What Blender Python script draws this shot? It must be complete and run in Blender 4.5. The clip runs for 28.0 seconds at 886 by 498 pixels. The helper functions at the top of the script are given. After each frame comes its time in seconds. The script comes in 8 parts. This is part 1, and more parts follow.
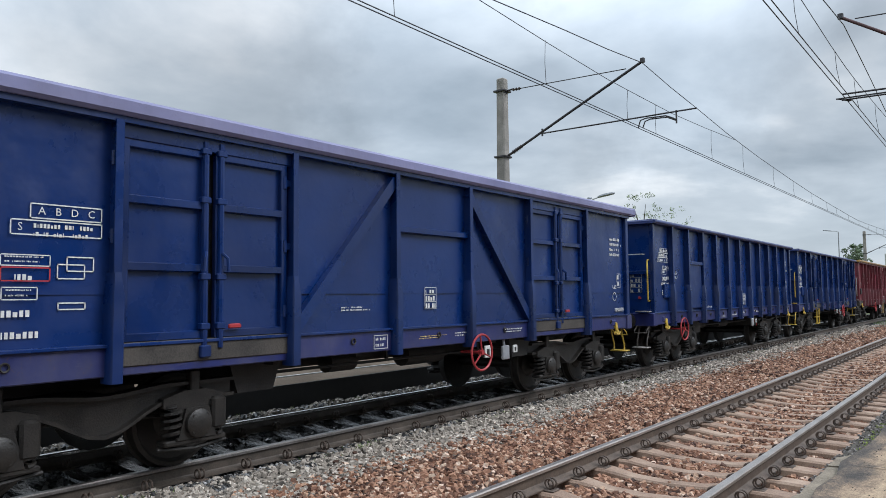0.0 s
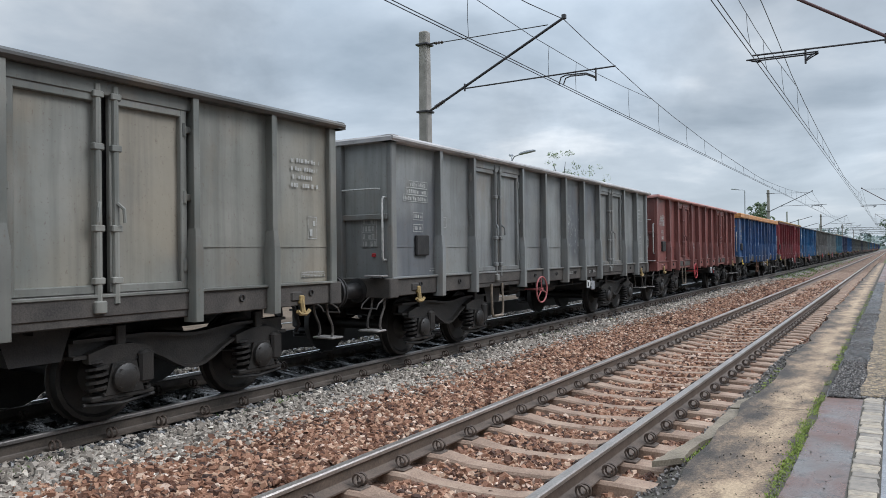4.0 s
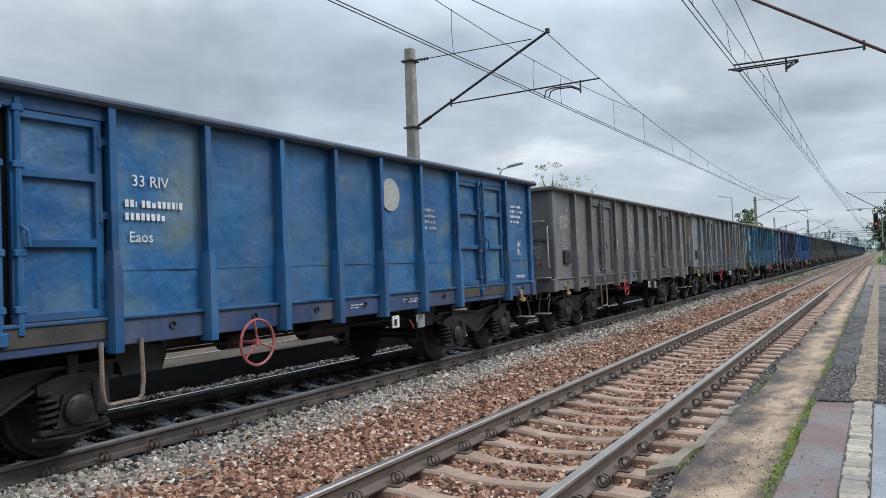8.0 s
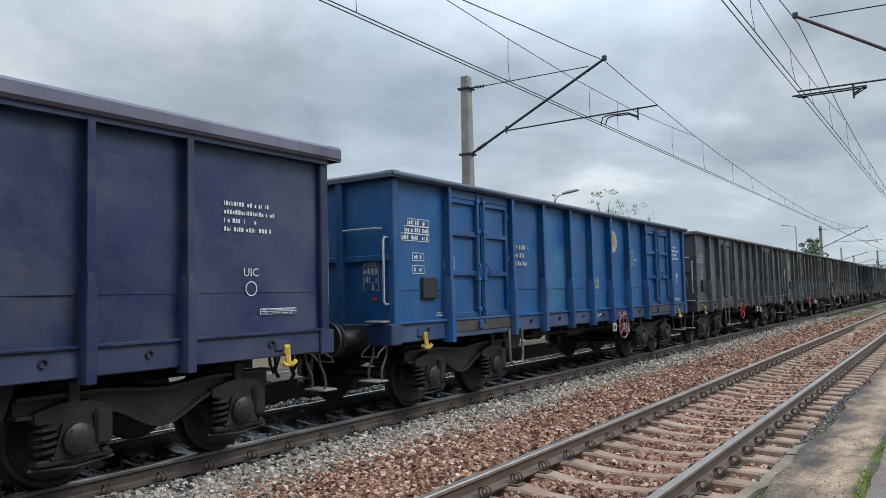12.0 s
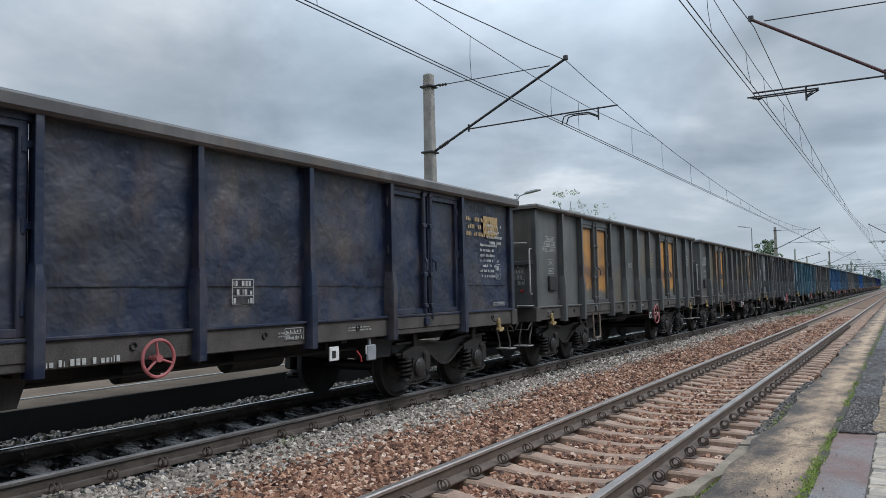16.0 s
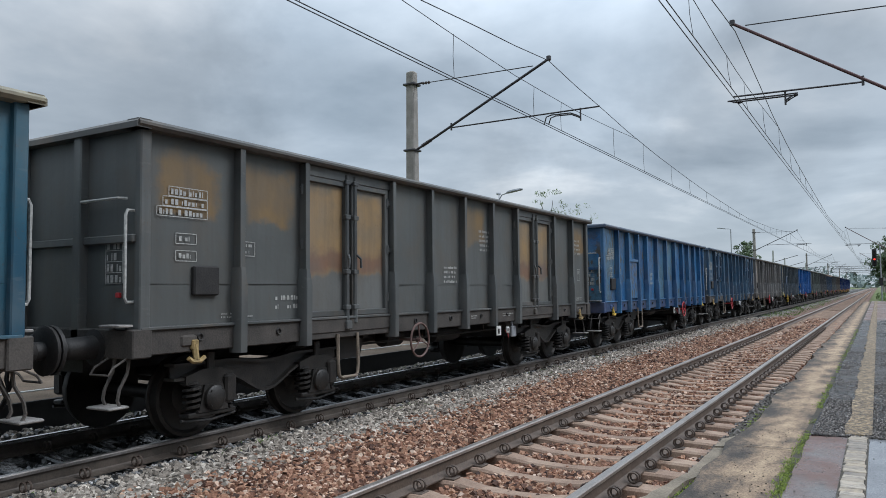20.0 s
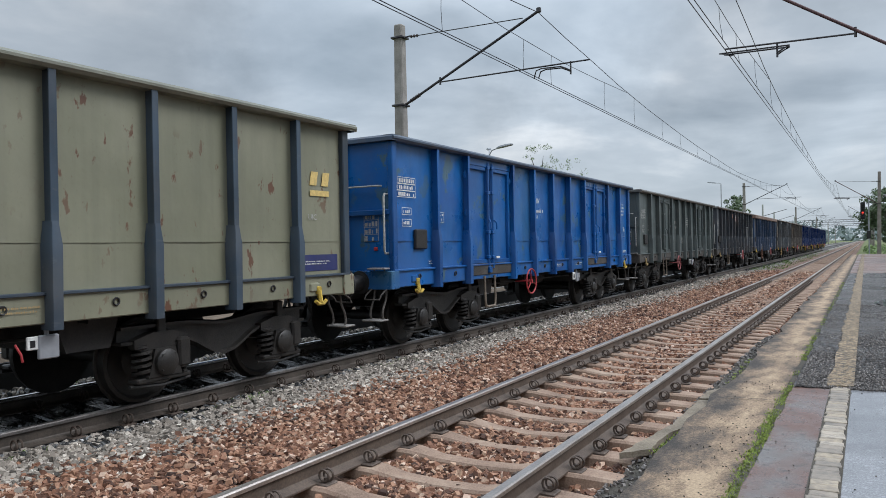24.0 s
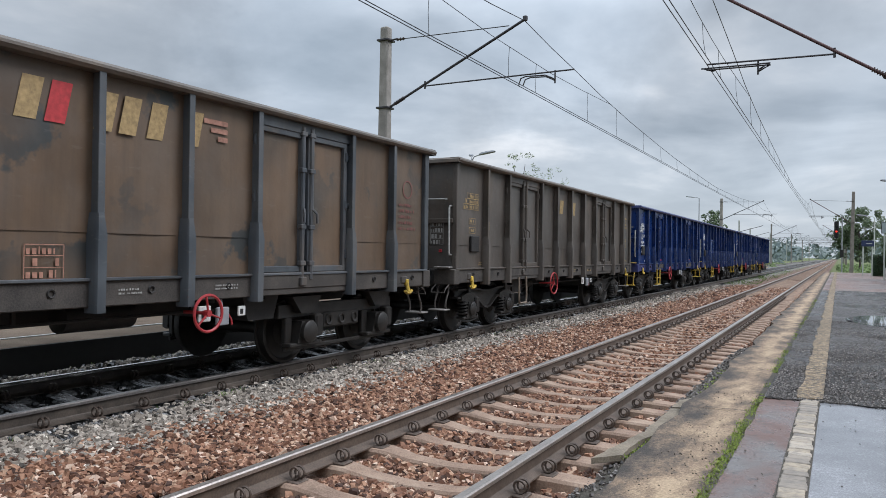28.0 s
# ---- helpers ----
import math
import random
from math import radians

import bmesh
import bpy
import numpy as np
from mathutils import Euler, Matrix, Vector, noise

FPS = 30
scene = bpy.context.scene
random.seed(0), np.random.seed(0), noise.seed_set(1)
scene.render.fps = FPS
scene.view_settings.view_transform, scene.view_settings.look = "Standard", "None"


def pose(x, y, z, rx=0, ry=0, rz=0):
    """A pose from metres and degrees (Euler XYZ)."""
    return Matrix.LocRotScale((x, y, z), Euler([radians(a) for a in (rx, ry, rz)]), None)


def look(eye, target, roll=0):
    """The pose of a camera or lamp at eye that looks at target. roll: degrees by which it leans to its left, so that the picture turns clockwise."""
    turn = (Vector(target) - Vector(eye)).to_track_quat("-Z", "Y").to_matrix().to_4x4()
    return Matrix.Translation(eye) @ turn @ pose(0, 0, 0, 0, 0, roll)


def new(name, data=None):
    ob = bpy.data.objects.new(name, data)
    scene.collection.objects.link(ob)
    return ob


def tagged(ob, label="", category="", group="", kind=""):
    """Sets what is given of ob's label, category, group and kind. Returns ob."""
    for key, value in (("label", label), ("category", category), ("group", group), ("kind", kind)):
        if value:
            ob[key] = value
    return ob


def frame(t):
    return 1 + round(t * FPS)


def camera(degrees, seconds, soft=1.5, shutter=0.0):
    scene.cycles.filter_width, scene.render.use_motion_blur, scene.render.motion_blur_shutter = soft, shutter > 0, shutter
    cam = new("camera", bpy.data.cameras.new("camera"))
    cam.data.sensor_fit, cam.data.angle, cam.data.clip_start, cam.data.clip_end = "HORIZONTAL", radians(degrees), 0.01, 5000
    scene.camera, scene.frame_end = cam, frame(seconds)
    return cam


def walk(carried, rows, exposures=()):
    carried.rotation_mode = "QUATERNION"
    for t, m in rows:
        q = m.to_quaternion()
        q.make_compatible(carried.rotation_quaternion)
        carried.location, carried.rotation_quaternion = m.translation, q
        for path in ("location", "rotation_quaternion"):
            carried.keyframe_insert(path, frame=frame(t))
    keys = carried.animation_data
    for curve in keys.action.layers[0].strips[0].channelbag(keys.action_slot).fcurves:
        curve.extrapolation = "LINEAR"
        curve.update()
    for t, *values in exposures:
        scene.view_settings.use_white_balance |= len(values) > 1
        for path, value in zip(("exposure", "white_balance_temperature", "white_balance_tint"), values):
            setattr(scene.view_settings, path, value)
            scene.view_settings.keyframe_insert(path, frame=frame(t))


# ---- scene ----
import colorsys
import itertools

# ---------------------------------------------------------------- camera
cam = camera(62.25, 28.0, 0.2)

# seconds, eye x, y, z, yaw, pitch, lean
PATH = [
    (0.0, 2.713, -0.068, 1.582, 37.49, 3.69, -0.50),
    (0.5, 2.707, -0.065, 1.564, 36.21, 3.26, 0.59),
    (1.0, 2.703, -0.054, 1.545, 33.59, 2.72, 0.55),
    (1.5, 2.703, -0.048, 1.550, 32.33, 2.40, 0.33),
    (2.0, 2.692, -0.036, 1.541, 31.89, 1.89, 0.05),
    (2.5, 2.705, -0.029, 1.536, 31.62, 1.03, -0.19),
    (3.0, 2.698, -0.011, 1.521, 31.37, 0.71, -0.54),
    (3.5, 2.701, -0.015, 1.532, 31.42, 0.42, -0.56),
    (5.5, 2.712, -0.044, 1.536, 32.23, 0.45, -1.79),
    (6.0, 2.726, -0.044, 1.537, 32.73, 0.85, -1.68),
    (6.5, 2.723, -0.040, 1.535, 32.22, 1.03, -1.39),
    (7.0, 2.722, -0.053, 1.537, 31.23, 1.42, -1.63),
    (7.5, 2.727, -0.052, 1.544, 30.41, 1.47, -2.08),
    (8.0, 2.737, -0.061, 1.544, 30.74, 1.39, -2.17),
    (8.5, 2.742, -0.056, 1.540, 32.15, 1.63, -2.11),
    (9.0, 2.737, -0.059, 1.527, 32.66, 0.65, -2.32),
    (9.5, 2.739, -0.052, 1.528, 33.01, 0.67, -1.73),
    (10.0, 2.740, -0.062, 1.536, 33.94, 1.25, -1.06),
    (10.5, 2.744, -0.064, 1.541, 33.92, 2.00, -0.92),
    (11.0, 2.744, -0.054, 1.552, 33.46, 2.95, -0.98),
    (11.5, 2.739, -0.050, 1.558, 34.20, 3.09, -1.39),
    (12.0, 2.727, -0.048, 1.564, 34.87, 3.51, -1.23),
    (12.5, 2.718, -0.044, 1.549, 35.32, 4.07, -0.71),
    (13.0, 2.713, -0.039, 1.542, 35.47, 4.71, -0.59),
    (13.5, 2.702, -0.004, 1.520, 35.21, 5.92, -0.79),
    (15.5, 2.699, 0.046, 1.460, 33.34, 4.78, -1.99),
    (16.0, 2.735, 0.000, 1.492, 32.00, 3.50, -1.27),
    (16.5, 2.725, 0.001, 1.498, 30.86, 3.04, -0.65),
    (17.0, 2.729, 0.015, 1.501, 30.66, 3.18, -1.45),
    (17.5, 2.739, 0.025, 1.499, 31.19, 3.41, -1.40),
    (18.0, 2.741, 0.015, 1.499, 31.29, 3.68, -0.79),
    (18.5, 2.732, 0.023, 1.512, 30.79, 4.16, -0.47),
    (19.0, 2.743, 0.036, 1.523, 31.07, 4.22, -0.44),
    (19.5, 2.748, 0.032, 1.513, 31.25, 3.89, -0.70),
    (20.0, 2.755, 0.022, 1.518, 30.61, 3.29, -0.66),
    (20.5, 2.766, 0.044, 1.522, 29.79, 3.07, -0.07),
    (21.0, 2.767, 0.044, 1.521, 28.95, 2.62, -0.03),
    (21.5, 2.773, 0.038, 1.527, 27.95, 2.14, -0.78),
    (23.5, 2.779, 0.062, 1.535, 29.16, 0.28, -0.92),
    (24.0, 2.773, 0.064, 1.524, 29.97, -0.15, -1.07),
    (24.5, 2.768, 0.072, 1.518, 29.73, -0.64, -0.75),
    (25.0, 2.788, 0.086, 1.495, 26.44, -0.65, -0.21),
    (25.5, 2.775, 0.095, 1.512, 25.26, -0.04, 1.14),
    (26.0, 2.766, 0.095, 1.520, 25.82, -0.24, 1.76),
    (26.5, 2.781, 0.079, 1.532, 26.13, 0.57, 2.08),
    (27.0, 2.789, 0.080, 1.543, 26.22, 1.09, 2.14),
    (27.5, 2.774, 0.083, 1.525, 27.33, 1.03, 1.30),
    (28.0, 2.773, 0.061, 1.487, 28.35, 0.27, 0.82),
]
walk(cam, [(t, pose(x, y, z, 90 + pitch, 0, yaw) @ pose(0, 0, 0, 0, 0, lean)) for t, x, y, z, yaw, pitch, lean in PATH],
     [(0.0, 0.08, 6380, 11), (6.0, 0.07, 6340, 11.5), (11.0, 0.02, 6340, 10), (14.5, -0.10, 6250, 10), (17.0, -0.14, 6230, 10.5), (20.5, -0.12, 6270, 10.5), (23.5, -0.06, 6380, 11), (26.0, 0.06, 6420, 12.5), (28.0, 0.04, 6430, 13)])

# ---------------------------------------------------------------- world and light
def link(tree, a, b):
    tree.links.new(a, b)


def node(tree, kind, **values):
    n = tree.nodes.new(kind)
    for key, value in values.items():
        if key in n.inputs:
            n.inputs[key].default_value = value
    return n


def ramp(tree, source, stops, mode="LINEAR"):
    n = tree.nodes.new("ShaderNodeValToRGB")
    n.color_ramp.interpolation = mode
    while len(n.color_ramp.elements) < len(stops):
        n.color_ramp.elements.new(0.5)
    for e, (at, value) in zip(n.color_ramp.elements, stops):
        e.position = at
        e.color = (*value, 1) if not isinstance(value, (int, float)) else (value, value, value, 1)
    link(tree, source, n.inputs["Fac"])
    return n.outputs["Color"]


def arith(tree, how, a, b=0.0):
    n = tree.nodes.new("ShaderNodeMath")
    n.operation = how
    for socket, value in zip(n.inputs, (a, b)):
        if isinstance(value, (int, float)):
            socket.default_value = value
        else:
            link(tree, value, socket)
    return n.outputs[0]


def blend(tree, fac, a, b, how="MIX"):
    n = tree.nodes.new("ShaderNodeMix")
    n.data_type, n.blend_type = "RGBA", how
    for socket, value in ((n.inputs[0], fac), (n.inputs[6], a), (n.inputs[7], b)):
        if isinstance(value, (int, float)):
            socket.default_value = value
        elif isinstance(value, tuple):
            socket.default_value = (*value, 1)
        else:
            link(tree, value, socket)
    return n.outputs[2]


SUN_HEIGHT, SUN_TURN = 46, 64
world = bpy.data.worlds.new("overcast_sky")
scene.world = world
world.use_nodes = True
wt = world.node_tree
wt.nodes.clear()
sky = wt.nodes.new("ShaderNodeTexSky")
sky.sky_type, sky.sun_disc = "NISHITA", False
sky.sun_elevation, sky.sun_rotation = radians(SUN_HEIGHT), radians(SUN_TURN)
coord = wt.nodes.new("ShaderNodeTexCoord")
split = wt.nodes.new("ShaderNodeSeparateXYZ")
link(wt, coord.outputs["Generated"], split.inputs[0])
up = arith(wt, "ADD", arith(wt, "MAXIMUM", split.outputs[2], 0.0), 0.16)
flat = wt.nodes.new("ShaderNodeCombineXYZ")
link(wt, arith(wt, "DIVIDE", split.outputs[0], up), flat.inputs[0])
link(wt, arith(wt, "DIVIDE", split.outputs[1], up), flat.inputs[1])
big = node(wt, "ShaderNodeTexNoise", Scale=0.78, Detail=7.0, Roughness=0.52, Distortion=0.25)
link(wt, flat.outputs[0], big.inputs["Vector"])
veil = ramp(wt, big.outputs["Fac"], [(0.32, (0.31, 0.378, 0.44)), (0.43, (0.43, 0.505, 0.575)), (0.54, (0.60, 0.68, 0.75)), (0.66, (0.98, 1.03, 1.06))])
# thin and thick places in the cloud deck: direction, reach in degrees, more or less light
ragged = node(wt, "ShaderNodeTexNoise", Scale=5.0, Detail=6.0, Roughness=0.6)
link(wt, coord.outputs["Generated"], ragged.inputs["Vector"])
shove = wt.nodes.new("ShaderNodeVectorMath")
shove.operation = "MULTIPLY_ADD"
link(wt, ragged.outputs["Color"], shove.inputs[0])
shove.inputs[1].default_value, shove.inputs[2].default_value = (0.26, 0.26, 0.26), (-0.13, -0.13, -0.13)
torn = wt.nodes.new("ShaderNodeVectorMath")
torn.operation = "ADD"
link(wt, coord.outputs["Generated"], torn.inputs[0])
link(wt, shove.outputs[0], torn.inputs[1])
unit = wt.nodes.new("ShaderNodeVectorMath")
unit.operation = "NORMALIZE"
link(wt, torn.outputs[0], unit.inputs[0])
level = 1.0
for way, reach, more in (((-0.31, 0.90, 0.32), 12, 0.42), ((-0.07, 0.98, 0.175), 9, 0.16), ((-0.88, 0.39, 0.30), 12, 0.04), ((-0.12, 0.95, 0.27), 12, -0.26), ((-0.44, 0.87, 0.19), 12, -0.12), ((-0.80, 0.55, 0.25), 16, -0.24), ((-0.57, 0.77, 0.28), 13, 0.24)):
    near = wt.nodes.new("ShaderNodeVectorMath")
    near.operation = "DOT_PRODUCT"
    link(wt, unit.outputs[0], near.inputs[0])
    near.inputs[1].default_value = Vector(way).normalized()
    low_dot = math.cos(radians(reach))
    fall = ramp(wt, arith(wt, "DIVIDE", arith(wt, "SUBTRACT", near.outputs["Value"], low_dot), 1 - low_dot), [(0.0, 0.0), (0.95, 1.0)], "EASE")
    level = arith(wt, "ADD", arith(wt, "MULTIPLY", fall, more), level)
veil = blend(wt, 1.0, veil, level, "MULTIPLY")
haze = ramp(wt, split.outputs[2], [(0.0, 1.0), (0.16, 0.0)], "EASE")
veil = blend(wt, arith(wt, "MULTIPLY", haze, 0.75), veil, (0.56, 0.64, 0.71))
clear = blend(wt, 1.0, sky.outputs[0], (0.1, 0.1, 0.1), "MULTIPLY")
# an overcast sky is brighter overhead than at the horizon
rise = ramp(wt, split.outputs[2], [(0.30, 0.33), (0.95, 1.0)])
dome = node(wt, "ShaderNodeBackground", Strength=2.9)
link(wt, blend(wt, 1.0, blend(wt, 0.9, clear, veil), rise, "MULTIPLY"), dome.inputs["Color"])
end = wt.nodes.new("ShaderNodeOutputWorld")
link(wt, dome.outputs[0], end.inputs["Surface"])

sun = new("sun", bpy.data.lights.new("sun", "SUN"))
sun.data.energy, sun.data.angle, sun.data.color = 2.1, radians(26), (0.97, 0.98, 1.0)
a, b = radians(SUN_TURN), radians(SUN_HEIGHT)
sun.matrix_world = look((0, 0, 30), (-math.sin(a) * math.cos(b) * 10, -math.cos(a) * math.cos(b) * 10, 30 - math.sin(b) * 10))

# ---------------------------------------------------------------- materials
def srgb(r, g, b):
    return tuple((c / 255 / 12.92) if c < 11 else ((c / 255 + 0.055) / 1.055) ** 2.4 for c in (r, g, b))


def times(color, k):
    return tuple(min(1.0, c * k) for c in color)


class Mat:
    """A node material with object coordinates ready."""

    def __init__(self, name, rough=0.6, metal=0.0):
        self.m = bpy.data.materials.new(name)
        self.m.use_nodes = True
        self.t = self.m.node_tree
        self.p = next(n for n in self.t.nodes if n.bl_idname == "ShaderNodeBsdfPrincipled")
        self.p.inputs["Roughness"].default_value = rough
        self.p.inputs["Metallic"].default_value = metal
        self.c = self.t.nodes.new("ShaderNodeTexCoord")
        self.info = self.t.nodes.new("ShaderNodeObjectInfo")

    def where(self, scale=(1, 1, 1), shift=0.0, spread=True):
        mp = self.t.nodes.new("ShaderNodeMapping")
        mp.inputs["Scale"].default_value = scale
        mp.inputs["Location"].default_value = (shift, shift * 1.7, shift * 0.6)
        if spread:
            add = self.t.nodes.new("ShaderNodeVectorMath")
            add.operation = "ADD"
            link(self.t, self.c.outputs["Object"], add.inputs[0])
            link(self.t, arith(self.t, "MULTIPLY", self.info.outputs["Random"], 37.0), add.inputs[1])
            link(self.t, add.outputs[0], mp.inputs["Vector"])
        else:
            link(self.t, self.c.outputs["Object"], mp.inputs["Vector"])
        return mp.outputs[0]

    def noise(self, scale, detail=4.0, rough=0.55, stretch=(1, 1, 1), shift=0.0, spread=True):
        n = node(self.t, "ShaderNodeTexNoise", Scale=scale, Detail=detail, Roughness=rough)
        link(self.t, self.where(stretch, shift, spread), n.inputs["Vector"])
        return n.outputs["Fac"]

    def cells(self, scale, out="Distance", feature="F1", spread=False):
        n = node(self.t, "ShaderNodeTexVoronoi", Scale=scale)
        n.feature = feature
        link(self.t, self.where(spread=spread), n.inputs["Vector"])
        return n.outputs[out]

    def color(self, value):
        if isinstance(value, tuple):
            self.p.inputs["Base Color"].default_value = (*value, 1)
        else:
            link(self.t, value, self.p.inputs["Base Color"])
        return self

    def rough(self, value):
        link(self.t, value, self.p.inputs["Roughness"])
        return self

    def bump(self, height, strength=0.3, depth=0.01):
        n = node(self.t, "ShaderNodeBump", Strength=strength, Distance=depth)
        link(self.t, height, n.inputs["Height"])
        link(self.t, n.outputs[0], self.p.inputs["Normal"])
        return self


def speckled(name, a, b, scale=8.0, rough=0.75, bump=0.3, depth=0.01, metal=0.0, fine=60.0, spread=True):
    """Two tones in broad patches, with a fine grain over them."""
    m = Mat(name, rough, metal)
    wide = ramp(m.t, m.noise(scale, 5, spread=spread), [(0.32, a), (0.68, b)])
    grain = m.noise(fine, 3, spread=spread)
    m.color(blend(m.t, 0.35, wide, ramp(m.t, grain, [(0.3, times(a, 0.6)), (0.7, times(b, 1.25))])))
    m.bump(grain, bump, depth)
    return m.m


PAINTS = {}
FRAMES = {}


def paint(name, base, worn=None, patch=None, much=0.3, dirt=0.4, rough=0.42, blotch=None, crumple=0.25):
    """Wagon paint: soft faded clouds, old colour on some panels, dirt runs, scratches, rust specks.
    blotch adds sharp-edged scabs of another colour. FRAMES keeps a plainer version for posts and bars."""
    if name in PAINTS:
        return PAINTS[name]
    worn = worn or times(base, 1.4)
    base, worn = times(base, 1.38), times(worn, 1.62)
    patch = times(patch, 1.4) if patch else None
    for bare in (False, True):
        m = Mat(name + "_bars" if bare else name, rough)
        t = m.t
        cloud = m.noise(0.75, 4, 0.5)
        c = blend(t, ramp(t, cloud, [(0.38, 0.0), (0.64, 0.9)]), times(base, 0.72) if bare else base, worn)
        soot = ramp(t, m.noise(0.55, 5, 0.6, (1, 1, 0.55), 15.0), [(0.44, 0.0), (0.66, 0.75)])
        c = blend(t, arith(t, "MULTIPLY", soot, min(1.0, dirt * 1.6)), c, times(base, 0.40))
        if patch and not bare:
            some = ramp(t, m.info.outputs["Random"], [(1.0 - much - 0.05, 0.12), (1.0 - much + 0.05, 0.8)])
            old = ramp(t, m.noise(0.9, 2.5, 0.45, (1, 1, 0.9), 4.0), [(0.40, 0.0), (0.60, 1.0)])
            c = blend(t, arith(t, "MULTIPLY", old, some), c, patch)
        if blotch and not bare:
            tone, size, at, squash, edge = (*blotch, 0.035)[:5]
            gate = ramp(t, m.noise(0.9, 2, 0.5, shift=11.0), [(0.35, 0.0), (0.55, 1.0)])
            scab = ramp(t, m.noise(size, 5, 0.6, (1, squash[0], squash[1]), 7.0), [(at, 0.0), (at + edge, 0.9)])
            c = blend(t, arith(t, "MULTIPLY", scab, gate), c, times(tone, 1.3))
        runs = m.noise(7.0, 4, 0.6, (1.0, 1.0, 0.05), 9.0)
        c = blend(t, arith(t, "MULTIPLY", ramp(t, runs, [(0.45, 0.0), (0.78, 1.0)]), dirt), c, (0.03, 0.028, 0.026))
        if dirt > 0.3:
            stain = ramp(t, m.noise(1.5, 6, 0.66, (1, 1, 0.45), 21.0), [(0.53, 0.0), (0.70, 0.8)])
            c = blend(t, arith(t, "MULTIPLY", stain, dirt), c, (0.19, 0.125, 0.07))
        fine = m.noise(31.0, 4, 0.7, (1, 1, 0.8), 2.0)
        c = blend(t, arith(t, "MULTIPLY", ramp(t, fine, [(0.61, 0.0), (0.67, 0.9)]), dirt), c, (0.09, 0.042, 0.022))
        scuff = ramp(t, m.noise(9.0, 3, 0.6, (1, 0.5, 1.8), 12.0), [(0.64, 0.0), (0.70, 0.22)])
        c = blend(t, arith(t, "MULTIPLY", scuff, dirt), c, (0.30, 0.29, 0.27))
        dust = m.noise(1.7, 6, 0.62, (1, 1, 1), 6.0)
        c = blend(t, ramp(t, dust, [(0.45, 0.0), (0.72, 0.75 * dirt)]), c, (0.15, 0.138, 0.122))
        m.color(c)
        m.rough(ramp(t, dust, [(0.3, rough - 0.12), (0.7, rough + 0.16)]))
        m.bump(m.noise(3.2, 3), 0.25 if bare else crumple, 0.03 if crumple < 0.5 else 0.08)
        if bare:
            FRAMES[name] = m.m
        else:
            PAINTS[name] = m.m
    return PAINTS[name]


def primer_door(name, grey, orange, rust, low=1.45, high=3.1, band=(1.72, 2.12), wide=0.40, strength=1.0, some=None):
    """A grey field sprayed with orange primer between two heights, browner in a band; some: on that share of the panels."""
    m = Mat(name, 0.5)
    t = m.t
    grey, orange, rust = times(grey, 1.3), times(orange, 1.25), times(rust, 1.2)
    sp = t.nodes.new("ShaderNodeSeparateXYZ")
    link(t, m.c.outputs["Object"], sp.inputs[0])
    sway = arith(t, "MULTIPLY", arith(t, "SUBTRACT", m.noise(2.6, 5, 0.62), 0.5), 0.45)
    z = arith(t, "ADD", sp.outputs[2], sway)
    y = arith(t, "ADD", arith(t, "ABSOLUTE", sp.outputs[1]), sway)

    def step(value, a, b):
        return ramp(t, arith(t, "DIVIDE", arith(t, "SUBTRACT", value, a), b - a), [(0.0, 0.0), (1.0, 1.0)], "EASE")

    base = blend(t, ramp(t, m.noise(0.9, 4, 0.5), [(0.38, 0.0), (0.64, 0.8)]), grey, times(grey, 1.2))
    mask = arith(t, "MULTIPLY", step(z, low, low + 0.10), arith(t, "SUBTRACT", 1.0, step(z, high - 0.25, high)))
    mask = arith(t, "MULTIPLY", mask, arith(t, "SUBTRACT", 1.0, step(y, wide - 0.06, wide + 0.10)))
    mask = arith(t, "MULTIPLY", mask, ramp(t, m.noise(1.3, 4, 0.5, shift=6.0), [(0.30, strength * 0.45), (0.55, strength)]))
    if some:
        mask = arith(t, "MULTIPLY", mask, ramp(t, m.info.outputs["Random"], [(1.0 - some - 0.02, 0.0), (1.0 - some + 0.02, 1.0)]))
    brown = arith(t, "MULTIPLY", step(z, band[0], band[0] + 0.15), arith(t, "SUBTRACT", 1.0, step(z, band[1] - 0.15, band[1])))
    c = blend(t, mask, base, blend(t, arith(t, "MULTIPLY", brown, 0.9), orange, rust))
    runs = m.noise(7.0, 4, 0.6, (1.0, 1.0, 0.06), 9.0)
    c = blend(t, ramp(t, runs, [(0.45, 0.0), (0.78, 0.35)]), c, (0.04, 0.035, 0.03))
    fine = m.noise(31.0, 4, 0.7, (1, 1, 0.8), 2.0)
    c = blend(t, ramp(t, fine, [(0.62, 0.0), (0.72, 0.4)]), c, (0.09, 0.042, 0.022))
    c = blend(t, ramp(t, m.noise(2.2, 5, 0.6, (1, 1, 0.7), 20.0), [(0.48, 0.0), (0.7, 0.45)]), c, (0.10, 0.08, 0.06))
    m.color(c)
    m.bump(m.noise(3.2, 3), 0.25, 0.03)
    PAINTS[name] = m.m
    FRAMES[name] = m.m
    return m.m


def plain(name, color, rough=0.5, metal=0.0, vary=0.25, scale=12.0):
    m = Mat(name, rough, metal)
    n = m.noise(scale, 4)
    m.color(ramp(m.t, n, [(0.3, times(color, 1 - vary)), (0.7, times(color, 1 + vary))]))
    m.bump(n, 0.15, 0.004)
    return m.m


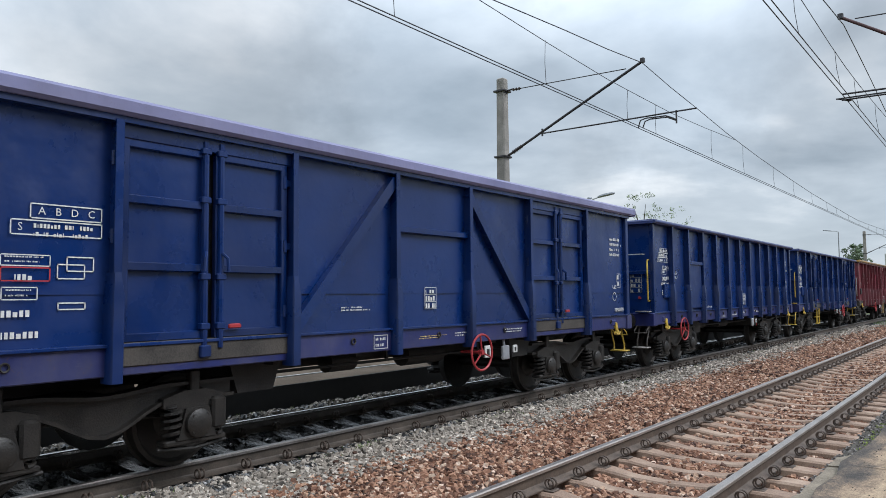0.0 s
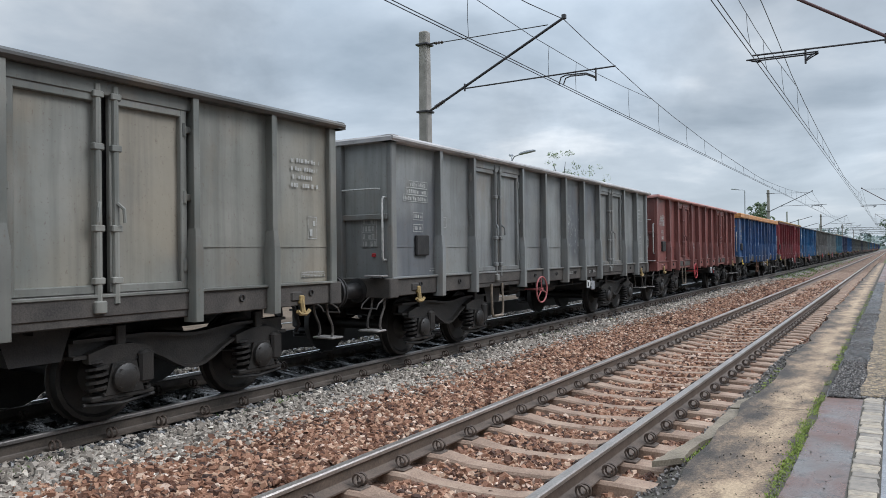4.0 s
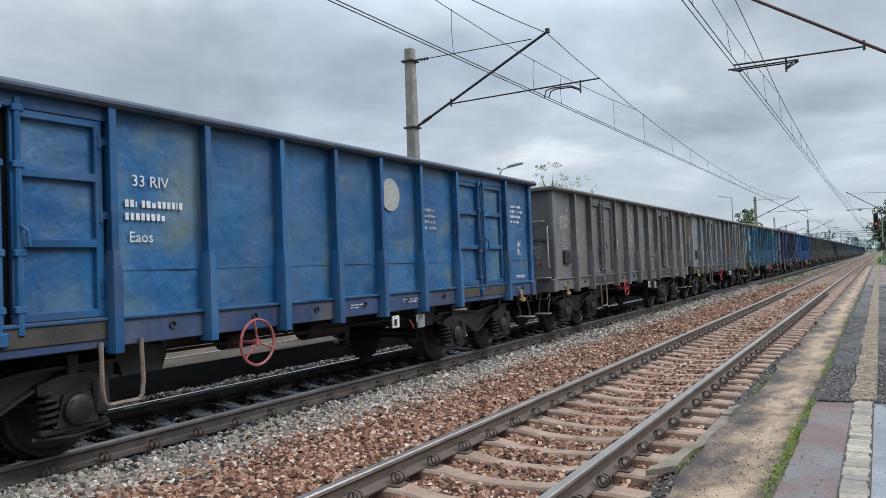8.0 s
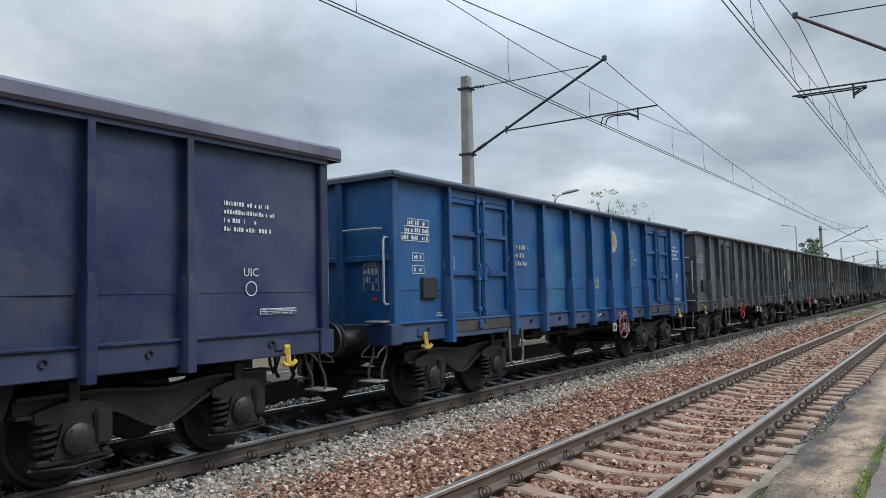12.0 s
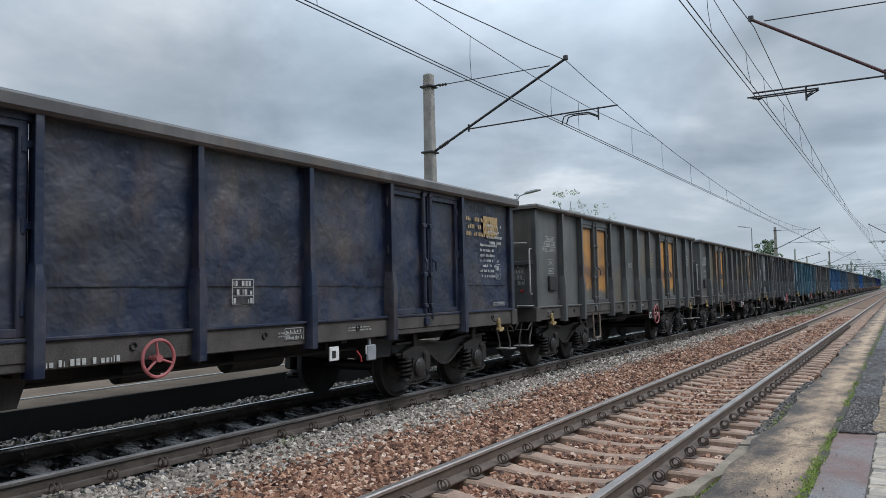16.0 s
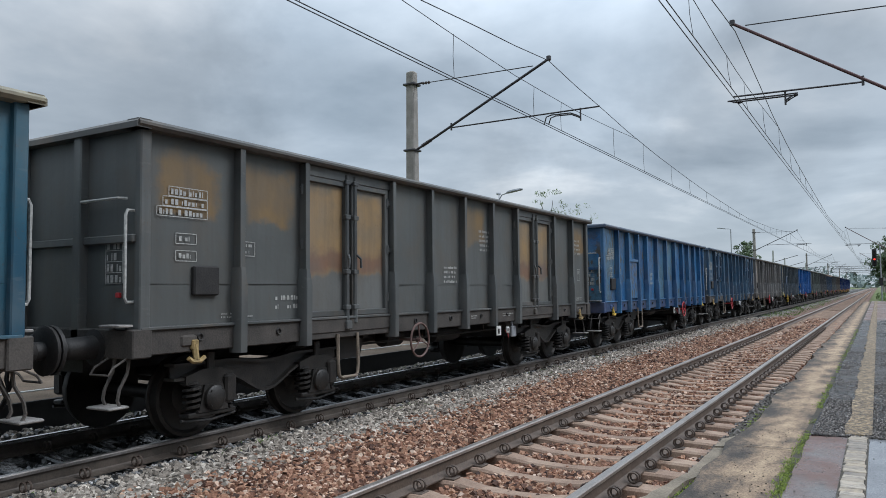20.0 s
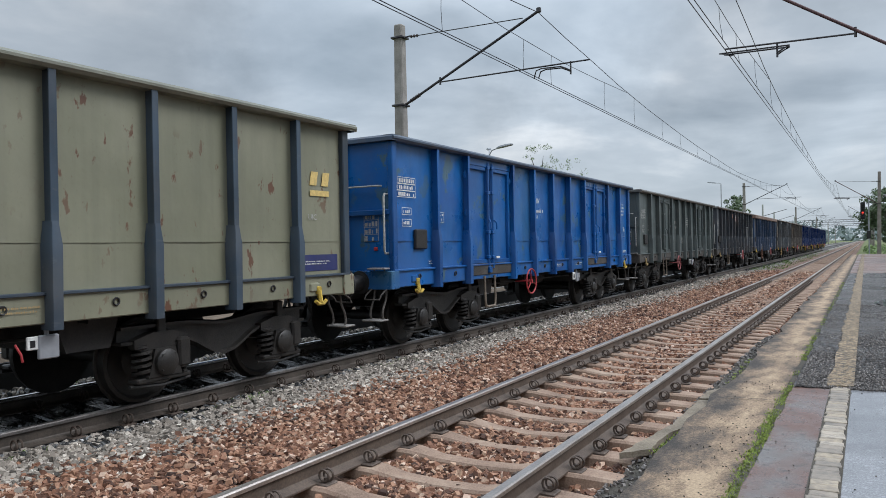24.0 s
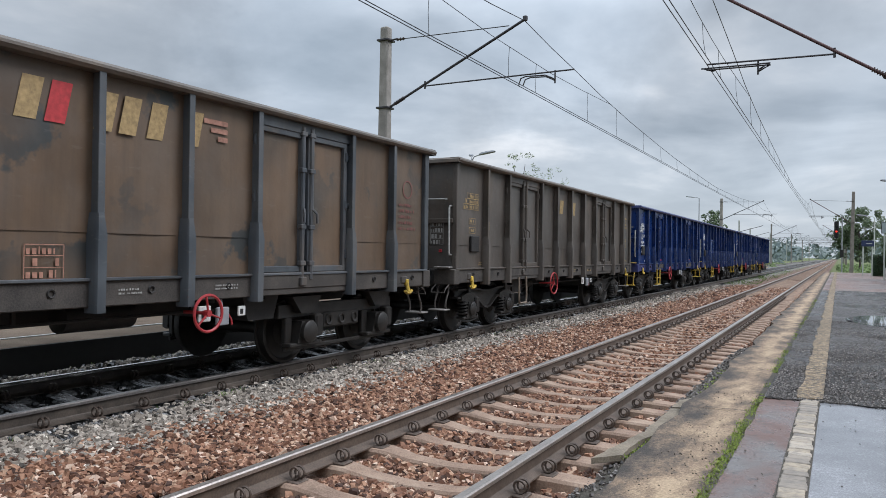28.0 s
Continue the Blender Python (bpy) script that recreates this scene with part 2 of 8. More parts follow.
GRIME = speckled("grimy_black_steel", (0.007, 0.007, 0.008), (0.026, 0.023, 0.021), 5.0, 0.6, 0.4, 0.006)
BOGIE = speckled("oily_bogie_steel", (0.005, 0.005, 0.005), (0.027, 0.023, 0.0195), 7.0, 0.5, 0.5, 0.006)
TREAD = speckled("worn_wheel_steel", (0.010, 0.009, 0.008), (0.036, 0.031, 0.027), 6.0, 0.55, 0.2, 0.003, 0.2)
SILL = speckled("dusty_dark_sill", (0.021, 0.019, 0.018), (0.083, 0.072, 0.062), 3.0, 0.7, 0.3, 0.006)
STEEL = speckled("worn_rail_head", (0.34, 0.295, 0.262), (0.56, 0.51, 0.47), 2.0, 0.36, 0.2, 0.002, 0.8)
BRIGHTSTEEL = plain("polished_rail_steel", (0.62, 0.60, 0.58), 0.16, 0.9, 0.08, 3)
DULLSTEEL = speckled("dark_rail_head", (0.13, 0.12, 0.115), (0.30, 0.285, 0.275), 3.0, 0.33, 0.2, 0.003, 0.7)
RAILRUST = speckled("rusty_rail_side", (0.062, 0.044, 0.034), (0.135, 0.098, 0.074), 6.0, 0.65, 0.3, 0.004)
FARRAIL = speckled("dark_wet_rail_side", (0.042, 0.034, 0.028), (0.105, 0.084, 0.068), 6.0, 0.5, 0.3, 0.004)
CLIP = speckled("rusty_spring_clip", (0.045, 0.033, 0.026), (0.125, 0.09, 0.07), 20.0, 0.65, 0.3, 0.003)
WHITE = plain("white_marking_paint", (0.62, 0.62, 0.60), 0.6, 0, 0.2, 30)
FADED = plain("faded_marking_paint", (0.36, 0.36, 0.34), 0.6, 0, 0.3, 30)
YELLOWMARK = plain("yellow_marking_paint", (0.62, 0.45, 0.16), 0.55, 0, 0.2, 20)
OCHREMARK = plain("ochre_marking_paint", (0.34, 0.235, 0.105), 0.6, 0, 0.3, 20)
REDMARK = plain("red_marking_paint", (0.42, 0.03, 0.035), 0.5, 0, 0.25, 20)
HOOKYELLOW = plain("yellow_hook_paint", (0.50, 0.34, 0.05), 0.5, 0, 0.55, 9)
HOOKDIRTY = plain("dirty_yellow_hook_paint", (0.29, 0.205, 0.085), 0.55, 0, 0.4, 15)
WHEELRED = plain("red_handwheel_paint", (0.36, 0.03, 0.035), 0.45, 0, 0.2, 15)
WHEELPINK = plain("faded_red_handwheel_paint", (0.32, 0.09, 0.09), 0.55, 0, 0.3, 15)
WHEELDARK = plain("brown_handwheel_paint", (0.12, 0.07, 0.06), 0.6, 0, 0.3, 15)
CONCRETE = speckled("weathered_mast_concrete", (0.16, 0.148, 0.13), (0.34, 0.315, 0.285), 2.5, 0.85, 0.5, 0.01)
MASTWOOD = speckled("streaked_dark_mast_concrete", (0.115, 0.10, 0.088), (0.27, 0.24, 0.215), 2.5, 0.85, 0.5, 0.01)
PALECONCRETE = speckled("pale_painted_concrete", (0.34, 0.35, 0.33), (0.47, 0.47, 0.44), 2.0, 0.8, 0.3, 0.006)


def painted_foot():
    """Pale paint on a mast's foot, with a ragged black tide of damp at the ground and long streaks."""
    m = Mat("pale_painted_mast_foot", 0.75)
    t = m.t
    sp = t.nodes.new("ShaderNodeSeparateXYZ")
    link(t, m.c.outputs["Object"], sp.inputs[0])
    c = ramp(t, m.noise(2.2, 5, 0.6, (2, 2, 0.35)), [(0.3, (0.24, 0.24, 0.22)), (0.65, (0.46, 0.46, 0.43))])
    edge = arith(t, "SUBTRACT", arith(t, "MULTIPLY", m.noise(14, 4, 0.65, (1, 1, 0.25)), 0.75), sp.outputs[2])
    c = blend(t, ramp(t, edge, [(0.10, 0.0), (0.30, 0.95)]), c, (0.018, 0.017, 0.016))
    m.color(c)
    m.bump(m.noise(40, 3), 0.3, 0.005)
    return m.m


FOOTPAINT = painted_foot()
GALV = plain("weathered_steel_tube", (0.055, 0.052, 0.055), 0.5, 0.5, 0.3, 10)
ARMRED = plain("red_brown_steel_tube", (0.09, 0.045, 0.045), 0.5, 0.3, 0.3, 10)
WIRE = plain("dark_copper_wire", (0.045, 0.045, 0.05), 0.45, 0.6, 0.2, 10)
INSUL = plain("brown_ceramic_insulator", (0.05, 0.035, 0.03), 0.25, 0, 0.2, 10)
LAMPGREY = plain("grey_lamp_housing", (0.28, 0.29, 0.31), 0.5, 0.2, 0.15, 10)
POLEPALE = plain("pale_green_lamp_post", (0.50, 0.53, 0.48), 0.6, 0, 0.12, 6)
BOARDFACE = plain("grey_green_board_face", (0.28, 0.33, 0.33), 0.35, 0, 0.1, 6)
SIGNBLUE = plain("dark_blue_sign", (0.02, 0.035, 0.09), 0.4, 0, 0.2, 6)
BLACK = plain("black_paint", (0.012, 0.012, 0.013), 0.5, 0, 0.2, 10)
ROOFRED = speckled("red_brown_roof", (0.10, 0.045, 0.04), (0.17, 0.08, 0.07), 6, 0.8)
HOUSEWALL = speckled("brown_house_wall", (0.13, 0.085, 0.06), (0.20, 0.14, 0.10), 2, 0.9)
BARK = speckled("dark_bark", (0.035, 0.03, 0.025), (0.09, 0.075, 0.06), 4, 0.95, 0.8, 0.03)


def leaves(name, dark, light):
    m = Mat(name, 0.6)
    g = m.t.nodes.new("ShaderNodeNewGeometry")
    m.color(ramp(m.t, g.outputs["Random Per Island"], [(0.0, dark), (1.0, light)]))
    return m.m


LEAF = leaves("mid_green_leaves", (0.035, 0.06, 0.026), (0.10, 0.15, 0.06))
PALELEAF = leaves("pale_green_leaves", (0.10, 0.15, 0.06), (0.20, 0.26, 0.11))
HEDGE = leaves("hedge_leaves", (0.055, 0.10, 0.025), (0.17, 0.25, 0.07))
DARKHEDGE = leaves("dark_hedge_leaves", (0.012, 0.03, 0.012), (0.035, 0.07, 0.025))
FIRLEAF = leaves("dark_conifer_needles", (0.02, 0.035, 0.02), (0.055, 0.08, 0.045))
WEED = leaves("weed_blades", (0.05, 0.10, 0.015), (0.17, 0.27, 0.05))
MOSS = leaves("bright_moss", (0.09, 0.14, 0.012), (0.32, 0.40, 0.06))
# paler and bluer than near leaves: the distance haze is in the colour
FARWOOD = leaves("haze_tinted_far_woods", (0.10, 0.14, 0.14), (0.16, 0.21, 0.19))


def stone(name, stops, rough=0.8):
    m = Mat(name, rough)
    g = m.t.nodes.new("ShaderNodeNewGeometry")
    c = ramp(m.t, g.outputs["Random Per Island"], stops)
    n = m.noise(35.0, 3, spread=False)
    m.color(blend(m.t, 0.3, c, ramp(m.t, n, [(0.3, 0.04), (0.7, 0.4)]), "OVERLAY"))
    m.bump(n, 0.4, 0.01)
    return m.m


BROWNSTONE = stone("brown_ballast_stone", [(0.0, (0.04, 0.019, 0.013)), (0.25, (0.15, 0.067, 0.039)), (0.52, (0.295, 0.142, 0.085)), (0.78, (0.44, 0.243, 0.152)), (0.92, (0.53, 0.36, 0.25)), (1.0, (0.68, 0.56, 0.45))])
GREYSTONE = stone("grey_ballast_stone", [(0.0, (0.07, 0.06, 0.05)), (0.22, (0.25, 0.215, 0.178)), (0.65, (0.39, 0.338, 0.285)), (0.9, (0.56, 0.505, 0.44)), (1.0, (0.74, 0.69, 0.62))])
# oil-dark stones, their paler tones raised to stand in for wet glints
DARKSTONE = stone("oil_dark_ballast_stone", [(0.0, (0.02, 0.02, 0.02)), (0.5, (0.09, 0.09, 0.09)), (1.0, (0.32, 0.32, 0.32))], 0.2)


def gravel_bed():
    """Ballast under and beyond the loose stones: brown between the tracks, grey by the far rail, dark under it with oil
    and the wagons' painted-in shade.
    """
    m = Mat("ballast_bed", 0.85)
    t = m.t
    sp = t.nodes.new("ShaderNodeSeparateXYZ")
    link(t, m.c.outputs["Object"], sp.inputs[0])
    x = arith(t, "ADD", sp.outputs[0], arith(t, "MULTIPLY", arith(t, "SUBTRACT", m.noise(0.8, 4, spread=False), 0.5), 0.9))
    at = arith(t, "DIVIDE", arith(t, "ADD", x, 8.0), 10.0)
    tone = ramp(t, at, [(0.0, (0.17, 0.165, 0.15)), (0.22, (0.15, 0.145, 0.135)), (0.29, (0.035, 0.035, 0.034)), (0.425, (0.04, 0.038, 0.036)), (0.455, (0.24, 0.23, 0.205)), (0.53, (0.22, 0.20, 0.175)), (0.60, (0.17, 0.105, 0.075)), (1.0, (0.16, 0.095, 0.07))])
    cell = m.cells(21.0, "Color")
    bw = t.nodes.new("ShaderNodeRGBToBW")
    link(t, cell, bw.inputs[0])
    tone = blend(t, 0.85, tone, ramp(t, bw.outputs[0], [(0.15, 0.35), (0.85, 1.5)]), "MULTIPLY")
    m.color(tone)
    m.bump(m.cells(21.0), 0.9, 0.04)
    return m.m


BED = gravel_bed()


def sleeper_mat(name, dark, mid, light, rough):
    m = Mat(name, rough)
    t = m.t
    c = ramp(t, m.noise(3.0, 6, 0.65), [(0.28, dark), (0.5, mid), (0.72, light)])
    g = m.noise(70, 3)
    m.color(blend(t, 0.3, c, ramp(t, g, [(0.3, times(dark, 0.7)), (0.7, times(light, 1.2))])))
    m.bump(g, 0.4, 0.006)
    return m.m


SLEEPER = sleeper_mat("brown_dusty_concrete_sleeper", (0.12, 0.072, 0.05), (0.27, 0.178, 0.128), (0.42, 0.31, 0.23), 0.85)


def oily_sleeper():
    """Black grease with smooth wet films; pale streaks in the colour stand in for glints."""
    m = Mat("oily_sleeper_painted_glints", 0.3)
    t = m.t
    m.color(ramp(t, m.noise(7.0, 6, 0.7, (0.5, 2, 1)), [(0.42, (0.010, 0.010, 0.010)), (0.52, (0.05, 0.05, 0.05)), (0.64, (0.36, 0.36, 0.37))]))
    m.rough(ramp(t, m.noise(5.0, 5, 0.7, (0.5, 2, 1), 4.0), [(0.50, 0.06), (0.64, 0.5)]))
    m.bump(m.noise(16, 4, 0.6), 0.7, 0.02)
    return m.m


OILSLEEPER = oily_sleeper()


def asphalt(name, a, b, wet, scale, relief=0.5, depth=0.008, blotch=0.45, coarse=0):
    """Damp asphalt: grit, worn paler chips, and darker wet areas that shine."""
    m = Mat(name, 0.6)
    t = m.t
    w = m.noise(0.55, 5, 0.6, (1, 0.6, 1), spread=False)
    grit = m.noise(scale, 5, 0.75, spread=False)
    c = ramp(t, grit, [(0.32, times(a, 0.6)), (0.5, a), (0.62, b), (0.74, times(b, 1.5))])
    chips = ramp(t, m.noise(scale * 0.33, 4, 0.7, spread=False, shift=3.0), [(0.56, 0.0), (0.66, 0.6)])
    c = blend(t, chips, c, times(b, 1.25))
    if coarse:
        bw = t.nodes.new("ShaderNodeRGBToBW")
        link(t, m.cells(coarse, "Color"), bw.inputs[0])
        c = blend(t, 0.9, c, ramp(t, bw.outputs[0], [(0.15, 0.25), (0.6, 1.0), (0.85, 2.0)]), "MULTIPLY")
    stain = ramp(t, m.noise(1.9, 6, 0.65, spread=False, shift=8.0), [(0.42, 0.0), (0.62, blotch)])
    c = blend(t, stain, c, times(a, 0.45))
    pool = ramp(t, w, [(0.46, 0.0), (0.60, 1.0)])
    m.color(blend(t, arith(t, "MULTIPLY", pool, 0.5), c, times(a, 0.5)))
    m.rough(ramp(t, w, [(0.42, wet[1]), (0.58, wet[0])]))
    m.bump(arith(t, "SUBTRACT", grit, m.cells(coarse)) if coarse else grit, relief, depth)
    return m.m


WETSLAB = asphalt("wet_grey_platform_asphalt", (0.245, 0.248, 0.262), (0.33, 0.332, 0.345), (0.13, 0.30), 70, 0.07, 0.003, 0.25)
ROUGHASPH = asphalt("rough_dark_platform_asphalt", (0.078, 0.068, 0.063), (0.25, 0.218, 0.20), (0.16, 0.42), 19, 1.0, 0.06, 0.5, 34)


def red_paving():
    """Wet grey paving on which an old reddish coat survives in patches."""
    m = Mat("wet_reddish_patched_paving", 0.3)
    t = m.t
    grit = m.noise(60, 5, 0.7, spread=False)
    red = ramp(t, grit, [(0.32, (0.10, 0.048, 0.037)), (0.7, (0.19, 0.106, 0.082))])
    grey = ramp(t, grit, [(0.32, (0.115, 0.102, 0.096)), (0.7, (0.205, 0.187, 0.178))])
    coat = ramp(t, m.noise(1.5, 6, 0.62, (1.4, 0.7, 1), 5.0, False), [(0.36, 0.0), (0.54, 0.95)])
    c = blend(t, coat, grey, red)
    c = blend(t, ramp(t, m.noise(9, 5, 0.7, shift=2.0, spread=False), [(0.56, 0.0), (0.68, 0.75)]), c, (0.055, 0.048, 0.045))
    m.color(c)
    m.rough(ramp(t, m.noise(2.2, 4, 0.6, spread=False), [(0.4, 0.16), (0.62, 0.42)]))
    m.bump(grit, 0.25, 0.004)
    return m.m


PINKPAVE = red_paving()
GRIT = stone("platform_grit_stone", [(0.0, (0.045, 0.039, 0.036)), (0.5, (0.13, 0.112, 0.10)), (0.85, (0.23, 0.20, 0.178)), (1.0, (0.36, 0.325, 0.30))], 0.45)
FARPAVE = asphalt("pinkish_block_paving", (0.19, 0.125, 0.105), (0.29, 0.20, 0.17), (0.3, 0.6), 14, 0.6, 0.02, 0.4, 16)


def sandy():
    """Worn concrete strip: trodden tan along the middle, dark grit to both sides, patches of damp."""
    m = Mat("sandy_worn_concrete", 0.8)
    t = m.t
    sp = t.nodes.new("ShaderNodeSeparateXYZ")
    link(t, m.c.outputs["Object"], sp.inputs[0])
    off = arith(t, "ABSOLUTE", arith(t, "SUBTRACT", sp.outputs[0], 1.80))
    n = m.noise(1.6, 8, 0.68, (1.6, 0.7, 1), spread=False)
    grit = m.noise(55, 5, 0.75, spread=False)
    level = arith(t, "SUBTRACT", arith(t, "ADD", n, arith(t, "MULTIPLY", grit, 0.30)), arith(t, "MULTIPLY", off, 0.6))
    c = ramp(t, level, [(0.38, (0.045, 0.038, 0.032)), (0.49, (0.12, 0.09, 0.067)), (0.58, (0.25, 0.175, 0.115)), (0.71, (0.43, 0.315, 0.205))])
    m.color(blend(t, 0.55, c, ramp(t, grit, [(0.3, 0.12), (0.7, 0.75)]), "OVERLAY"))
    m.bump(grit, 0.6, 0.012)
    return m.m


SANDY = sandy()


def sett():
    """Cream line paint half worn off grey setts; each one differs."""
    m = Mat("worn_cream_paving_brick", 0.6)
    t = m.t
    own = ramp(t, m.info.outputs["Random"], [(0.0, (0.25, 0.215, 0.18)), (0.4, (0.33, 0.28, 0.225)), (0.8, (0.41, 0.335, 0.245)), (1.0, (0.45, 0.39, 0.32))])
    wear = ramp(t, m.noise(14.0, 5, 0.65), [(0.42, 0.0), (0.66, 0.75)])
    m.color(blend(t, wear, own, (0.15, 0.135, 0.12)))
    m.bump(m.noise(60, 3), 0.5, 0.006)
    return m.m


STRIPE = sett()
TEXTRED = plain("faded_red_lettering", (0.34, 0.17, 0.12), 0.6, 0, 0.35, 14)
BACKWALL = speckled("dark_added_wall", (0.07, 0.065, 0.055), (0.11, 0.10, 0.085), 1.0, 0.9)


def worn_stripe():
    """Ochre cream paint, half gone, on rough asphalt."""
    m = Mat("worn_cream_stripe", 0.6)
    t = m.t
    grit = m.noise(17, 5, 0.75, spread=False)
    c = ramp(t, grit, [(0.38, (0.06, 0.055, 0.05)), (0.49, (0.26, 0.185, 0.11)), (0.62, (0.45, 0.335, 0.205)), (0.75, (0.56, 0.45, 0.31))])
    bw = t.nodes.new("ShaderNodeRGBToBW")
    link(t, m.cells(24, "Color"), bw.inputs[0])
    c = blend(t, 0.8, c, ramp(t, bw.outputs[0], [(0.15, 0.3), (0.6, 1.0), (0.85, 1.5)]), "MULTIPLY")
    m.color(c)
    m.bump(arith(t, "SUBTRACT", grit, m.cells(24)), 1.0, 0.04)
    return m.m


STRIPEFAR = worn_stripe()
KERB = speckled("cracked_edge_slab", (0.11, 0.09, 0.066), (0.28, 0.232, 0.172), 3.0, 0.85, 0.6, 0.012)
SOIL = speckled("dark_soil", (0.035, 0.03, 0.024), (0.09, 0.078, 0.06), 3.0, 0.9, 0.6, 0.02)
GRASS = speckled("meadow_ground", (0.06, 0.085, 0.025), (0.15, 0.17, 0.055), 0.4, 0.9, 0.5, 0.05, fine=9.0, spread=False)
LEFTPLAT = speckled("tan_platform_top", (0.070, 0.052, 0.038), (0.205, 0.157, 0.116), 1.1, 0.8, spread=False)
next(n for n in LEFTPLAT.node_tree.nodes if n.bl_idname == "ShaderNodeBsdfPrincipled").inputs["Specular IOR Level"].default_value = 0.05


def glass_water():
    m = Mat("still_puddle_water", 0.02)
    m.color((0.13, 0.135, 0.15))
    return m.m


PUDDLE = glass_water()


def glowing(name, color, strength):
    m = Mat(name, 0.4)
    m.color(color)
    m.p.inputs["Emission Color"].default_value = (*color, 1)
    m.p.inputs["Emission Strength"].default_value = strength
    return m.m


REDGLOW = glowing("lit_red_signal_lens", (1.0, 0.05, 0.03), 1.5)


# ---------------------------------------------------------------- mesh tools
class Geo:
    """Collects faces for one mesh."""

    def __init__(self):
        self.v, self.f = [], []

    def quad(self, *pts):
        n = len(self.v)
        self.v += [tuple(p) for p in pts]
        self.f.append(tuple(range(n, n + len(pts))))
        return self

    def box(self, x0, x1, y0, y1, z0, z1):
        n = len(self.v)
        self.v += [(x, y, z) for z in (z0, z1) for x, y in ((x0, y0), (x1, y0), (x1, y1), (x0, y1))]
        self.f += [tuple(n + i for i in q) for q in ((3, 2, 1, 0), (4, 5, 6, 7), (0, 1, 5, 4), (1, 2, 6, 5), (2, 3, 7, 6), (3, 0, 4, 7))]
        return self

    def loft(self, rings, closed=True, caps=True):
        """Skins rings of equally many points."""
        n, k = len(self.v), len(rings[0])
        for r in rings:
            self.v += [tuple(p) for p in r]
        for i in range(len(rings) - 1):
            for j in range(k if closed else k - 1):
                a, b = n + i * k + j, n + i * k + (j + 1) % k
                self.f.append((a, b, b + k, a + k))
        if caps:
            self.f.append(tuple(n + j for j in reversed(range(k))))
            self.f.append(tuple(n + (len(rings) - 1) * k + j for j in range(k)))
        return self

    def chamfer(self, x0, x1, y0, y1, z0, z1, c=0.01):
        """A box with its four upright edges and its rims cut back."""
        def ring(z, s):
            return [(x0 + s + c, y0 + s, z), (x1 - s - c, y0 + s, z), (x1 - s, y0 + s + c, z), (x1 - s, y1 - s - c, z), (x1 - s - c, y1 - s, z), (x0 + s + c, y1 - s, z), (x0 + s, y1 - s - c, z), (x0 + s, y0 + s + c, z)]
        return self.loft([ring(z0, c), ring(z0 + c, 0), ring(z1 - c, 0), ring(z1, c)])

    def extrude(self, poly, axis, a, b):
        """A polygon, given in the two other axes in their order, drawn along an axis."""
        def at(p, s):
            return {"x": (s, *p), "y": (p[0], s, p[1]), "z": (*p, s)}[axis]
        return self.loft([[at(p, a) for p in poly], [at(p, b) for p in poly]])

    def tube(self, pts, r, n=8, caps=True, r2=None):
        pts = [Vector(p) for p in pts]
        rings, last = [], None
        for i, p in enumerate(pts):
            d = (pts[min(i + 1, len(pts) - 1)] - pts[max(i - 1, 0)]).normalized()
            if last is None:
                side = d.orthogonal().normalized()
            else:
                side = (last - d * last.dot(d)).normalized()
            last = side
            other = d.cross(side)
            rr = r if r2 is None else r + (r2 - r) * i / (len(pts) - 1)
            rings.append([p + side * math.cos(2 * math.pi * j / n) * rr + other * math.sin(2 * math.pi * j / n) * rr for j in range(n)])
        return self.loft(rings, True, caps)

    def lathe(self, profile, n=24, axis="x", center=(0, 0, 0)):
        """Profile of (along, radius) turned about an axis."""
        rings = []
        for s, r in profile:
            ring = []
            for j in range(n):
                a = 2 * math.pi * j / n
                u, w = r * math.cos(a), r * math.sin(a)
                p = {"x": (s, u, w), "y": (w, s, u), "z": (u, w, s)}[axis]
                ring.append(tuple(p[i] + center[i] for i in range(3)))
            rings.append(ring)
        return self.loft(rings)

    def ring(self, center, radius, r, axis="x", n=20, k=6):
        base = len(self.v)
        for i in range(n):
            a = 2 * math.pi * i / n
            for j in range(k):
                b = 2 * math.pi * j / k
                d = radius + r * math.cos(b)
                h = r * math.sin(b)
                p = {"x": (h, d * math.cos(a), d * math.sin(a)), "z": (d * math.cos(a), d * math.sin(a), h), "y": (d * math.sin(a), h, d * math.cos(a))}[axis]
                self.v.append(tuple(p[q] + center[q] for q in range(3)))
        for i in range(n):
            for j in range(k):
                a, b = base + i * k + j, base + i * k + (j + 1) % k
                c, d = base + ((i + 1) % n) * k + (j + 1) % k, base + ((i + 1) % n) * k + j
                self.f.append((a, d, c, b))
        return self

    def mesh(self, name, material, smooth=35):
        me = bpy.data.meshes.new(name)
        me.from_pydata(self.v, [], self.f)
        me.materials.append(material)
        if smooth:
            me.shade_smooth()
            me.set_sharp_from_angle(angle=radians(smooth))
        return me


def part(name, geo, material, parent=None, label="", at=None, smooth=35):
    """Links a Geo, or a ready mesh, as one object under a thing or a part."""
    me = geo if isinstance(geo, bpy.types.Mesh) else geo.mesh(name, material, smooth)
    ob = new(name, me)
    if parent:
        ob.parent = parent
    if at is not None:
        ob.matrix_basis = at if isinstance(at, Matrix) else Matrix.Translation(at)
    if label:
        tagged(ob, label)
    return ob


def thing(name, label, category, at=(0, 0, 0), group="", kind=""):
    ob = new(name)
    ob.empty_display_size = 0.2
    ob.matrix_basis = at if isinstance(at, Matrix) else Matrix.Translation(at)
    return tagged(ob, label, category, group, kind)


LETTERS = {}


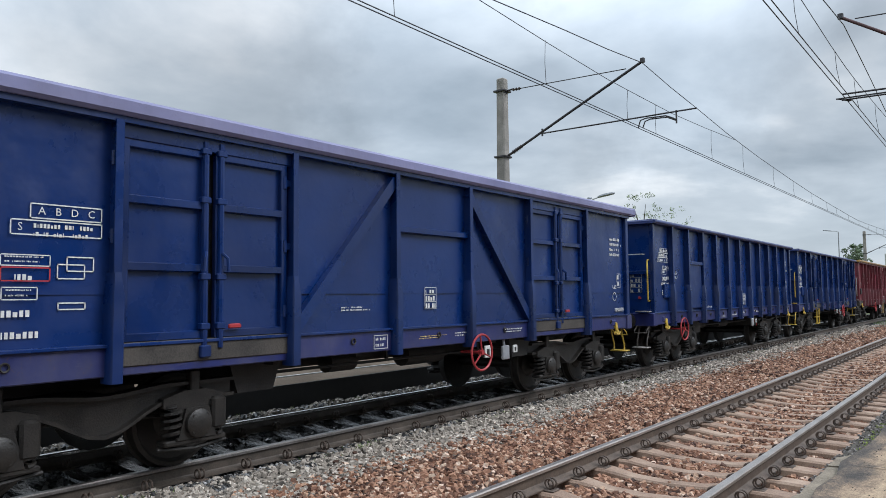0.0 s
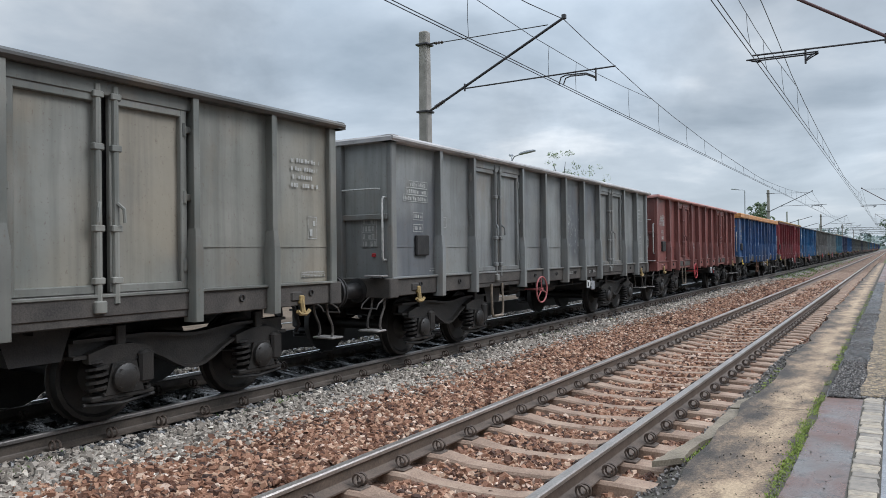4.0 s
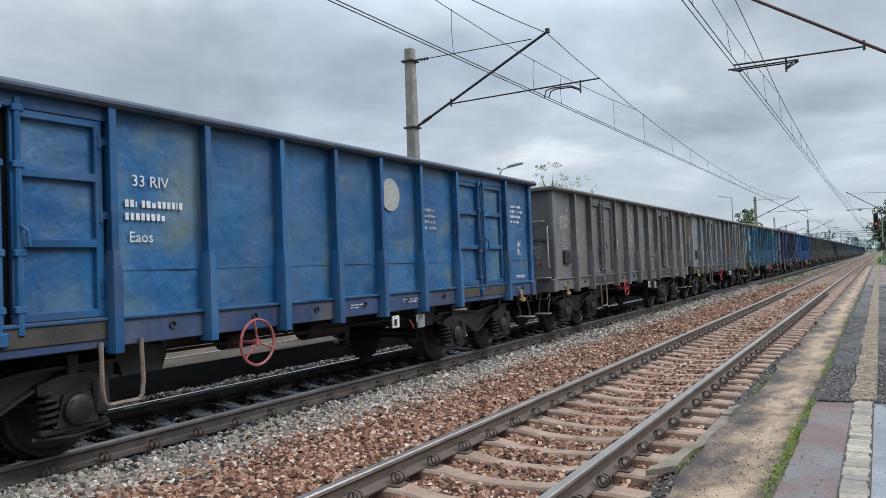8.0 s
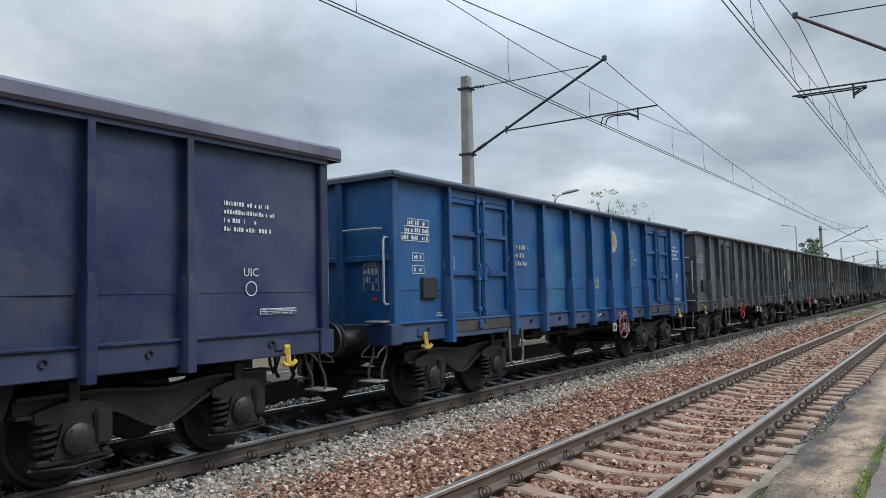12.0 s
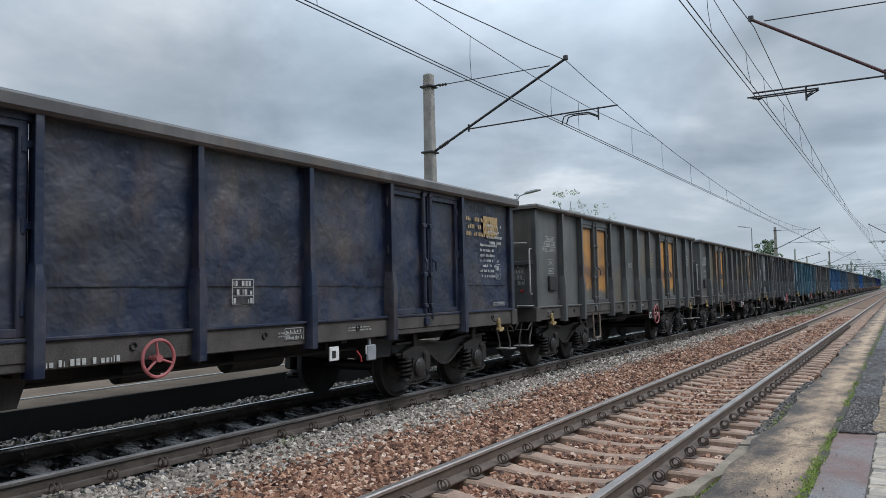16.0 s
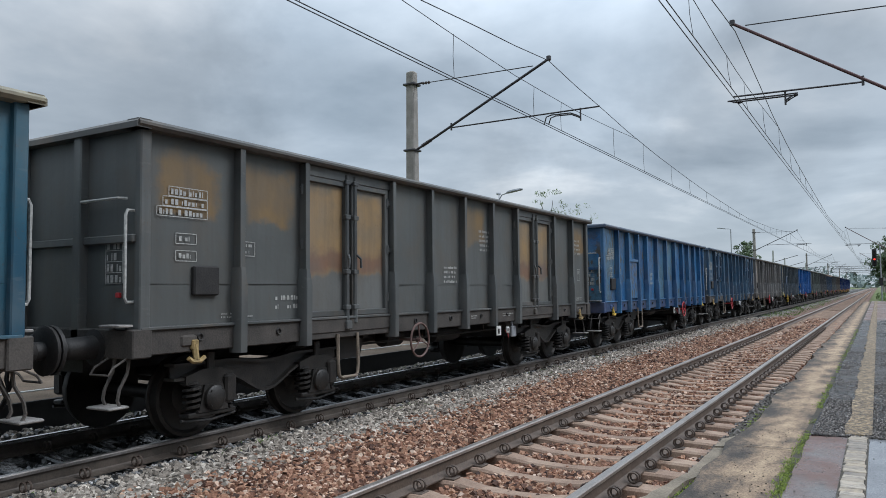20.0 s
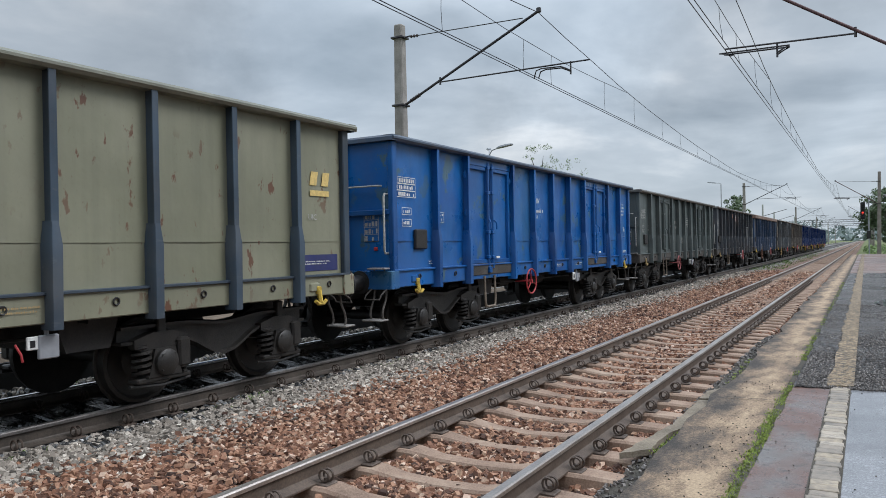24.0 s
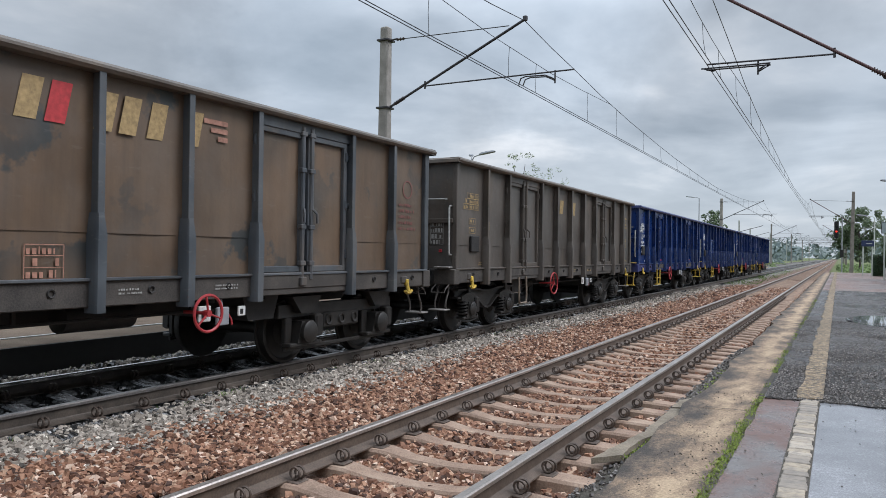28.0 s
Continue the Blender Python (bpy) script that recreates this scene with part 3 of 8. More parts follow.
def lettering(text, size):
    """Flat letters as vertices and faces, their middle at the origin, standing in y and z and read from +x."""
    key = (text, size)
    if key not in LETTERS:
        cu = bpy.data.curves.new("letters", "FONT")
        cu.body, cu.size, cu.align_x, cu.align_y, cu.resolution_u = text, size, "CENTER", "CENTER", 2
        ob = bpy.data.objects.new("letters", cu)
        me = bpy.data.meshes.new_from_object(ob)
        LETTERS[key] = ([(0.0, v.co.x, v.co.y) for v in me.vertices], [tuple(p.vertices) for p in me.polygons])
        bpy.data.objects.remove(ob)
        bpy.data.meshes.remove(me)
        bpy.data.curves.remove(cu)
    return LETTERS[key]

# ---------------------------------------------------------------- ground, ballast, tracks
rng = random.Random(5)
NEAR_X, FAR_X = 0.0, -4.44
PITCH, FIRST = 0.548, 0.385


def ground_sheet():
    g = Geo()
    xs = [-2500, -600, -200, -60, -30, -16, -10.2, 9.5, 14, 30, 60, 200, 600, 2500]
    ys = [-600, -200, -60, 0, 40, 90, 140, 220, 400, 900, 3000]
    n = len(g.v)
    for y in ys:
        for x in xs:
            g.v.append((x, y, -0.42))
    for i in range(len(ys) - 1):
        for j in range(len(xs) - 1):
            a = n + i * len(xs) + j
            g.f.append((a, a + 1, a + 1 + len(xs), a + len(xs)))
    tagged(part("ground", g, GRASS), "grassy trackside ground reaching to the horizon", "ground", kind="structure")


ground_sheet()


def bed_height(x, y):
    """The ballast surface across both tracks."""
    h = -0.235 + 0.03 * noise.noise(Vector((x * 1.3, y * 1.3, 0)))
    if -3.1 < x < -0.95:
        h += 0.05 * math.sin((x + 3.1) / 2.15 * math.pi)
    if abs(x) < 1.3 or abs(x - FAR_X) < 1.3:
        h -= 0.03
    if -3.66 < x < -3.12:
        h += 0.075 * math.sin((x + 3.66) / 0.54 * math.pi) ** 0.5
    if x < -6.0:
        h -= 0.12 * min(1, (-6.0 - x) / 0.5)
    if -6.4 < x < -5.3:
        h += 0.13 * math.sin((x + 6.4) / 1.1 * math.pi) ** 0.5
    if x > 1.25:
        h -= 0.05
    return h


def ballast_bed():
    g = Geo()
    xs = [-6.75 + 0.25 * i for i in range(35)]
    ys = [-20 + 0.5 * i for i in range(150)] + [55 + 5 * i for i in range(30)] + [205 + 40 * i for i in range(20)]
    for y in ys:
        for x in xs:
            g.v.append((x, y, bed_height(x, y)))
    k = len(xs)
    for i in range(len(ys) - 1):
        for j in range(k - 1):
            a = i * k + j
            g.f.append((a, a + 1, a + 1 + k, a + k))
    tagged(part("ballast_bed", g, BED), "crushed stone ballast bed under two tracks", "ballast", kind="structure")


ballast_bed()

# broken stone: boxes with their corners knocked about, flatter than wide
STONE_SHAPES = []
for _ in range(24):
    pts = []
    for p in ((-1, -1, -1), (1, -1, -1), (1, 1, -1), (-1, 1, -1), (-1, -1, 1), (1, -1, 1), (1, 1, 1), (-1, 1, 1)):
        k = 0.75 if p[2] > 0 else 1.0
        pts.append((p[0] * k * rng.uniform(0.45, 1.2), p[1] * k * rng.uniform(0.4, 0.95), p[2] * rng.uniform(0.35, 0.85)))
    STONE_SHAPES.append(np.array(pts))
CHIP = np.array([(4, 5, 6), (4, 6, 7), (0, 1, 5), (0, 5, 4), (1, 2, 6), (1, 6, 5), (2, 3, 7), (2, 7, 6), (3, 0, 4), (3, 4, 7)])


def scatter(name, label, material, spots):
    """Loose stones, one mesh. spots: rows of x, y, z, size."""
    r = np.random.RandomState(len(spots))
    n = len(spots)
    spots = np.array(spots)
    kind = r.randint(0, len(STONE_SHAPES), n)
    shapes = np.array(STONE_SHAPES)[kind]
    a, b = r.uniform(0, 2 * np.pi, n), r.uniform(-1.0, 1.0, n)
    ca, sa, cb, sb = np.cos(a), np.sin(a), np.cos(b), np.sin(b)
    x = shapes[:, :, 0] * cb[:, None] + shapes[:, :, 2] * sb[:, None]
    z = -shapes[:, :, 0] * sb[:, None] + shapes[:, :, 2] * cb[:, None]
    y = shapes[:, :, 1]
    x, y = x * ca[:, None] - y * sa[:, None], x * sa[:, None] + y * ca[:, None]
    v = np.stack([x, y, z], -1) * spots[:, None, 3:4] + spots[:, None, :3]
    f = (CHIP[None] + (np.arange(n) * 8)[:, None, None]).reshape(-1, 3)
    me = bpy.data.meshes.new(name)
    v = v.reshape(-1, 3)
    me.vertices.add(len(v))
    me.vertices.foreach_set("co", v.astype(np.float32).ravel())
    me.loops.add(len(f) * 3)
    me.loops.foreach_set("vertex_index", f.astype(np.int32).ravel())
    me.polygons.add(len(f))
    me.polygons.foreach_set("loop_start", np.arange(0, len(f) * 3, 3, dtype=np.int32))
    me.polygons.foreach_set("use_smooth", np.zeros(len(f), dtype=bool))
    me.update(calc_edges=True)
    me.materials.append(material)
    return tagged(new(name, me), label, "gravel", kind="stuff")


def lay_stones():
    brown, grey, dark = [], [], []
    r = random.Random(11)

    def fill(x0, x1, y0, y1, per, size, pick):
        for _ in range(int((x1 - x0) * (y1 - y0) * per)):
            x, y = r.uniform(x0, x1), r.uniform(y0, y1)
            off = (y - FIRST + PITCH / 2) % PITCH - PITCH / 2
            open_sleeper = abs(x) < 0.66 or 0.85 < x < 1.25 or abs(x - FAR_X) < 0.70 or x < FAR_X
            if open_sleeper and abs(x - FAR_X) < 1.25 + 9 * (x > -2) and abs(off) < 0.108 and r.random() < 0.96:
                continue
            heap = 0.055 if abs(off) < 0.14 and -1.27 < x < -0.8 else 0.0
            s = size * r.choice((0.6, 0.7, 0.8, 0.9, 1.0, 1.2)) * r.uniform(0.85, 1.15)
            pick(x, y).append((x, y, bed_height(x, y) + heap + s * r.uniform(0.05, 0.85) + (0.008 if abs(x) < 0.62 else 0.0), s))

    def between(x, y):
        edge = -2.58 + 0.40 * noise.noise(Vector((x * 0.7, y * 0.7, 3)))
        if x < -3.36 and r.random() < 0.45:
            return dark
        return grey if x + r.gauss(0, 0.26) < edge else brown

    for y0, y1, per, size in ((1.5, 9, 1800, 0.029), (9, 16, 1350, 0.030), (16, 28, 650, 0.034), (28, 45, 240, 0.044)):
        fill(-3.58, -0.88, y0, y1, per, size, between)
        fill(-0.62, 0.62, y0, y1, per * 1.0, size, lambda x, y: brown)
        fill(0.88, 1.3, y0, y1, per * 0.75, size, lambda x, y: brown)
    fill(-6.7, -5.35, 3, 24, 480, 0.030, lambda x, y: grey if r.random() < 0.75 else dark)
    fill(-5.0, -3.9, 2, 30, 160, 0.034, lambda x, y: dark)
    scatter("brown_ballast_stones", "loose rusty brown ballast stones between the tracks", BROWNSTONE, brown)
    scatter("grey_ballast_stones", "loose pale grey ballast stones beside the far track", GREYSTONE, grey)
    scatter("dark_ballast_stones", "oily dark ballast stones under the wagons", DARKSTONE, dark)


lay_stones()


def rail_profile(head=True):
    """Half-round steel rail section: head or web and foot, in x and z."""
    if head:
        return [(-0.036, -0.034), (0.036, -0.034), (0.036, -0.010), (0.027, 0.0), (-0.027, 0.0), (-0.036, -0.010)]
    return [(-0.075, -0.172), (0.075, -0.172), (0.075, -0.160), (0.022, -0.140), (0.009, -0.125), (0.009, -0.050), (0.034, -0.0345), (-0.034, -0.0345), (-0.009, -0.050), (-0.009, -0.125), (-0.022, -0.140), (-0.075, -0.160)]


def sleeper_geo(depth=0.05):
    g = Geo()
    rings = []
    for x, w, h in ((-1.25, 0.085, -0.21), (-1.2, 0.10, -0.185), (-0.95, 0.11, -0.175), (-0.58, 0.11, -0.175), (-0.34, 0.088, -0.175 - depth * 0.75), (0, 0.080, -0.175 - depth), (0.34, 0.088, -0.175 - depth * 0.75), (0.58, 0.11, -0.175), (0.95, 0.11, -0.175), (1.2, 0.10, -0.185), (1.25, 0.085, -0.21)):
        rings.append([(x, -w * 1.15, -0.36), (x, -w * 1.05, h - 0.02), (x, -w * 0.85, h), (x, w * 0.85, h), (x, w * 1.05, h - 0.02), (x, w * 1.15, -0.36)])
    return g.loft(rings)


def clip_geo():
    """A coil clip on its bolt: base plate, windings and nut."""
    g = Geo()
    g.chamfer(-0.060, 0.060, -0.065, 0.065, -0.178, -0.160, 0.006)
    for i, y in enumerate((-0.022, 0.022)):
        g.ring((0.008 * i, y, -0.110), 0.043, 0.0095, "y", 12, 5)
    g.tube([(0, 0, -0.16), (0, 0, -0.125)], 0.016, 6)
    return g


def track(name, label, cx, head, material, sleeper_material, sleeper_label):
    t = thing(name, label, "track", kind="structure")
    for s in (-1, 1):
        g = Geo().extrude([(cx + s * 0.753 + x, z) for x, z in rail_profile(True)], "y", -60, 900)
        part("rail_head", g, BRIGHTSTEEL if cx == FAR_X and s < 0 else head, t, "worn steel rail head")
        g = Geo().extrude([(cx + s * 0.753 + x, z) for x, z in rail_profile(False)], "y", -60, 900)
        part("rail_web", g, material, t, "rusty brown rail side and foot")
    first = sleeper_geo().mesh("sleeper", sleeper_material)
    clip = clip_geo().mesh("rail_clip", CLIP)
    far = Geo()
    wob = random.Random(3)
    for i in range(-10, 560):
        y = FIRST + i * PITCH
        if i < 110:
            part("sleeper", first, None, t, sleeper_label, pose(cx + wob.uniform(-0.02, 0.02), y, wob.uniform(-0.006, 0.006), 0, 0, wob.uniform(-0.5, 0.5)))
            if 0 <= i < 60:
                for s, q in ((-1, 0.115), (-1, -0.115), (1, 0.115), (1, -0.115)):
                    part("rail_clip", clip, None, t, "", (cx + s * 0.753 + q, y, 0))
        else:
            far.box(cx - 1.25, cx + 1.25, y - 0.12, y + 0.12, -0.36, -0.185)
    tagged(part("far_sleepers", far, sleeper_material, t, sleeper_label), kind="stuff")


track("near_track", "empty railway track with rusty rails and brown concrete sleepers", NEAR_X, STEEL, RAILRUST, SLEEPER, "dusty brown concrete sleeper")
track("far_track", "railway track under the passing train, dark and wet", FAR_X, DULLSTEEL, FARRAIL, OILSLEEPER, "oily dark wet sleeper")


# ---------------------------------------------------------------- near platform
def slab(name, label, x0, x1, y0, y1, top, material, thick=0.5, step=0.5, wave=0.006, ragged=0.0, category="platform", torn=0.0):
    """A paved sheet with a slightly uneven top and skirts."""
    g = Geo()
    nx, ny = max(2, int((x1 - x0) / step) + 1), max(2, min(160, int((y1 - y0) / step) + 1))
    for j in range(ny):
        y = y0 + (y1 - y0) * j / (ny - 1)
        for i in range(nx):
            x = x0 + (x1 - x0) * i / (nx - 1)
            if i == 0 and ragged:
                x += ragged * noise.noise(Vector((y * 1.7, x0, 0))) + ragged * 0.5 * noise.noise(Vector((y * 6.1, x0, 1)))
            tear = torn * (noise.noise(Vector((x * 1.1, y0, 3))) + 0.6 * noise.noise(Vector((x * 4.7, y0, 4))) + 0.4 * noise.noise(Vector((x * 11, y0, 5)))) if j == 0 else 0.0
            g.v.append((x, y + tear, top + wave * noise.noise(Vector((x * 0.9, y * 0.9, 7)))))
    for j in range(ny - 1):
        for i in range(nx - 1):
            a = j * nx + i
            g.f.append((a, a + 1, a + 1 + nx, a + nx))
    rim = [j * nx for j in range(ny)]
    for a, b in zip(rim, rim[1:]):
        n = len(g.v)
        g.v += [(g.v[a][0], g.v[a][1], top - thick), (g.v[b][0], g.v[b][1], top - thick)]
        g.f.append((a, b, n + 1, n))
    n = len(g.v)
    g.v += [(g.v[i][0], g.v[i][1], top - thick) for i in range(nx)]
    for i in range(nx - 1):
        g.f.append((i + 1, i, n + i, n + i + 1))
    return tagged(part(name, g, material), label, category, kind="structure")


slab("platform_near_slab", "wet grey asphalt of the platform with shallow puddles", 2.44, 9.0, -8, 9.2, 0.0, WETSLAB, 0.5, 0.3, 0.003)
slab("platform_rough", "rough dark patched asphalt of the platform", 2.10, 9.0, 8.52, 19.5, 0.014, ROUGHASPH, 0.5, 0.07, 0.010, 0.03, torn=0.10)
slab("platform_middle", "rough dark damp asphalt of the platform", 2.12, 9.0, 19.5, 38, 0.004, ROUGHASPH, 0.5, 0.6, 0.012)
slab("platform_far", "reddish paving at the far end of the platform", 2.12, 8.0, 38, 86, 0.0, FARPAVE, 0.5, 1.0, 0.008)
slab("platform_red_strip", "wet worn paving with reddish patches beside the cream brick line", 2.09, 2.445, -8, 9.2, -0.001, PINKPAVE, 0.2, 0.15, 0.003, 0.025)
slab("platform_sandy_strip", "sandy worn concrete strip along the platform edge", 1.42, 2.06, -8, 86, -0.045, SANDY, 0.4, 0.14, 0.012, 0.10)
slab("moss_joint", "dark soil joint along the platform edge strip", 2.03, 2.13, -8, 86, -0.012, SOIL, 0.4, 0.1, 0.01)


def soil_bank():
    """Dark rubble slope from the sandy strip down to the track, where the kerb is gone."""
    g = Geo()
    ys = [-8 + 0.12 * i for i in range(186)]
    k = 8
    for y in ys:
        for i in range(k):
            u = i / (k - 1)
            n = noise.noise(Vector((u * 4, y * 2.3, 8)))
            g.v.append((1.10 + 0.50 * u + 0.03 * n, y, -0.27 + 0.19 * u ** 0.5 + 0.022 * n))
    for i in range(len(ys) - 1):
        for j in range(k - 1):
            a = i * k + j
            g.f.append((a, a + 1, a + 1 + k, a + k))
    tagged(part("soil_bank", g, SOIL), "dark soil and rubble where the platform edge has crumbled", "soil", kind="structure")
    r = random.Random(4)
    spots = []
    for _ in range(2600):
        u, y = r.random(), 1.5 + 12.5 * r.random() ** 1.3
        s = r.uniform(0.006, 0.022)
        spots.append((1.10 + 0.52 * u, y, -0.265 + 0.19 * u ** 0.5 + s * 0.3, s))
    scatter("soil_rubble", "dark crumbs of broken concrete in the soil", GRIT, spots)


soil_bank()


def edge_slabs():
    """Broken kerb slabs between the sandy strip and the track."""
    r = random.Random(8)
    t = thing("platform_edge", "broken concrete edge slabs of a low platform beside the track", "platform edge", kind="structure")

    def rough(a, b, n):
        return [(a[0] + (b[0] - a[0]) * i / n + 0.022 * noise.noise(Vector((a[0] * 9, i * 1.7, a[1]))), a[1] + (b[1] - a[1]) * i / n) for i in range(n)]

    corners = [[(1.11, 5.62), (1.17, 6.17), (1.255, 6.7), (1.26, 7.86), (1.505, 7.95), (1.39, 6.82), (1.29, 6.23), (1.29, 5.84)], [(1.26, 7.94), (1.265, 8.36), (1.43, 8.72), (1.505, 8.03)]]
    for one in corners:
        pts = []
        for a, b in zip(one, one[1:] + one[:1]):
            pts += rough(a, b, 5)
        part("edge_slab", Geo().extrude(pts, "z", -0.135, -0.088), KERB, t)
    for i in range(27):
        a, b, out = 13.2 + 1.55 * i, 14.71 + 1.55 * i, 0.06 + 0.08 * r.random()
        k = 9
        top = [(1.54 - out * (0.75 + 0.5 * noise.noise(Vector((a + 1.3 * q, 4, 2)))), a + (b - a) * q / k) for q in range(k + 1)]
        part("edge_slab", Geo().extrude(top + [(1.60, b), (1.60, a)], "z", -0.30, -0.060), KERB, t)
    part("slab_joint", Geo().quad(*[(1.53 + 0.48 * q / 8, 7.83 + 0.02 * noise.noise(Vector((q, 1, 1))), -0.026) for q in range(9)], *[(1.53 + 0.48 * q / 8, 7.85 + 0.03 * noise.noise(Vector((q, 2, 1))), -0.026) for q in range(8, -1, -1)]), SOIL, t, "dark joint across the sandy strip")


edge_slabs()


def brick_line():
    """The cream line of small setts along the platform."""
    t = thing("brick_line", "cream worn brick line along the platform", "paving line", kind="structure")
    shapes = []
    r = random.Random(21)
    for _ in range(5):
        g = Geo()
        j = [r.uniform(-0.006, 0.006) for _ in range(8)]
        rings = []
        for z, c in ((-0.05, 0.0), (0.010, 0.0), (0.015, 0.007)):
            rings.append([(-0.080 + c + j[0], -0.053 + c + j[1], z), (0.080 - c + j[2], -0.053 + c + j[3], z), (0.080 - c + j[4], 0.053 - c + j[5], z), (-0.080 + c + j[6], 0.053 - c + j[7], z)])
        shapes.append(g.loft(rings).mesh("brick", STRIPE))
    y = 3.4
    i = 0
    step = 0.112
    part("brick_bed", Geo().box(2.432, 2.620, 2.6, 8.62, -0.05, 0.0045), SOIL, t, "dark earth between the bricks")
    while y < 8.60:
        part("brick", shapes[i % 5], None, t, "", pose(2.526 + r.uniform(-0.007, 0.007), y, r.uniform(-0.003, 0.003), 0, 0, r.uniform(-4, 4)))
        y += step
        i += 1
    slab("far_line", "cream worn line along the far platform", 2.42, 2.645, y - 0.04, 86, 0.026, STRIPEFAR, 0.05, 0.05, 0.006, 0.05, "paving line")


brick_line()


def puddle(x, y, rx, ry, seed, z=0.0055):
    g = Geo()
    pts = []
    for i in range(28):
        a = 2 * math.pi * i / 28
        k = 1 + 0.25 * noise.noise(Vector((math.cos(a) * 1.5, math.sin(a) * 1.5, seed)))
        pts.append((x + rx * k * math.cos(a), y + ry * k * math.sin(a), z))
    g.quad(*pts)
    tagged(part("puddle", g, PUDDLE), "still rain puddle on the platform asphalt", "puddle", kind="structure")


puddle(3.24, 7.12, 0.085, 0.26, 3)
puddle(3.62, 7.0, 0.24, 0.16, 5)
puddle(3.9, 20.2, 1.0, 1.7, 9, 0.018)
puddle(4.4, 13.0, 0.5, 0.25, 12, 0.024)


def tufts(name, label, spots, material=WEED, height=0.06):
    """Small blades of grass and weed, one mesh."""
    r = random.Random(len(spots))
    g = Geo()
    for x, y, z, k in spots:
        for _ in range(k):
            a, h = r.uniform(0, 6.28), height * r.uniform(0.3, 1.2)
            px, py = x + r.gauss(0, 0.025), y + r.gauss(0, 0.03)
            dx, dy, w = math.cos(a), math.sin(a), 0.006
            g.quad((px - dy * w, py + dx * w, z), (px + dy * w, py - dx * w, z), (px + dx * h * 0.5 + dy * w * 0.4, py + dy * h * 0.5, z + h * 0.8), (px + dx * h * 0.9, py + dy * h * 0.9, z + h))
    tagged(part(name, g, material, smooth=0), label, "weeds", kind="stuff")


def weeds():
    r = random.Random(2)
    line = []
    y = 2.5
    while y < 30:
        dens = 1.0 if y < 8.6 else (0.5 if 10.5 < y < 13.5 else 0.12)
        if r.random() < dens * (0.62 + 0.75 * noise.noise(Vector((y * 1.4, 0, 5)))):
            line.append((2.043 + 0.022 * min(1.0, max(0.0, (y - 5) / 3)) + 0.03 * noise.noise(Vector((y * 3, 2, 5))) + r.gauss(0, 0.014), y, -0.014, 18))
        y += 0.018
    for _ in range(60):
        yy = r.uniform(5.8, 6.7)
        line.append((1.33 + 0.14 * (yy - 5.8) + r.gauss(0, 0.02), yy, -0.10, 8))
    for _ in range(40):
        yy = r.uniform(8.2, 11)
        line.append((1.40 + r.gauss(0, 0.03), yy, -0.11, 6))
    tufts("moss_line_weeds", "bright green moss and weeds in the platform joint", line, MOSS, 0.017)
    side = []
    for cy, w in ((3.4, 0.4), (6.0, 0.5), (9.0, 0.6), (14.5, 1.0), (17.5, 0.8), (23, 2), (31, 3), (39, 4)):
        for _ in range(int(12 + 7 * w)):
            x, yy = -3.45 + abs(r.gauss(0, 0.14 + 0.03 * w)), cy + r.gauss(0, w * 0.6)
            side.append((x, yy, bed_height(x, yy) + 0.01, 5))
    for _ in range(120):
        x, yy = -6.1 + r.gauss(0, 0.12), r.uniform(4, 26)
        side.append((x, yy, bed_height(x, yy), 6))
    tufts("trackside_weeds", "sparse green weeds growing in the ballast", side, WEED, 0.05)
    lots = []
    for _ in range(420):
        x, yy = r.uniform(-3.3, -1.6), 46 + abs(r.gauss(0, 45))
        lots.append((x, yy, -0.25, 4))
    tufts("far_weeds", "weeds on the ballast far along the track", lots, WEED, 0.16)


weeds()

# ---------------------------------------------------------------- opposite platform
slab("opposite_platform", "tan concrete platform on the other side of the train", -12.5, -6.75, -12, 70, 0.16, LEFTPLAT, 0.6, 0.8, 0.01)
# black in place of the shade that the slab's overhang throws on this face
tagged(part("opposite_platform_face", Geo().box(-6.80, -6.72, -12, 70, -0.45, 0.155), BLACK), "face of the opposite platform, black for the shade under its overhang", "platform edge", kind="structure")
tagged(part("opposite_platform_line", Geo().box(-7.70, -7.62, -12, 70, 0.15, 0.176), FADED), "faded white line on the opposite platform", "paving line", kind="structure")

# unseen wall, added to cut the low sky that the wagon sides reflect
tagged(part("wall_platform_side", Geo().box(9.6, 9.9, -30, 12, -0.45, 5.6), BACKWALL), "plain dark unseen wall added to dim the light on the wagon sides", "wall", kind="structure")


def crumbs():
    """Dead leaves and grit strewn on the wet slab, and the open stones of the rough asphalt."""
    r = random.Random(15)
    rows = []
    for _ in range(26000):
        x, y = 2.12 + 3.6 * r.random() ** 1.2, 8.55 + 11 * r.random() ** 1.3
        if noise.noise(Vector((x * 1.1, y * 0.8, 2))) > r.uniform(-0.7, 0.1):
            rows.append((x, y, 0.012, r.uniform(0.006, 0.015)))
    scatter("platform_grit", "open dark stones in the worn platform asphalt", GRIT, rows)
    spots = [(r.uniform(2.15, 4.4), r.uniform(3.2, 8.6), 0.006, r.uniform(0.002, 0.006)) for _ in range(200)]
    spots += [(r.uniform(1.55, 2.05), r.uniform(3.2, 9.0), -0.040, r.uniform(0.002, 0.007)) for _ in range(300)]
    scatter("platform_crumbs", "dark crumbs of grit and dead leaves on the platform", SOIL, spots)


crumbs()

# ---------------------------------------------------------------- wagons
LONG, TOP, SIDE, WALL = 12.1, 3.14, 1.465, 1.31
UNIT = {"P": 1.02, "S": 1.02, "D": 1.87, "A": 1.80, "B": 1.58, "C": 1.50, "/": 1.58, "\\": 1.58}
WHEEL_R = 0.44
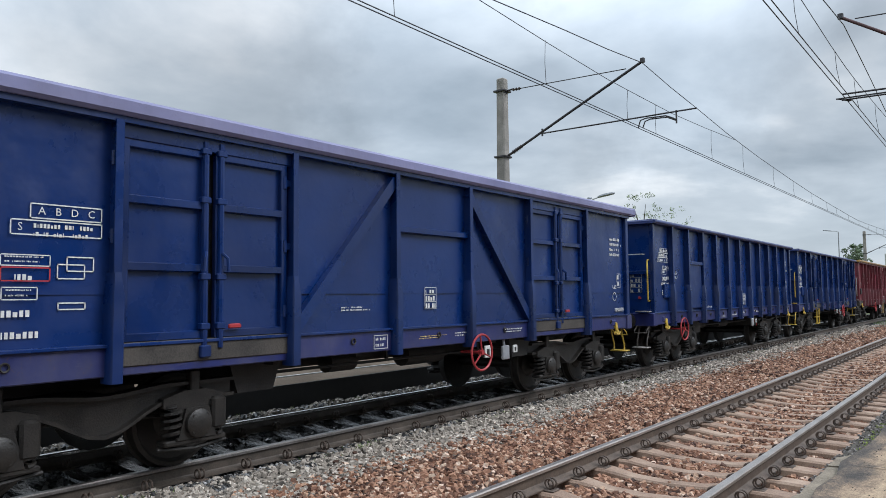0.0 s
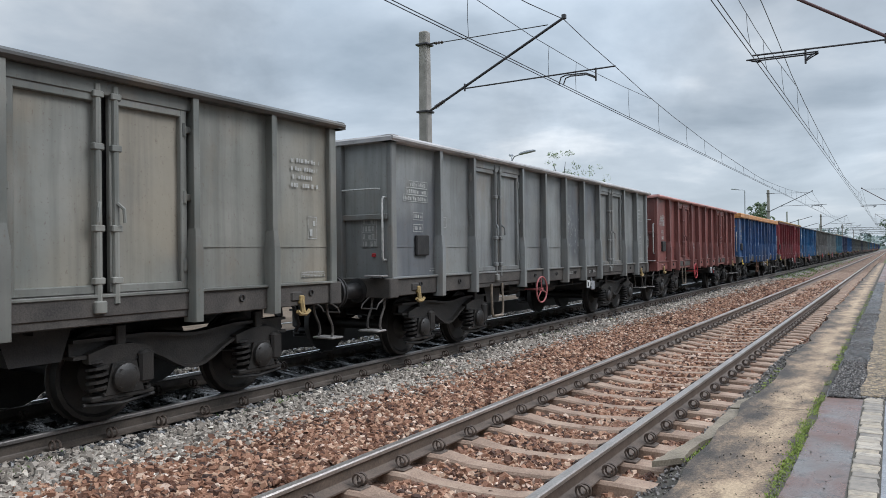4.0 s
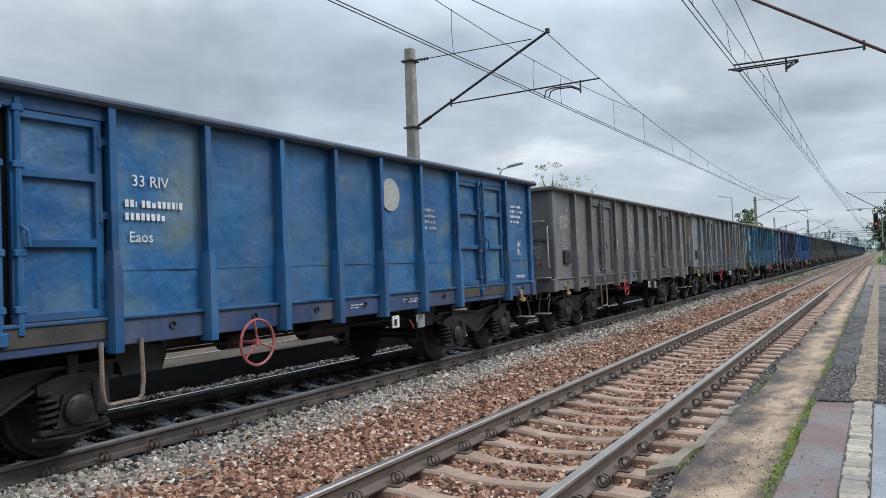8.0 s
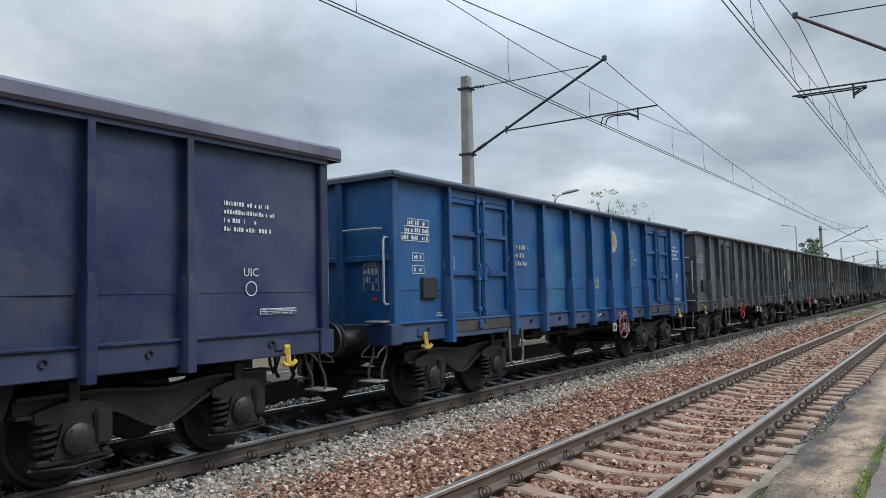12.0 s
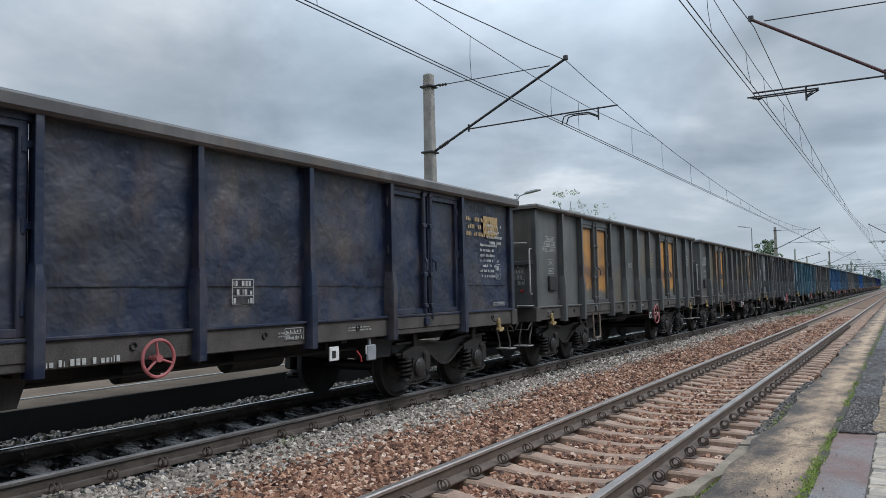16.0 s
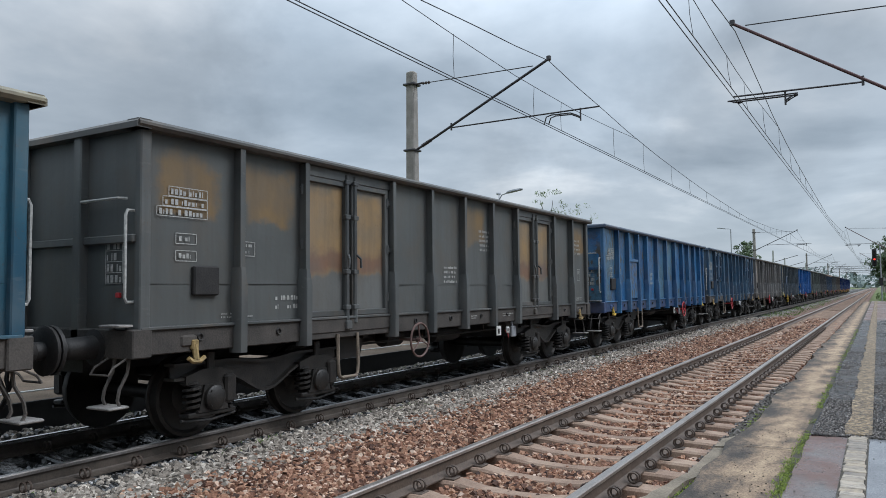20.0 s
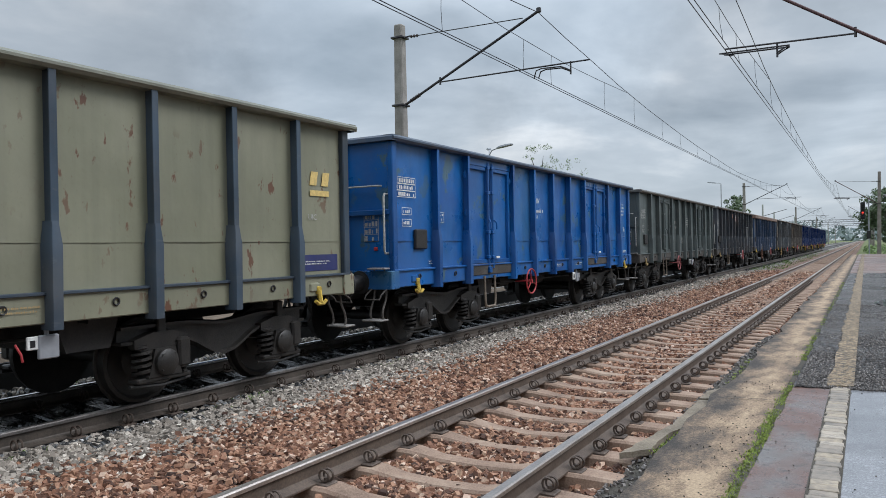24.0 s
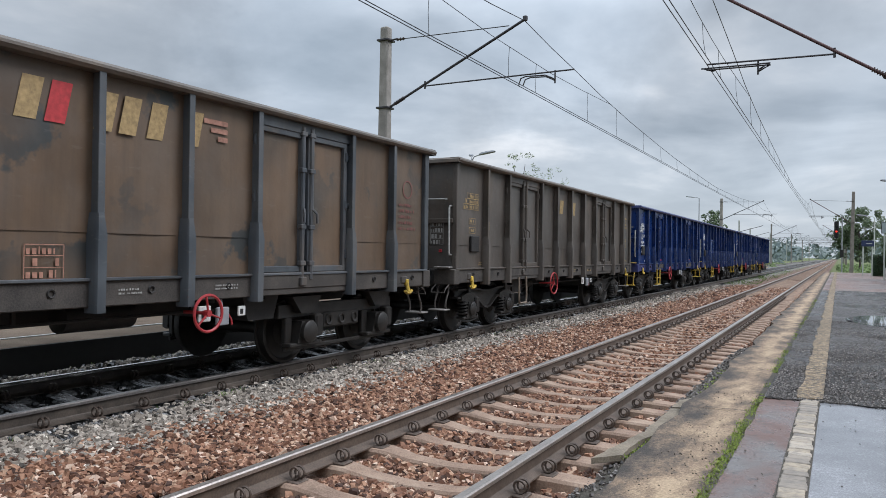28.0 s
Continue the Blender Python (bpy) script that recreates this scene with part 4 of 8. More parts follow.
# bay widths from the leading end
BAYS = {
    "PPDPPPPDPP": [1.20, 1.03, 1.82, 1.03, 1.03, 1.03, 1.01, 1.82, 1.05, 1.08],
    "PDPPPPPPDP": [1.20, 1.78, 1.07, 1.07, 0.96, 0.96, 1.01, 1.07, 1.78, 1.20],
    "PPPPPPPDPP": [1.16, 1.07, 0.94, 1.00, 1.07, 1.10, 1.20, 1.88, 1.15, 1.09],
    "AD/C\\PPA": [1.87, 1.78, 1.53, 1.65, 1.60, 0.88, 0.95, 1.84],
}

# shared running gear -----------------------------------------------------
def wheelset_geo():
    g = Geo()
    for s in (-1, 1):
        prof = [(0.66, 0.10), (0.675, 0.17), (0.69, 0.36), (0.675, 0.40), (0.675, 0.465), (0.70, 0.468), (0.71, 0.445), (0.80, 0.437), (0.81, 0.40), (0.775, 0.37), (0.755, 0.20), (0.80, 0.15), (0.82, 0.10)]
        if s < 0:
            prof = [(-a, r) for a, r in reversed(prof)]
        g.lathe(prof, 22, "x")
    g.lathe([(-1.05, 0.065), (-0.80, 0.08), (0.80, 0.08), (1.05, 0.065)], 12, "x")
    return g


def side_frame_geo():
    """A cast bogie side: a fish-bellied web between two flanges, with horns over the axle boxes."""
    g = Geo()
    line = []
    for i in range(21):
        y = -1.30 + 0.13 * i
        dip = 0.5 + 0.5 * math.cos(math.pi * min(1.0, abs(y) / 0.62))
        line.append((y, 0.655 - 0.235 * dip, 0.80 - 0.05 * dip))
    for (ya, la, ha), (yb, lb, hb) in zip(line, line[1:]):
        g.loft([[(1.00, ya, la), (1.03, ya, la), (1.03, ya, ha), (1.00, ya, ha)], [(1.00, yb, lb), (1.03, yb, lb), (1.03, yb, hb), (1.00, yb, hb)]], True, False)
    for up in (1, 2):
        g.loft([[(0.94, p[0], p[up] - 0.016), (1.10, p[0], p[up] - 0.016), (1.10, p[0], p[up] + 0.016), (0.94, p[0], p[up] + 0.016)] for p in line])
    for s in (-1, 1):
        y = 0.85 * s
        g.loft([[(1.02, y - 0.32, 0.68), (1.12, y - 0.32, 0.68), (1.12, y - 0.32, 0.60), (1.02, y - 0.32, 0.60)], [(1.02, y - 0.12, 0.74), (1.14, y - 0.12, 0.74), (1.14, y - 0.12, 0.50), (1.02, y - 0.12, 0.50)],
                [(1.02, y + 0.12, 0.74), (1.14, y + 0.12, 0.74), (1.14, y + 0.12, 0.50), (1.02, y + 0.12, 0.50)], [(1.02, y + 0.32, 0.68), (1.12, y + 0.32, 0.68), (1.12, y + 0.32, 0.60), (1.02, y + 0.32, 0.60)]])
        g.chamfer(1.05, 1.13, y - 0.05, y + 0.05, 0.70, 0.92, 0.012)
        g.tube([(1.09, y - 0.36, 0.235), (1.11, y, 0.205), (1.09, y + 0.36, 0.235)], 0.018, 6)
    g.tube([(0.93, -0.75, 0.52), (0.96, -0.3, 0.60), (0.96, 0.2, 0.55), (0.93, 0.72, 0.50)], 0.02, 6)
    return g


def axle_box_geo():
    """A cast box with sloping shoulders, its round cover, the spring pan and the damper cap beside it."""
    g = Geo()
    g.extrude([(-0.20, 0.30), (0.20, 0.30), (0.17, 0.40), (0.12, 0.58), (-0.12, 0.58), (-0.17, 0.40)], "x", 0.98, 1.17)
    g.lathe([(1.17, 0.135), (1.205, 0.13), (1.225, 0.10), (1.232, 0.03)], 16, "x", (0, 0, 0.44))
    g.chamfer(1.0, 1.16, -0.32, 0.32, 0.255, 0.305, 0.012)
    g.chamfer(1.04, 1.19, 0.15, 0.31, 0.36, 0.66, 0.025)
    for a in range(4):
        q = radians(45 + 90 * a)
        g.tube([(1.19, 0.10 * math.cos(q), 0.44 + 0.10 * math.sin(q)), (1.225, 0.10 * math.cos(q), 0.44 + 0.10 * math.sin(q))], 0.016, 6)
    return g


def spring_geo():
    g = Geo()
    pts = [(1.08 + 0.083 * math.cos(q), 0.083 * math.sin(q), 0.31 + 0.30 * q / (2 * math.pi * 5)) for q in (2 * math.pi * i / 10 for i in range(51))]
    return g.tube(pts, 0.019, 5)


def plate_frame_geo():
    """The other kind of bogie side: a deep plate with an equalising bar."""
    g = Geo()
    g.chamfer(0.98, 1.06, -1.30, 1.30, 0.62, 0.80, 0.01)
    g.chamfer(0.98, 1.08, -0.42, 0.42, 0.44, 0.66, 0.02)
    for y in (-0.85, 0.85):
        g.chamfer(0.98, 1.05, y - 0.30, y - 0.17, 0.24, 0.64, 0.01)
        g.chamfer(0.98, 1.05, y + 0.17, y + 0.30, 0.24, 0.64, 0.01)
    g.chamfer(1.0, 1.05, -1.16, 1.16, 0.20, 0.25, 0.01)
    for y in (-0.30, 0.0, 0.30):
        g.ring((1.085, y, 0.55), 0.06, 0.018, "x", 12, 5)
    for y in (-0.85, 0.85):
        g.extrude([(y - 0.30, 0.90), (y + 0.30, 0.90), (y + 0.12, 0.68), (y - 0.12, 0.68)], "x", 1.00, 1.16)
        g.lathe([(1.14, 0.15), (1.22, 0.145), (1.24, 0.11)], 16, "x", (0, y, 0.44))
    return g


WHEELSET_ME = wheelset_geo().mesh("wheelset", TREAD)
BOLSTER_ME = Geo().chamfer(-0.98, 0.98, -0.22, 0.22, 0.50, 0.74, 0.02).mesh("bogie", BOGIE)
FRAME_ME = [side_frame_geo().mesh("side_frame", BOGIE), plate_frame_geo().mesh("side_frame", BOGIE)]
AXLEBOX_ME = axle_box_geo().mesh("axle_box", BOGIE)
SPRING_ME = spring_geo().mesh("coil_spring", BOGIE)
WHEELSETS = ([], [])


def bogie(parent, y, style):
    b = part("bogie", BOLSTER_ME, None, parent, "grimy black two-axle bogie", (0, y, 0))
    for turn in (0, 180):
        part("side_frame", FRAME_ME[style], None, b, "", pose(0, 0, 0, 0, 0, turn))
    for i, s in enumerate((-0.85, 0.85)):
        w = part("wheelset", WHEELSET_ME, None, b, "worn steel wheelset", (0, s, WHEEL_R))
        WHEELSETS[i].append(w)
        for turn in (0, 180):
            part("axle_box", AXLEBOX_ME, None, b, "", Matrix.Translation((0, s, 0)) @ pose(0, 0, 0, 0, 0, turn))
            if style == 0 and turn == 0:
                for q in (-0.215, 0.215):
                    part("coil_spring", SPRING_ME, None, b, "", Matrix.Translation((0, s + q, 0)) @ pose(0, 0, 0, 0, 0, turn))


def buffer_geo():
    return Geo().lathe([(0.0, 0.17), (0.02, 0.17), (0.03, 0.11), (0.30, 0.10), (0.32, 0.085), (0.46, 0.085), (0.47, 0.22), (0.50, 0.225), (0.515, 0.20)], 20, "y")


def coupling_geo():
    g = Geo()
    g.chamfer(-0.12, 0.12, 0, 0.10, 0.90, 1.14, 0.02)
    g.tube([(0, 0.08, 1.02), (0, 0.30, 1.02), (0, 0.40, 1.06), (0, 0.42, 1.12), (0, 0.36, 1.14)], 0.035, 8)
    g.tube([(0.05, 0.30, 1.0), (0.05, 0.34, 0.72), (0, 0.34, 0.62), (-0.05, 0.34, 0.72), (-0.05, 0.30, 1.0)], 0.022, 6)
    g.tube([(0.35, 0.02, 0.95), (0.36, 0.25, 0.85), (0.33, 0.38, 0.60), (0.28, 0.36, 0.50)], 0.026, 6)
    return g


def handwheel_geo(size):
    g = Geo()
    g.ring((0, 0, 0), size, 0.016, "x", 26, 7)
    for i in range(3):
        a = radians(90 + 120 * i)
        g.tube([(0, 0, 0), (0, size * math.cos(a), size * math.sin(a))], 0.012, 6)
    g.lathe([(-0.05, 0.035), (0.02, 0.035)], 10, "x")
    g.tube([(-0.05, 0, 0), (-0.35, 0, 0)], 0.02, 6)
    return g


def hook_geo():
    g = Geo()
    g.chamfer(0.0, 0.05, -0.04, 0.04, 0.0, 0.10, 0.01)
    g.tube([(0.03, 0, 0.05), (0.05, 0, -0.06), (0.06, 0, -0.10)], 0.03, 6)
    g.tube([(0.06, -0.10, -0.075), (0.06, -0.05, -0.11), (0.06, 0.05, -0.11), (0.06, 0.10, -0.075)], 0.024, 6)
    return g


def step_geo():
    """A hanging ladder step of flat bars."""
    g = Geo()
    for y in (-0.23, 0.23):
        g.box(1.36, 1.40, y - 0.02, y + 0.02, 0.42, 1.0)
    for z in (0.42, 0.66):
        g.box(1.30, 1.40, -0.23, 0.23, z, z + 0.035)
    return g


def corner_step_geo():
    g = Geo()
    for x in (1.03, 1.24):
        g.tube([(x, 0.0, 0.95), (x, -0.02, 0.80), (x, -0.10, 0.66), (x, -0.12, 0.56), (x, -0.09, 0.50)], 0.016, 6)
    for x in (1.05, 1.23):
        g.tube([(x, -0.01, 0.90), (x, -0.03, 1.23)], 0.012, 6)
    g.tube([(1.02, -0.05, 0.94), (1.02, -0.20, 0.86), (1.02, -0.24, 0.80), (1.28, -0.24, 0.80), (1.28, -0.20, 0.86), (1.28, -0.05, 0.94)], 0.011, 6)
    return g


def rail_bar_geo(z0=1.45, z1=2.30):
    return Geo().tube([(0, 0, z0), (0, -0.08, z0), (0, -0.10, z0 + 0.04), (0, -0.10, z1 - 0.04), (0, -0.08, z1), (0, 0, z1)], 0.016, 6)


def lock_geo():
    """Door lock rods with their cams and handles."""
    g = Geo()
    for y in (-0.085, 0.085):
        g.tube([(0, y, 1.13), (0, y, 3.02)], 0.032, 8)
        for z in (1.30, 1.75, 2.45, 2.9):
            g.chamfer(-0.03, 0.035, y - 0.05, y + 0.05, z, z + 0.06, 0.008)
    g.tube([(0.03, -0.085, 2.0), (0.07, -0.12, 1.95), (0.07, -0.13, 1.83)], 0.016, 6)
    g.tube([(0.03, 0.085, 2.0), (0.07, 0.12, 1.95), (0.07, 0.13, 1.83)], 0.016, 6)
    g.chamfer(-0.02, 0.05, -0.14, -0.03, 1.05, 1.16, 0.01)
    return g


def hinge_geo():
    g = Geo()
    g.chamfer(-0.01, 0.03, -0.07, 0.05, -0.035, 0.035, 0.008)
    g.tube([(0.02, -0.05, -0.06), (0.02, -0.05, 0.06)], 0.02, 6)
    return g


def underframe_geo():
    """The centre sill with its cross beams."""
    g = Geo()
    g.box(-0.28, 0.28, -5.9, 5.9, 0.74, 1.02)
    for y in (-2.4, -1.2, 1.6, 2.5):
        g.box(-1.2, 1.2, y - 0.05, y + 0.05, 0.90, 1.03)
    return g


def tank_geo():
    return Geo().lathe([(-0.42, 0.06), (-0.40, 0.15), (0.40, 0.15), (0.42, 0.06)], 14, "y", (0.62, 0.6, 0.80))


def cylinder_geo():
    return Geo().lathe([(-0.25, 0.05), (-0.22, 0.13), (0.22, 0.13), (0.25, 0.05)], 14, "y", (0.55, -0.9, 0.80))


def rod_geo():
    g = Geo()
    g.tube([(0.9, -2.6, 0.79), (0.9, 2.4, 0.79)], 0.018, 6)
    for y in (-2.4, -0.4, 1.6):
        g.box(0.885, 0.915, y - 0.02, y + 0.02, 0.79, 0.93)
    return g


def trough_geo():
    """The dark cross bolster with sloping sides beside each bogie."""
    return Geo().extrude([(-0.34, 1.0), (0.34, 1.0), (0.22, 0.64), (-0.22, 0.64)], "x", -1.05, 1.05)


def lever_box_geo():
    g = Geo()
    g.chamfer(1.30, 1.34, -0.09, 0.09, 0.66, 0.86, 0.01)
    g.tube([(1.30, 0, 0.86), (1.28, 0, 1.0)], 0.02, 6)
    return g


BUFFER_ME = buffer_geo().mesh("buffer", GRIME)
COUPLING_ME = coupling_geo().mesh("coupling", GRIME)
WHEEL_ME = {}


def wheel_mesh(color, size):
    if (color, size) not in WHEEL_ME:
        paints = {"red": WHEELRED, "pink": WHEELPINK, "dark": WHEELDARK, "yellow": OCHREMARK}
        WHEEL_ME[color, size] = handwheel_geo(size).mesh("handwheel", paints[color])
    return WHEEL_ME[color, size]


HOOK_ME = {c: hook_geo().mesh("rope_hook", m) for c, m in (("bright", HOOKYELLOW), ("dirty", HOOKDIRTY))}
RUSTSTEP = speckled("rusty_step", (0.09, 0.045, 0.03), (0.22, 0.11, 0.07), 6.0, 0.7)
STEPGREY = speckled("worn_pale_step_steel", (0.10, 0.095, 0.09), (0.34, 0.32, 0.30), 8.0, 0.6)
STEPTAN = speckled("dusty_tan_step_bar", (0.11, 0.085, 0.065), (0.26, 0.21, 0.16), 8.0, 0.7)


def loop_step_geo():
    """A foot loop of bent flat bar."""
    g = Geo()
    pts = [(1.37, -0.20, 1.0), (1.38, -0.205, 0.62), (1.38, -0.19, 0.50), (1.38, -0.15, 0.455), (1.38, 0.15, 0.455), (1.38, 0.19, 0.50), (1.38, 0.205, 0.62), (1.37, 0.20, 1.0)]
    g.tube(pts, 0.021, 6)
    g.chamfer(1.34, 1.42, -0.16, 0.16, 0.448, 0.468, 0.006)
    return g


STEP_ME = {c: step_geo().mesh("step", m) for c, m in (("bright", HOOKYELLOW), ("ochre", OCHREMARK), ("rust", RUSTSTEP))}
STEP_ME["dirty"] = loop_step_geo().mesh("step", STEPTAN)
STEPDARK = speckled("dark_bent_step_bar", (0.022, 0.020, 0.019), (0.12, 0.105, 0.092), 6.0, 0.6)
CSTEP_ME = {c: corner_step_geo().mesh("corner_step", m) for c, m in (("bright", HOOKYELLOW), ("dirty", STEPDARK))}
TREAD_ME = {c: [Geo().chamfer(0.96, 1.29, -0.24, -0.03, 0.485, 0.51, 0.008).mesh("tread", m), Geo().chamfer(1.02, 1.32, -0.17, -0.02, 1.22, 1.245, 0.006).mesh("tread", m)] for c, m in (("bright", HOOKYELLOW), ("dirty", STEPGREY))}
BAR_ME = {c: rail_bar_geo().mesh("grab_rail", m) for c, m in (("white", FADED), ("yellow", HOOKYELLOW))}
GEAR_ME = [(f().mesh(n, GRIME), n, l) for f, n, l in ((underframe_geo, "underframe", "black centre sill and cross beams"), (tank_geo, "air_tank", "black air tank"), (cylinder_geo, "brake_cylinder", ""), (rod_geo, "brake_rod", ""))]
TROUGH_ME = trough_geo().mesh("bolster", GRIME)
LEVER_ME = lever_box_geo().mesh("brake_lever_plate", LAMPGREY)


# body pieces ---------------------------------------------------------------
def post_geo():
    """A side post: a flared box foot that reaches over the sill, and above it a flange on a thin web."""
    g = Geo()
    rings = []
    for z, w, d in ((0.90, 0.057, 0.140), (1.60, 0.060, 0.146), (1.76, 0.040, 0.126), (1.80, 0.037, 0.121)):
        rings.append([(WALL - 0.02, -w, z), (WALL + d * 0.85, -w, z), (WALL + d, -w * 0.75, z), (WALL + d, w * 0.75, z), (WALL + d * 0.85, w, z), (WALL - 0.02, w, z)])
    g.loft(rings)
    g.chamfer(WALL + 0.098, WALL + 0.118, -0.036, 0.036, 1.79, 3.065, 0.004)
    g.box(WALL - 0.02, WALL + 0.10, -0.016, 0.016, 1.79, 3.06)
    return g


def dented(g, x, y0, y1, z0, z1, depth, seed):
    """A sheet facing +x with shallow dents."""
    n = len(g.v)
    ny, nz = (15, 21) if depth > 0.04 else (7, 9)
    for i in range(nz):
        for j in range(ny):
            u, w = j / (ny - 1), i / (nz - 1)
            edge = min(u, 1 - u, w, 1 - w)
            d = depth * max(0.0, 0.25 + noise.noise(Vector((u * 2.3 + seed, w * 3.1, seed * 1.7)))) * min(1.0, edge * 5)
            if depth > 0.04:
                d = 0.5 * d + 0.55 * depth * abs(noise.noise(Vector((u * 6.1 + seed, w * 8.3, seed)))) * min(1.0, edge * 6)
            g.v.append((x - d, y0 + (y1 - y0) * u, z0 + (z1 - z0) * w))
    for i in range(nz - 1):
        for j in range(ny - 1):
            a = n + i * ny + j
            g.f.append((a, a + 1, a + 1 + ny, a + ny))
    back = x - 0.05
    m = len(g.v)
    g.v += [(back, y0, z0), (back, y1, z0), (back, y1, z1), (back, y0, z1)]
    g.f.append((m, m + 3, m + 2, m + 1))


def panel_geo(w, depth, seed):
    g = Geo()
    dented(g, WALL, -w / 2, w / 2, 1.20, 3.065, depth, seed)
    g.box(WALL - 0.01, WALL + 0.006, -w / 2, w / 2, 1.62, 1.632)
    return g


def leaf_mesh(w, bars, seed, field, edge):
    """A door leaf: dented field, and raised bars round it in the wagon's own colour."""
    g = Geo()
    x = WALL - 0.01
    dented(g, x, -w / 2, w / 2, 1.22, 2.94, 0.02, seed)
    plainest = len(g.f)
    f = 0.075
    for y in (-w / 2, w / 2 - f):
        g.chamfer(x - 0.01, x + 0.05, y, y + f, 1.22, 2.94, 0.008)
    for z in [1.22, 2.94 - f] + ([1.22 + 0.60, 1.22 + 1.17] if bars else []):
        g.chamfer(x - 0.01, x + 0.048, -w / 2, w / 2, z, z + f, 0.008)
    me = g.mesh("door_leaf", field)
    me.materials.append(edge)
    for p in me.polygons:
        p.material_index = 1 if p.index >= plainest else 0
    return me


def marks(kind, w, h, seed):
    """Stencilled markings as flat bars: lines of text, tables, frames, a ring."""
    r = random.Random(seed)
    g = Geo()

    def bar(y0, y1, z0, z1):
        g.quad((0, y0, z0), (0, y1, z0), (0, y1, z1), (0, y0, z1))

    def frame_of(y0, y1, z0, z1, t=0.008):
        bar(y0, y1, z0, z0 + t), bar(y0, y1, z1 - t, z1), bar(y0, y0 + t, z0, z1), bar(y1 - t, y1, z0, z1)

    def words(y0, y1, z0, z1):
        z1 = max(z1, z0 + 0.012)
        y = y0
        while y < y1 - 0.02:
            k = min(y1, y + (z1 - z0) * r.choice((0.2, 0.5, 0.55, 0.6, 0.65)))
            if r.random() < 0.88:
                bar(y, k, z0, z1 if r.random() < 0.7 else z0 + (z1 - z0) * 0.75)
            y = k + (z1 - z0) * (0.28 if r.random() < 0.85 else 0.8)

    if kind == "lines":
        n = max(2, round(h / 0.085))
        for i in range(n):
            z = h / 2 - (i + 1) * h / n
            words(-w / 2, w / 2 - r.uniform(0, 0.35) * w, z, z + h / n * 0.5)
    elif kind == "big":
        n = max(1, round(h / 0.14))
        for i in range(n):
            z = h / 2 - (i + 1) * h / n
            words(-w / 2, w / 2 - r.uniform(0, 0.3) * w, z, z + h / n * 0.55)
    elif kind == "table":
        for i in range(3):
            z0, z1 = h / 2 - (i + 1) * h / 3, h / 2 - i * h / 3
            y0 = -w / 2 + (0.22 - 0.11 * i) * w
            frame_of(y0, w / 2, z0, z1)
            words(y0 + 0.03, w / 2 - 0.03, z0 + 0.02, z1 - 0.025)
            if i == 0:
                for q in range(1, 4):
                    y = y0 + (w / 2 - y0) * q / 4
                    bar(y, y + 0.008, z0, z1)
    elif kind == "grid":
        frame_of(-w / 2, w / 2, -h / 2, h / 2)
        n = max(2, round(h / 0.1))
        for i in range(n):
            z = h / 2 - (i + 1) * h / n
            words(-w / 2 + 0.02, w / 2 - 0.02, z + 0.015, z + h / n - 0.02)
            bar(-w / 2, w / 2, z, z + 0.006)
    elif kind == "boxes":
        for i in range(2):
            z0, z1 = h / 2 - (i + 1) * h / 2 + 0.03, h / 2 - i * h / 2 - 0.03
            frame_of(-w / 2, w / 2, z0, z1)
            words(-w / 2 + 0.04, w / 2 - 0.04, z0 + 0.03, z1 - 0.03)
    elif kind == "stamp":
        frame_of(-w / 2, w / 2, -h / 2, h / 2)
        words(-w / 2 + 0.03, w / 2 - 0.03, 0.02, h / 2 - 0.03)
        words(-w / 2 + 0.03, w / 2 - 0.06, -h / 2 + 0.03, -0.02)
    elif kind == "frame":
        frame_of(-w / 2, w / 2, -h / 2, h / 2, 0.010)
    elif kind == "ring":
        n = 26
        for i in range(n):
            a, b = 2 * math.pi * i / n, 2 * math.pi * (i + 1) / n
            g.quad(*[(0, w / 2 * k * math.cos(q), w / 2 * k * math.sin(q)) for k, q in ((0.86, a), (1.0, a), (1.0, b), (0.86, b))])
    elif kind == "disc":
        g.quad(*[(0, w / 2 * math.cos(2 * math.pi * i / 28), w / 2 * math.sin(2 * math.pi * i / 28)) for i in range(28)])
    elif kind == "wave":
        for i in range(3):
            pts = [(-w / 2 + w * j / 8, -h * 0.1 * i + h * 0.3 * math.sin(j / 8 * 3.1 + 0.4 * i)) for j in range(9)]
            for (ya, za), (yb, zb) in zip(pts, pts[1:]):
                g.quad((0, ya, za), (0, yb, zb), (0, yb, zb + h * 0.055), (0, ya, za + h * 0.055))
    elif kind == "slab":
        bar(-w / 2, w / 2, -h / 2, h / 2)
    elif kind == "stripes":
        for i in range(3):
            bar(-w / 2 + 0.1 * i, w / 2, h / 2 - (i + 0.6) * h / 3, h / 2 - i * h / 3)
    elif kind == "splash":
        for _ in range(int(w * h * 130)):
            y, z = r.gauss(0, w / 3), r.gauss(0, h / 3)
            if abs(y) < w / 2 and abs(z) < h / 2:
                s = r.uniform(0.004, 0.016)
                k = s * r.uniform(1.2, 6)
                g.quad((0, y, z - k), (0, y + s * 0.7, z), (0, y, z + k * 0.6), (0, y - s * 0.7, z))
    elif kind in ("bigR", "bigK", "bigM"):
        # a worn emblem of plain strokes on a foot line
        t = w * 0.20
        bar(-w / 2, -w / 2 + t, -h / 2, h / 2)
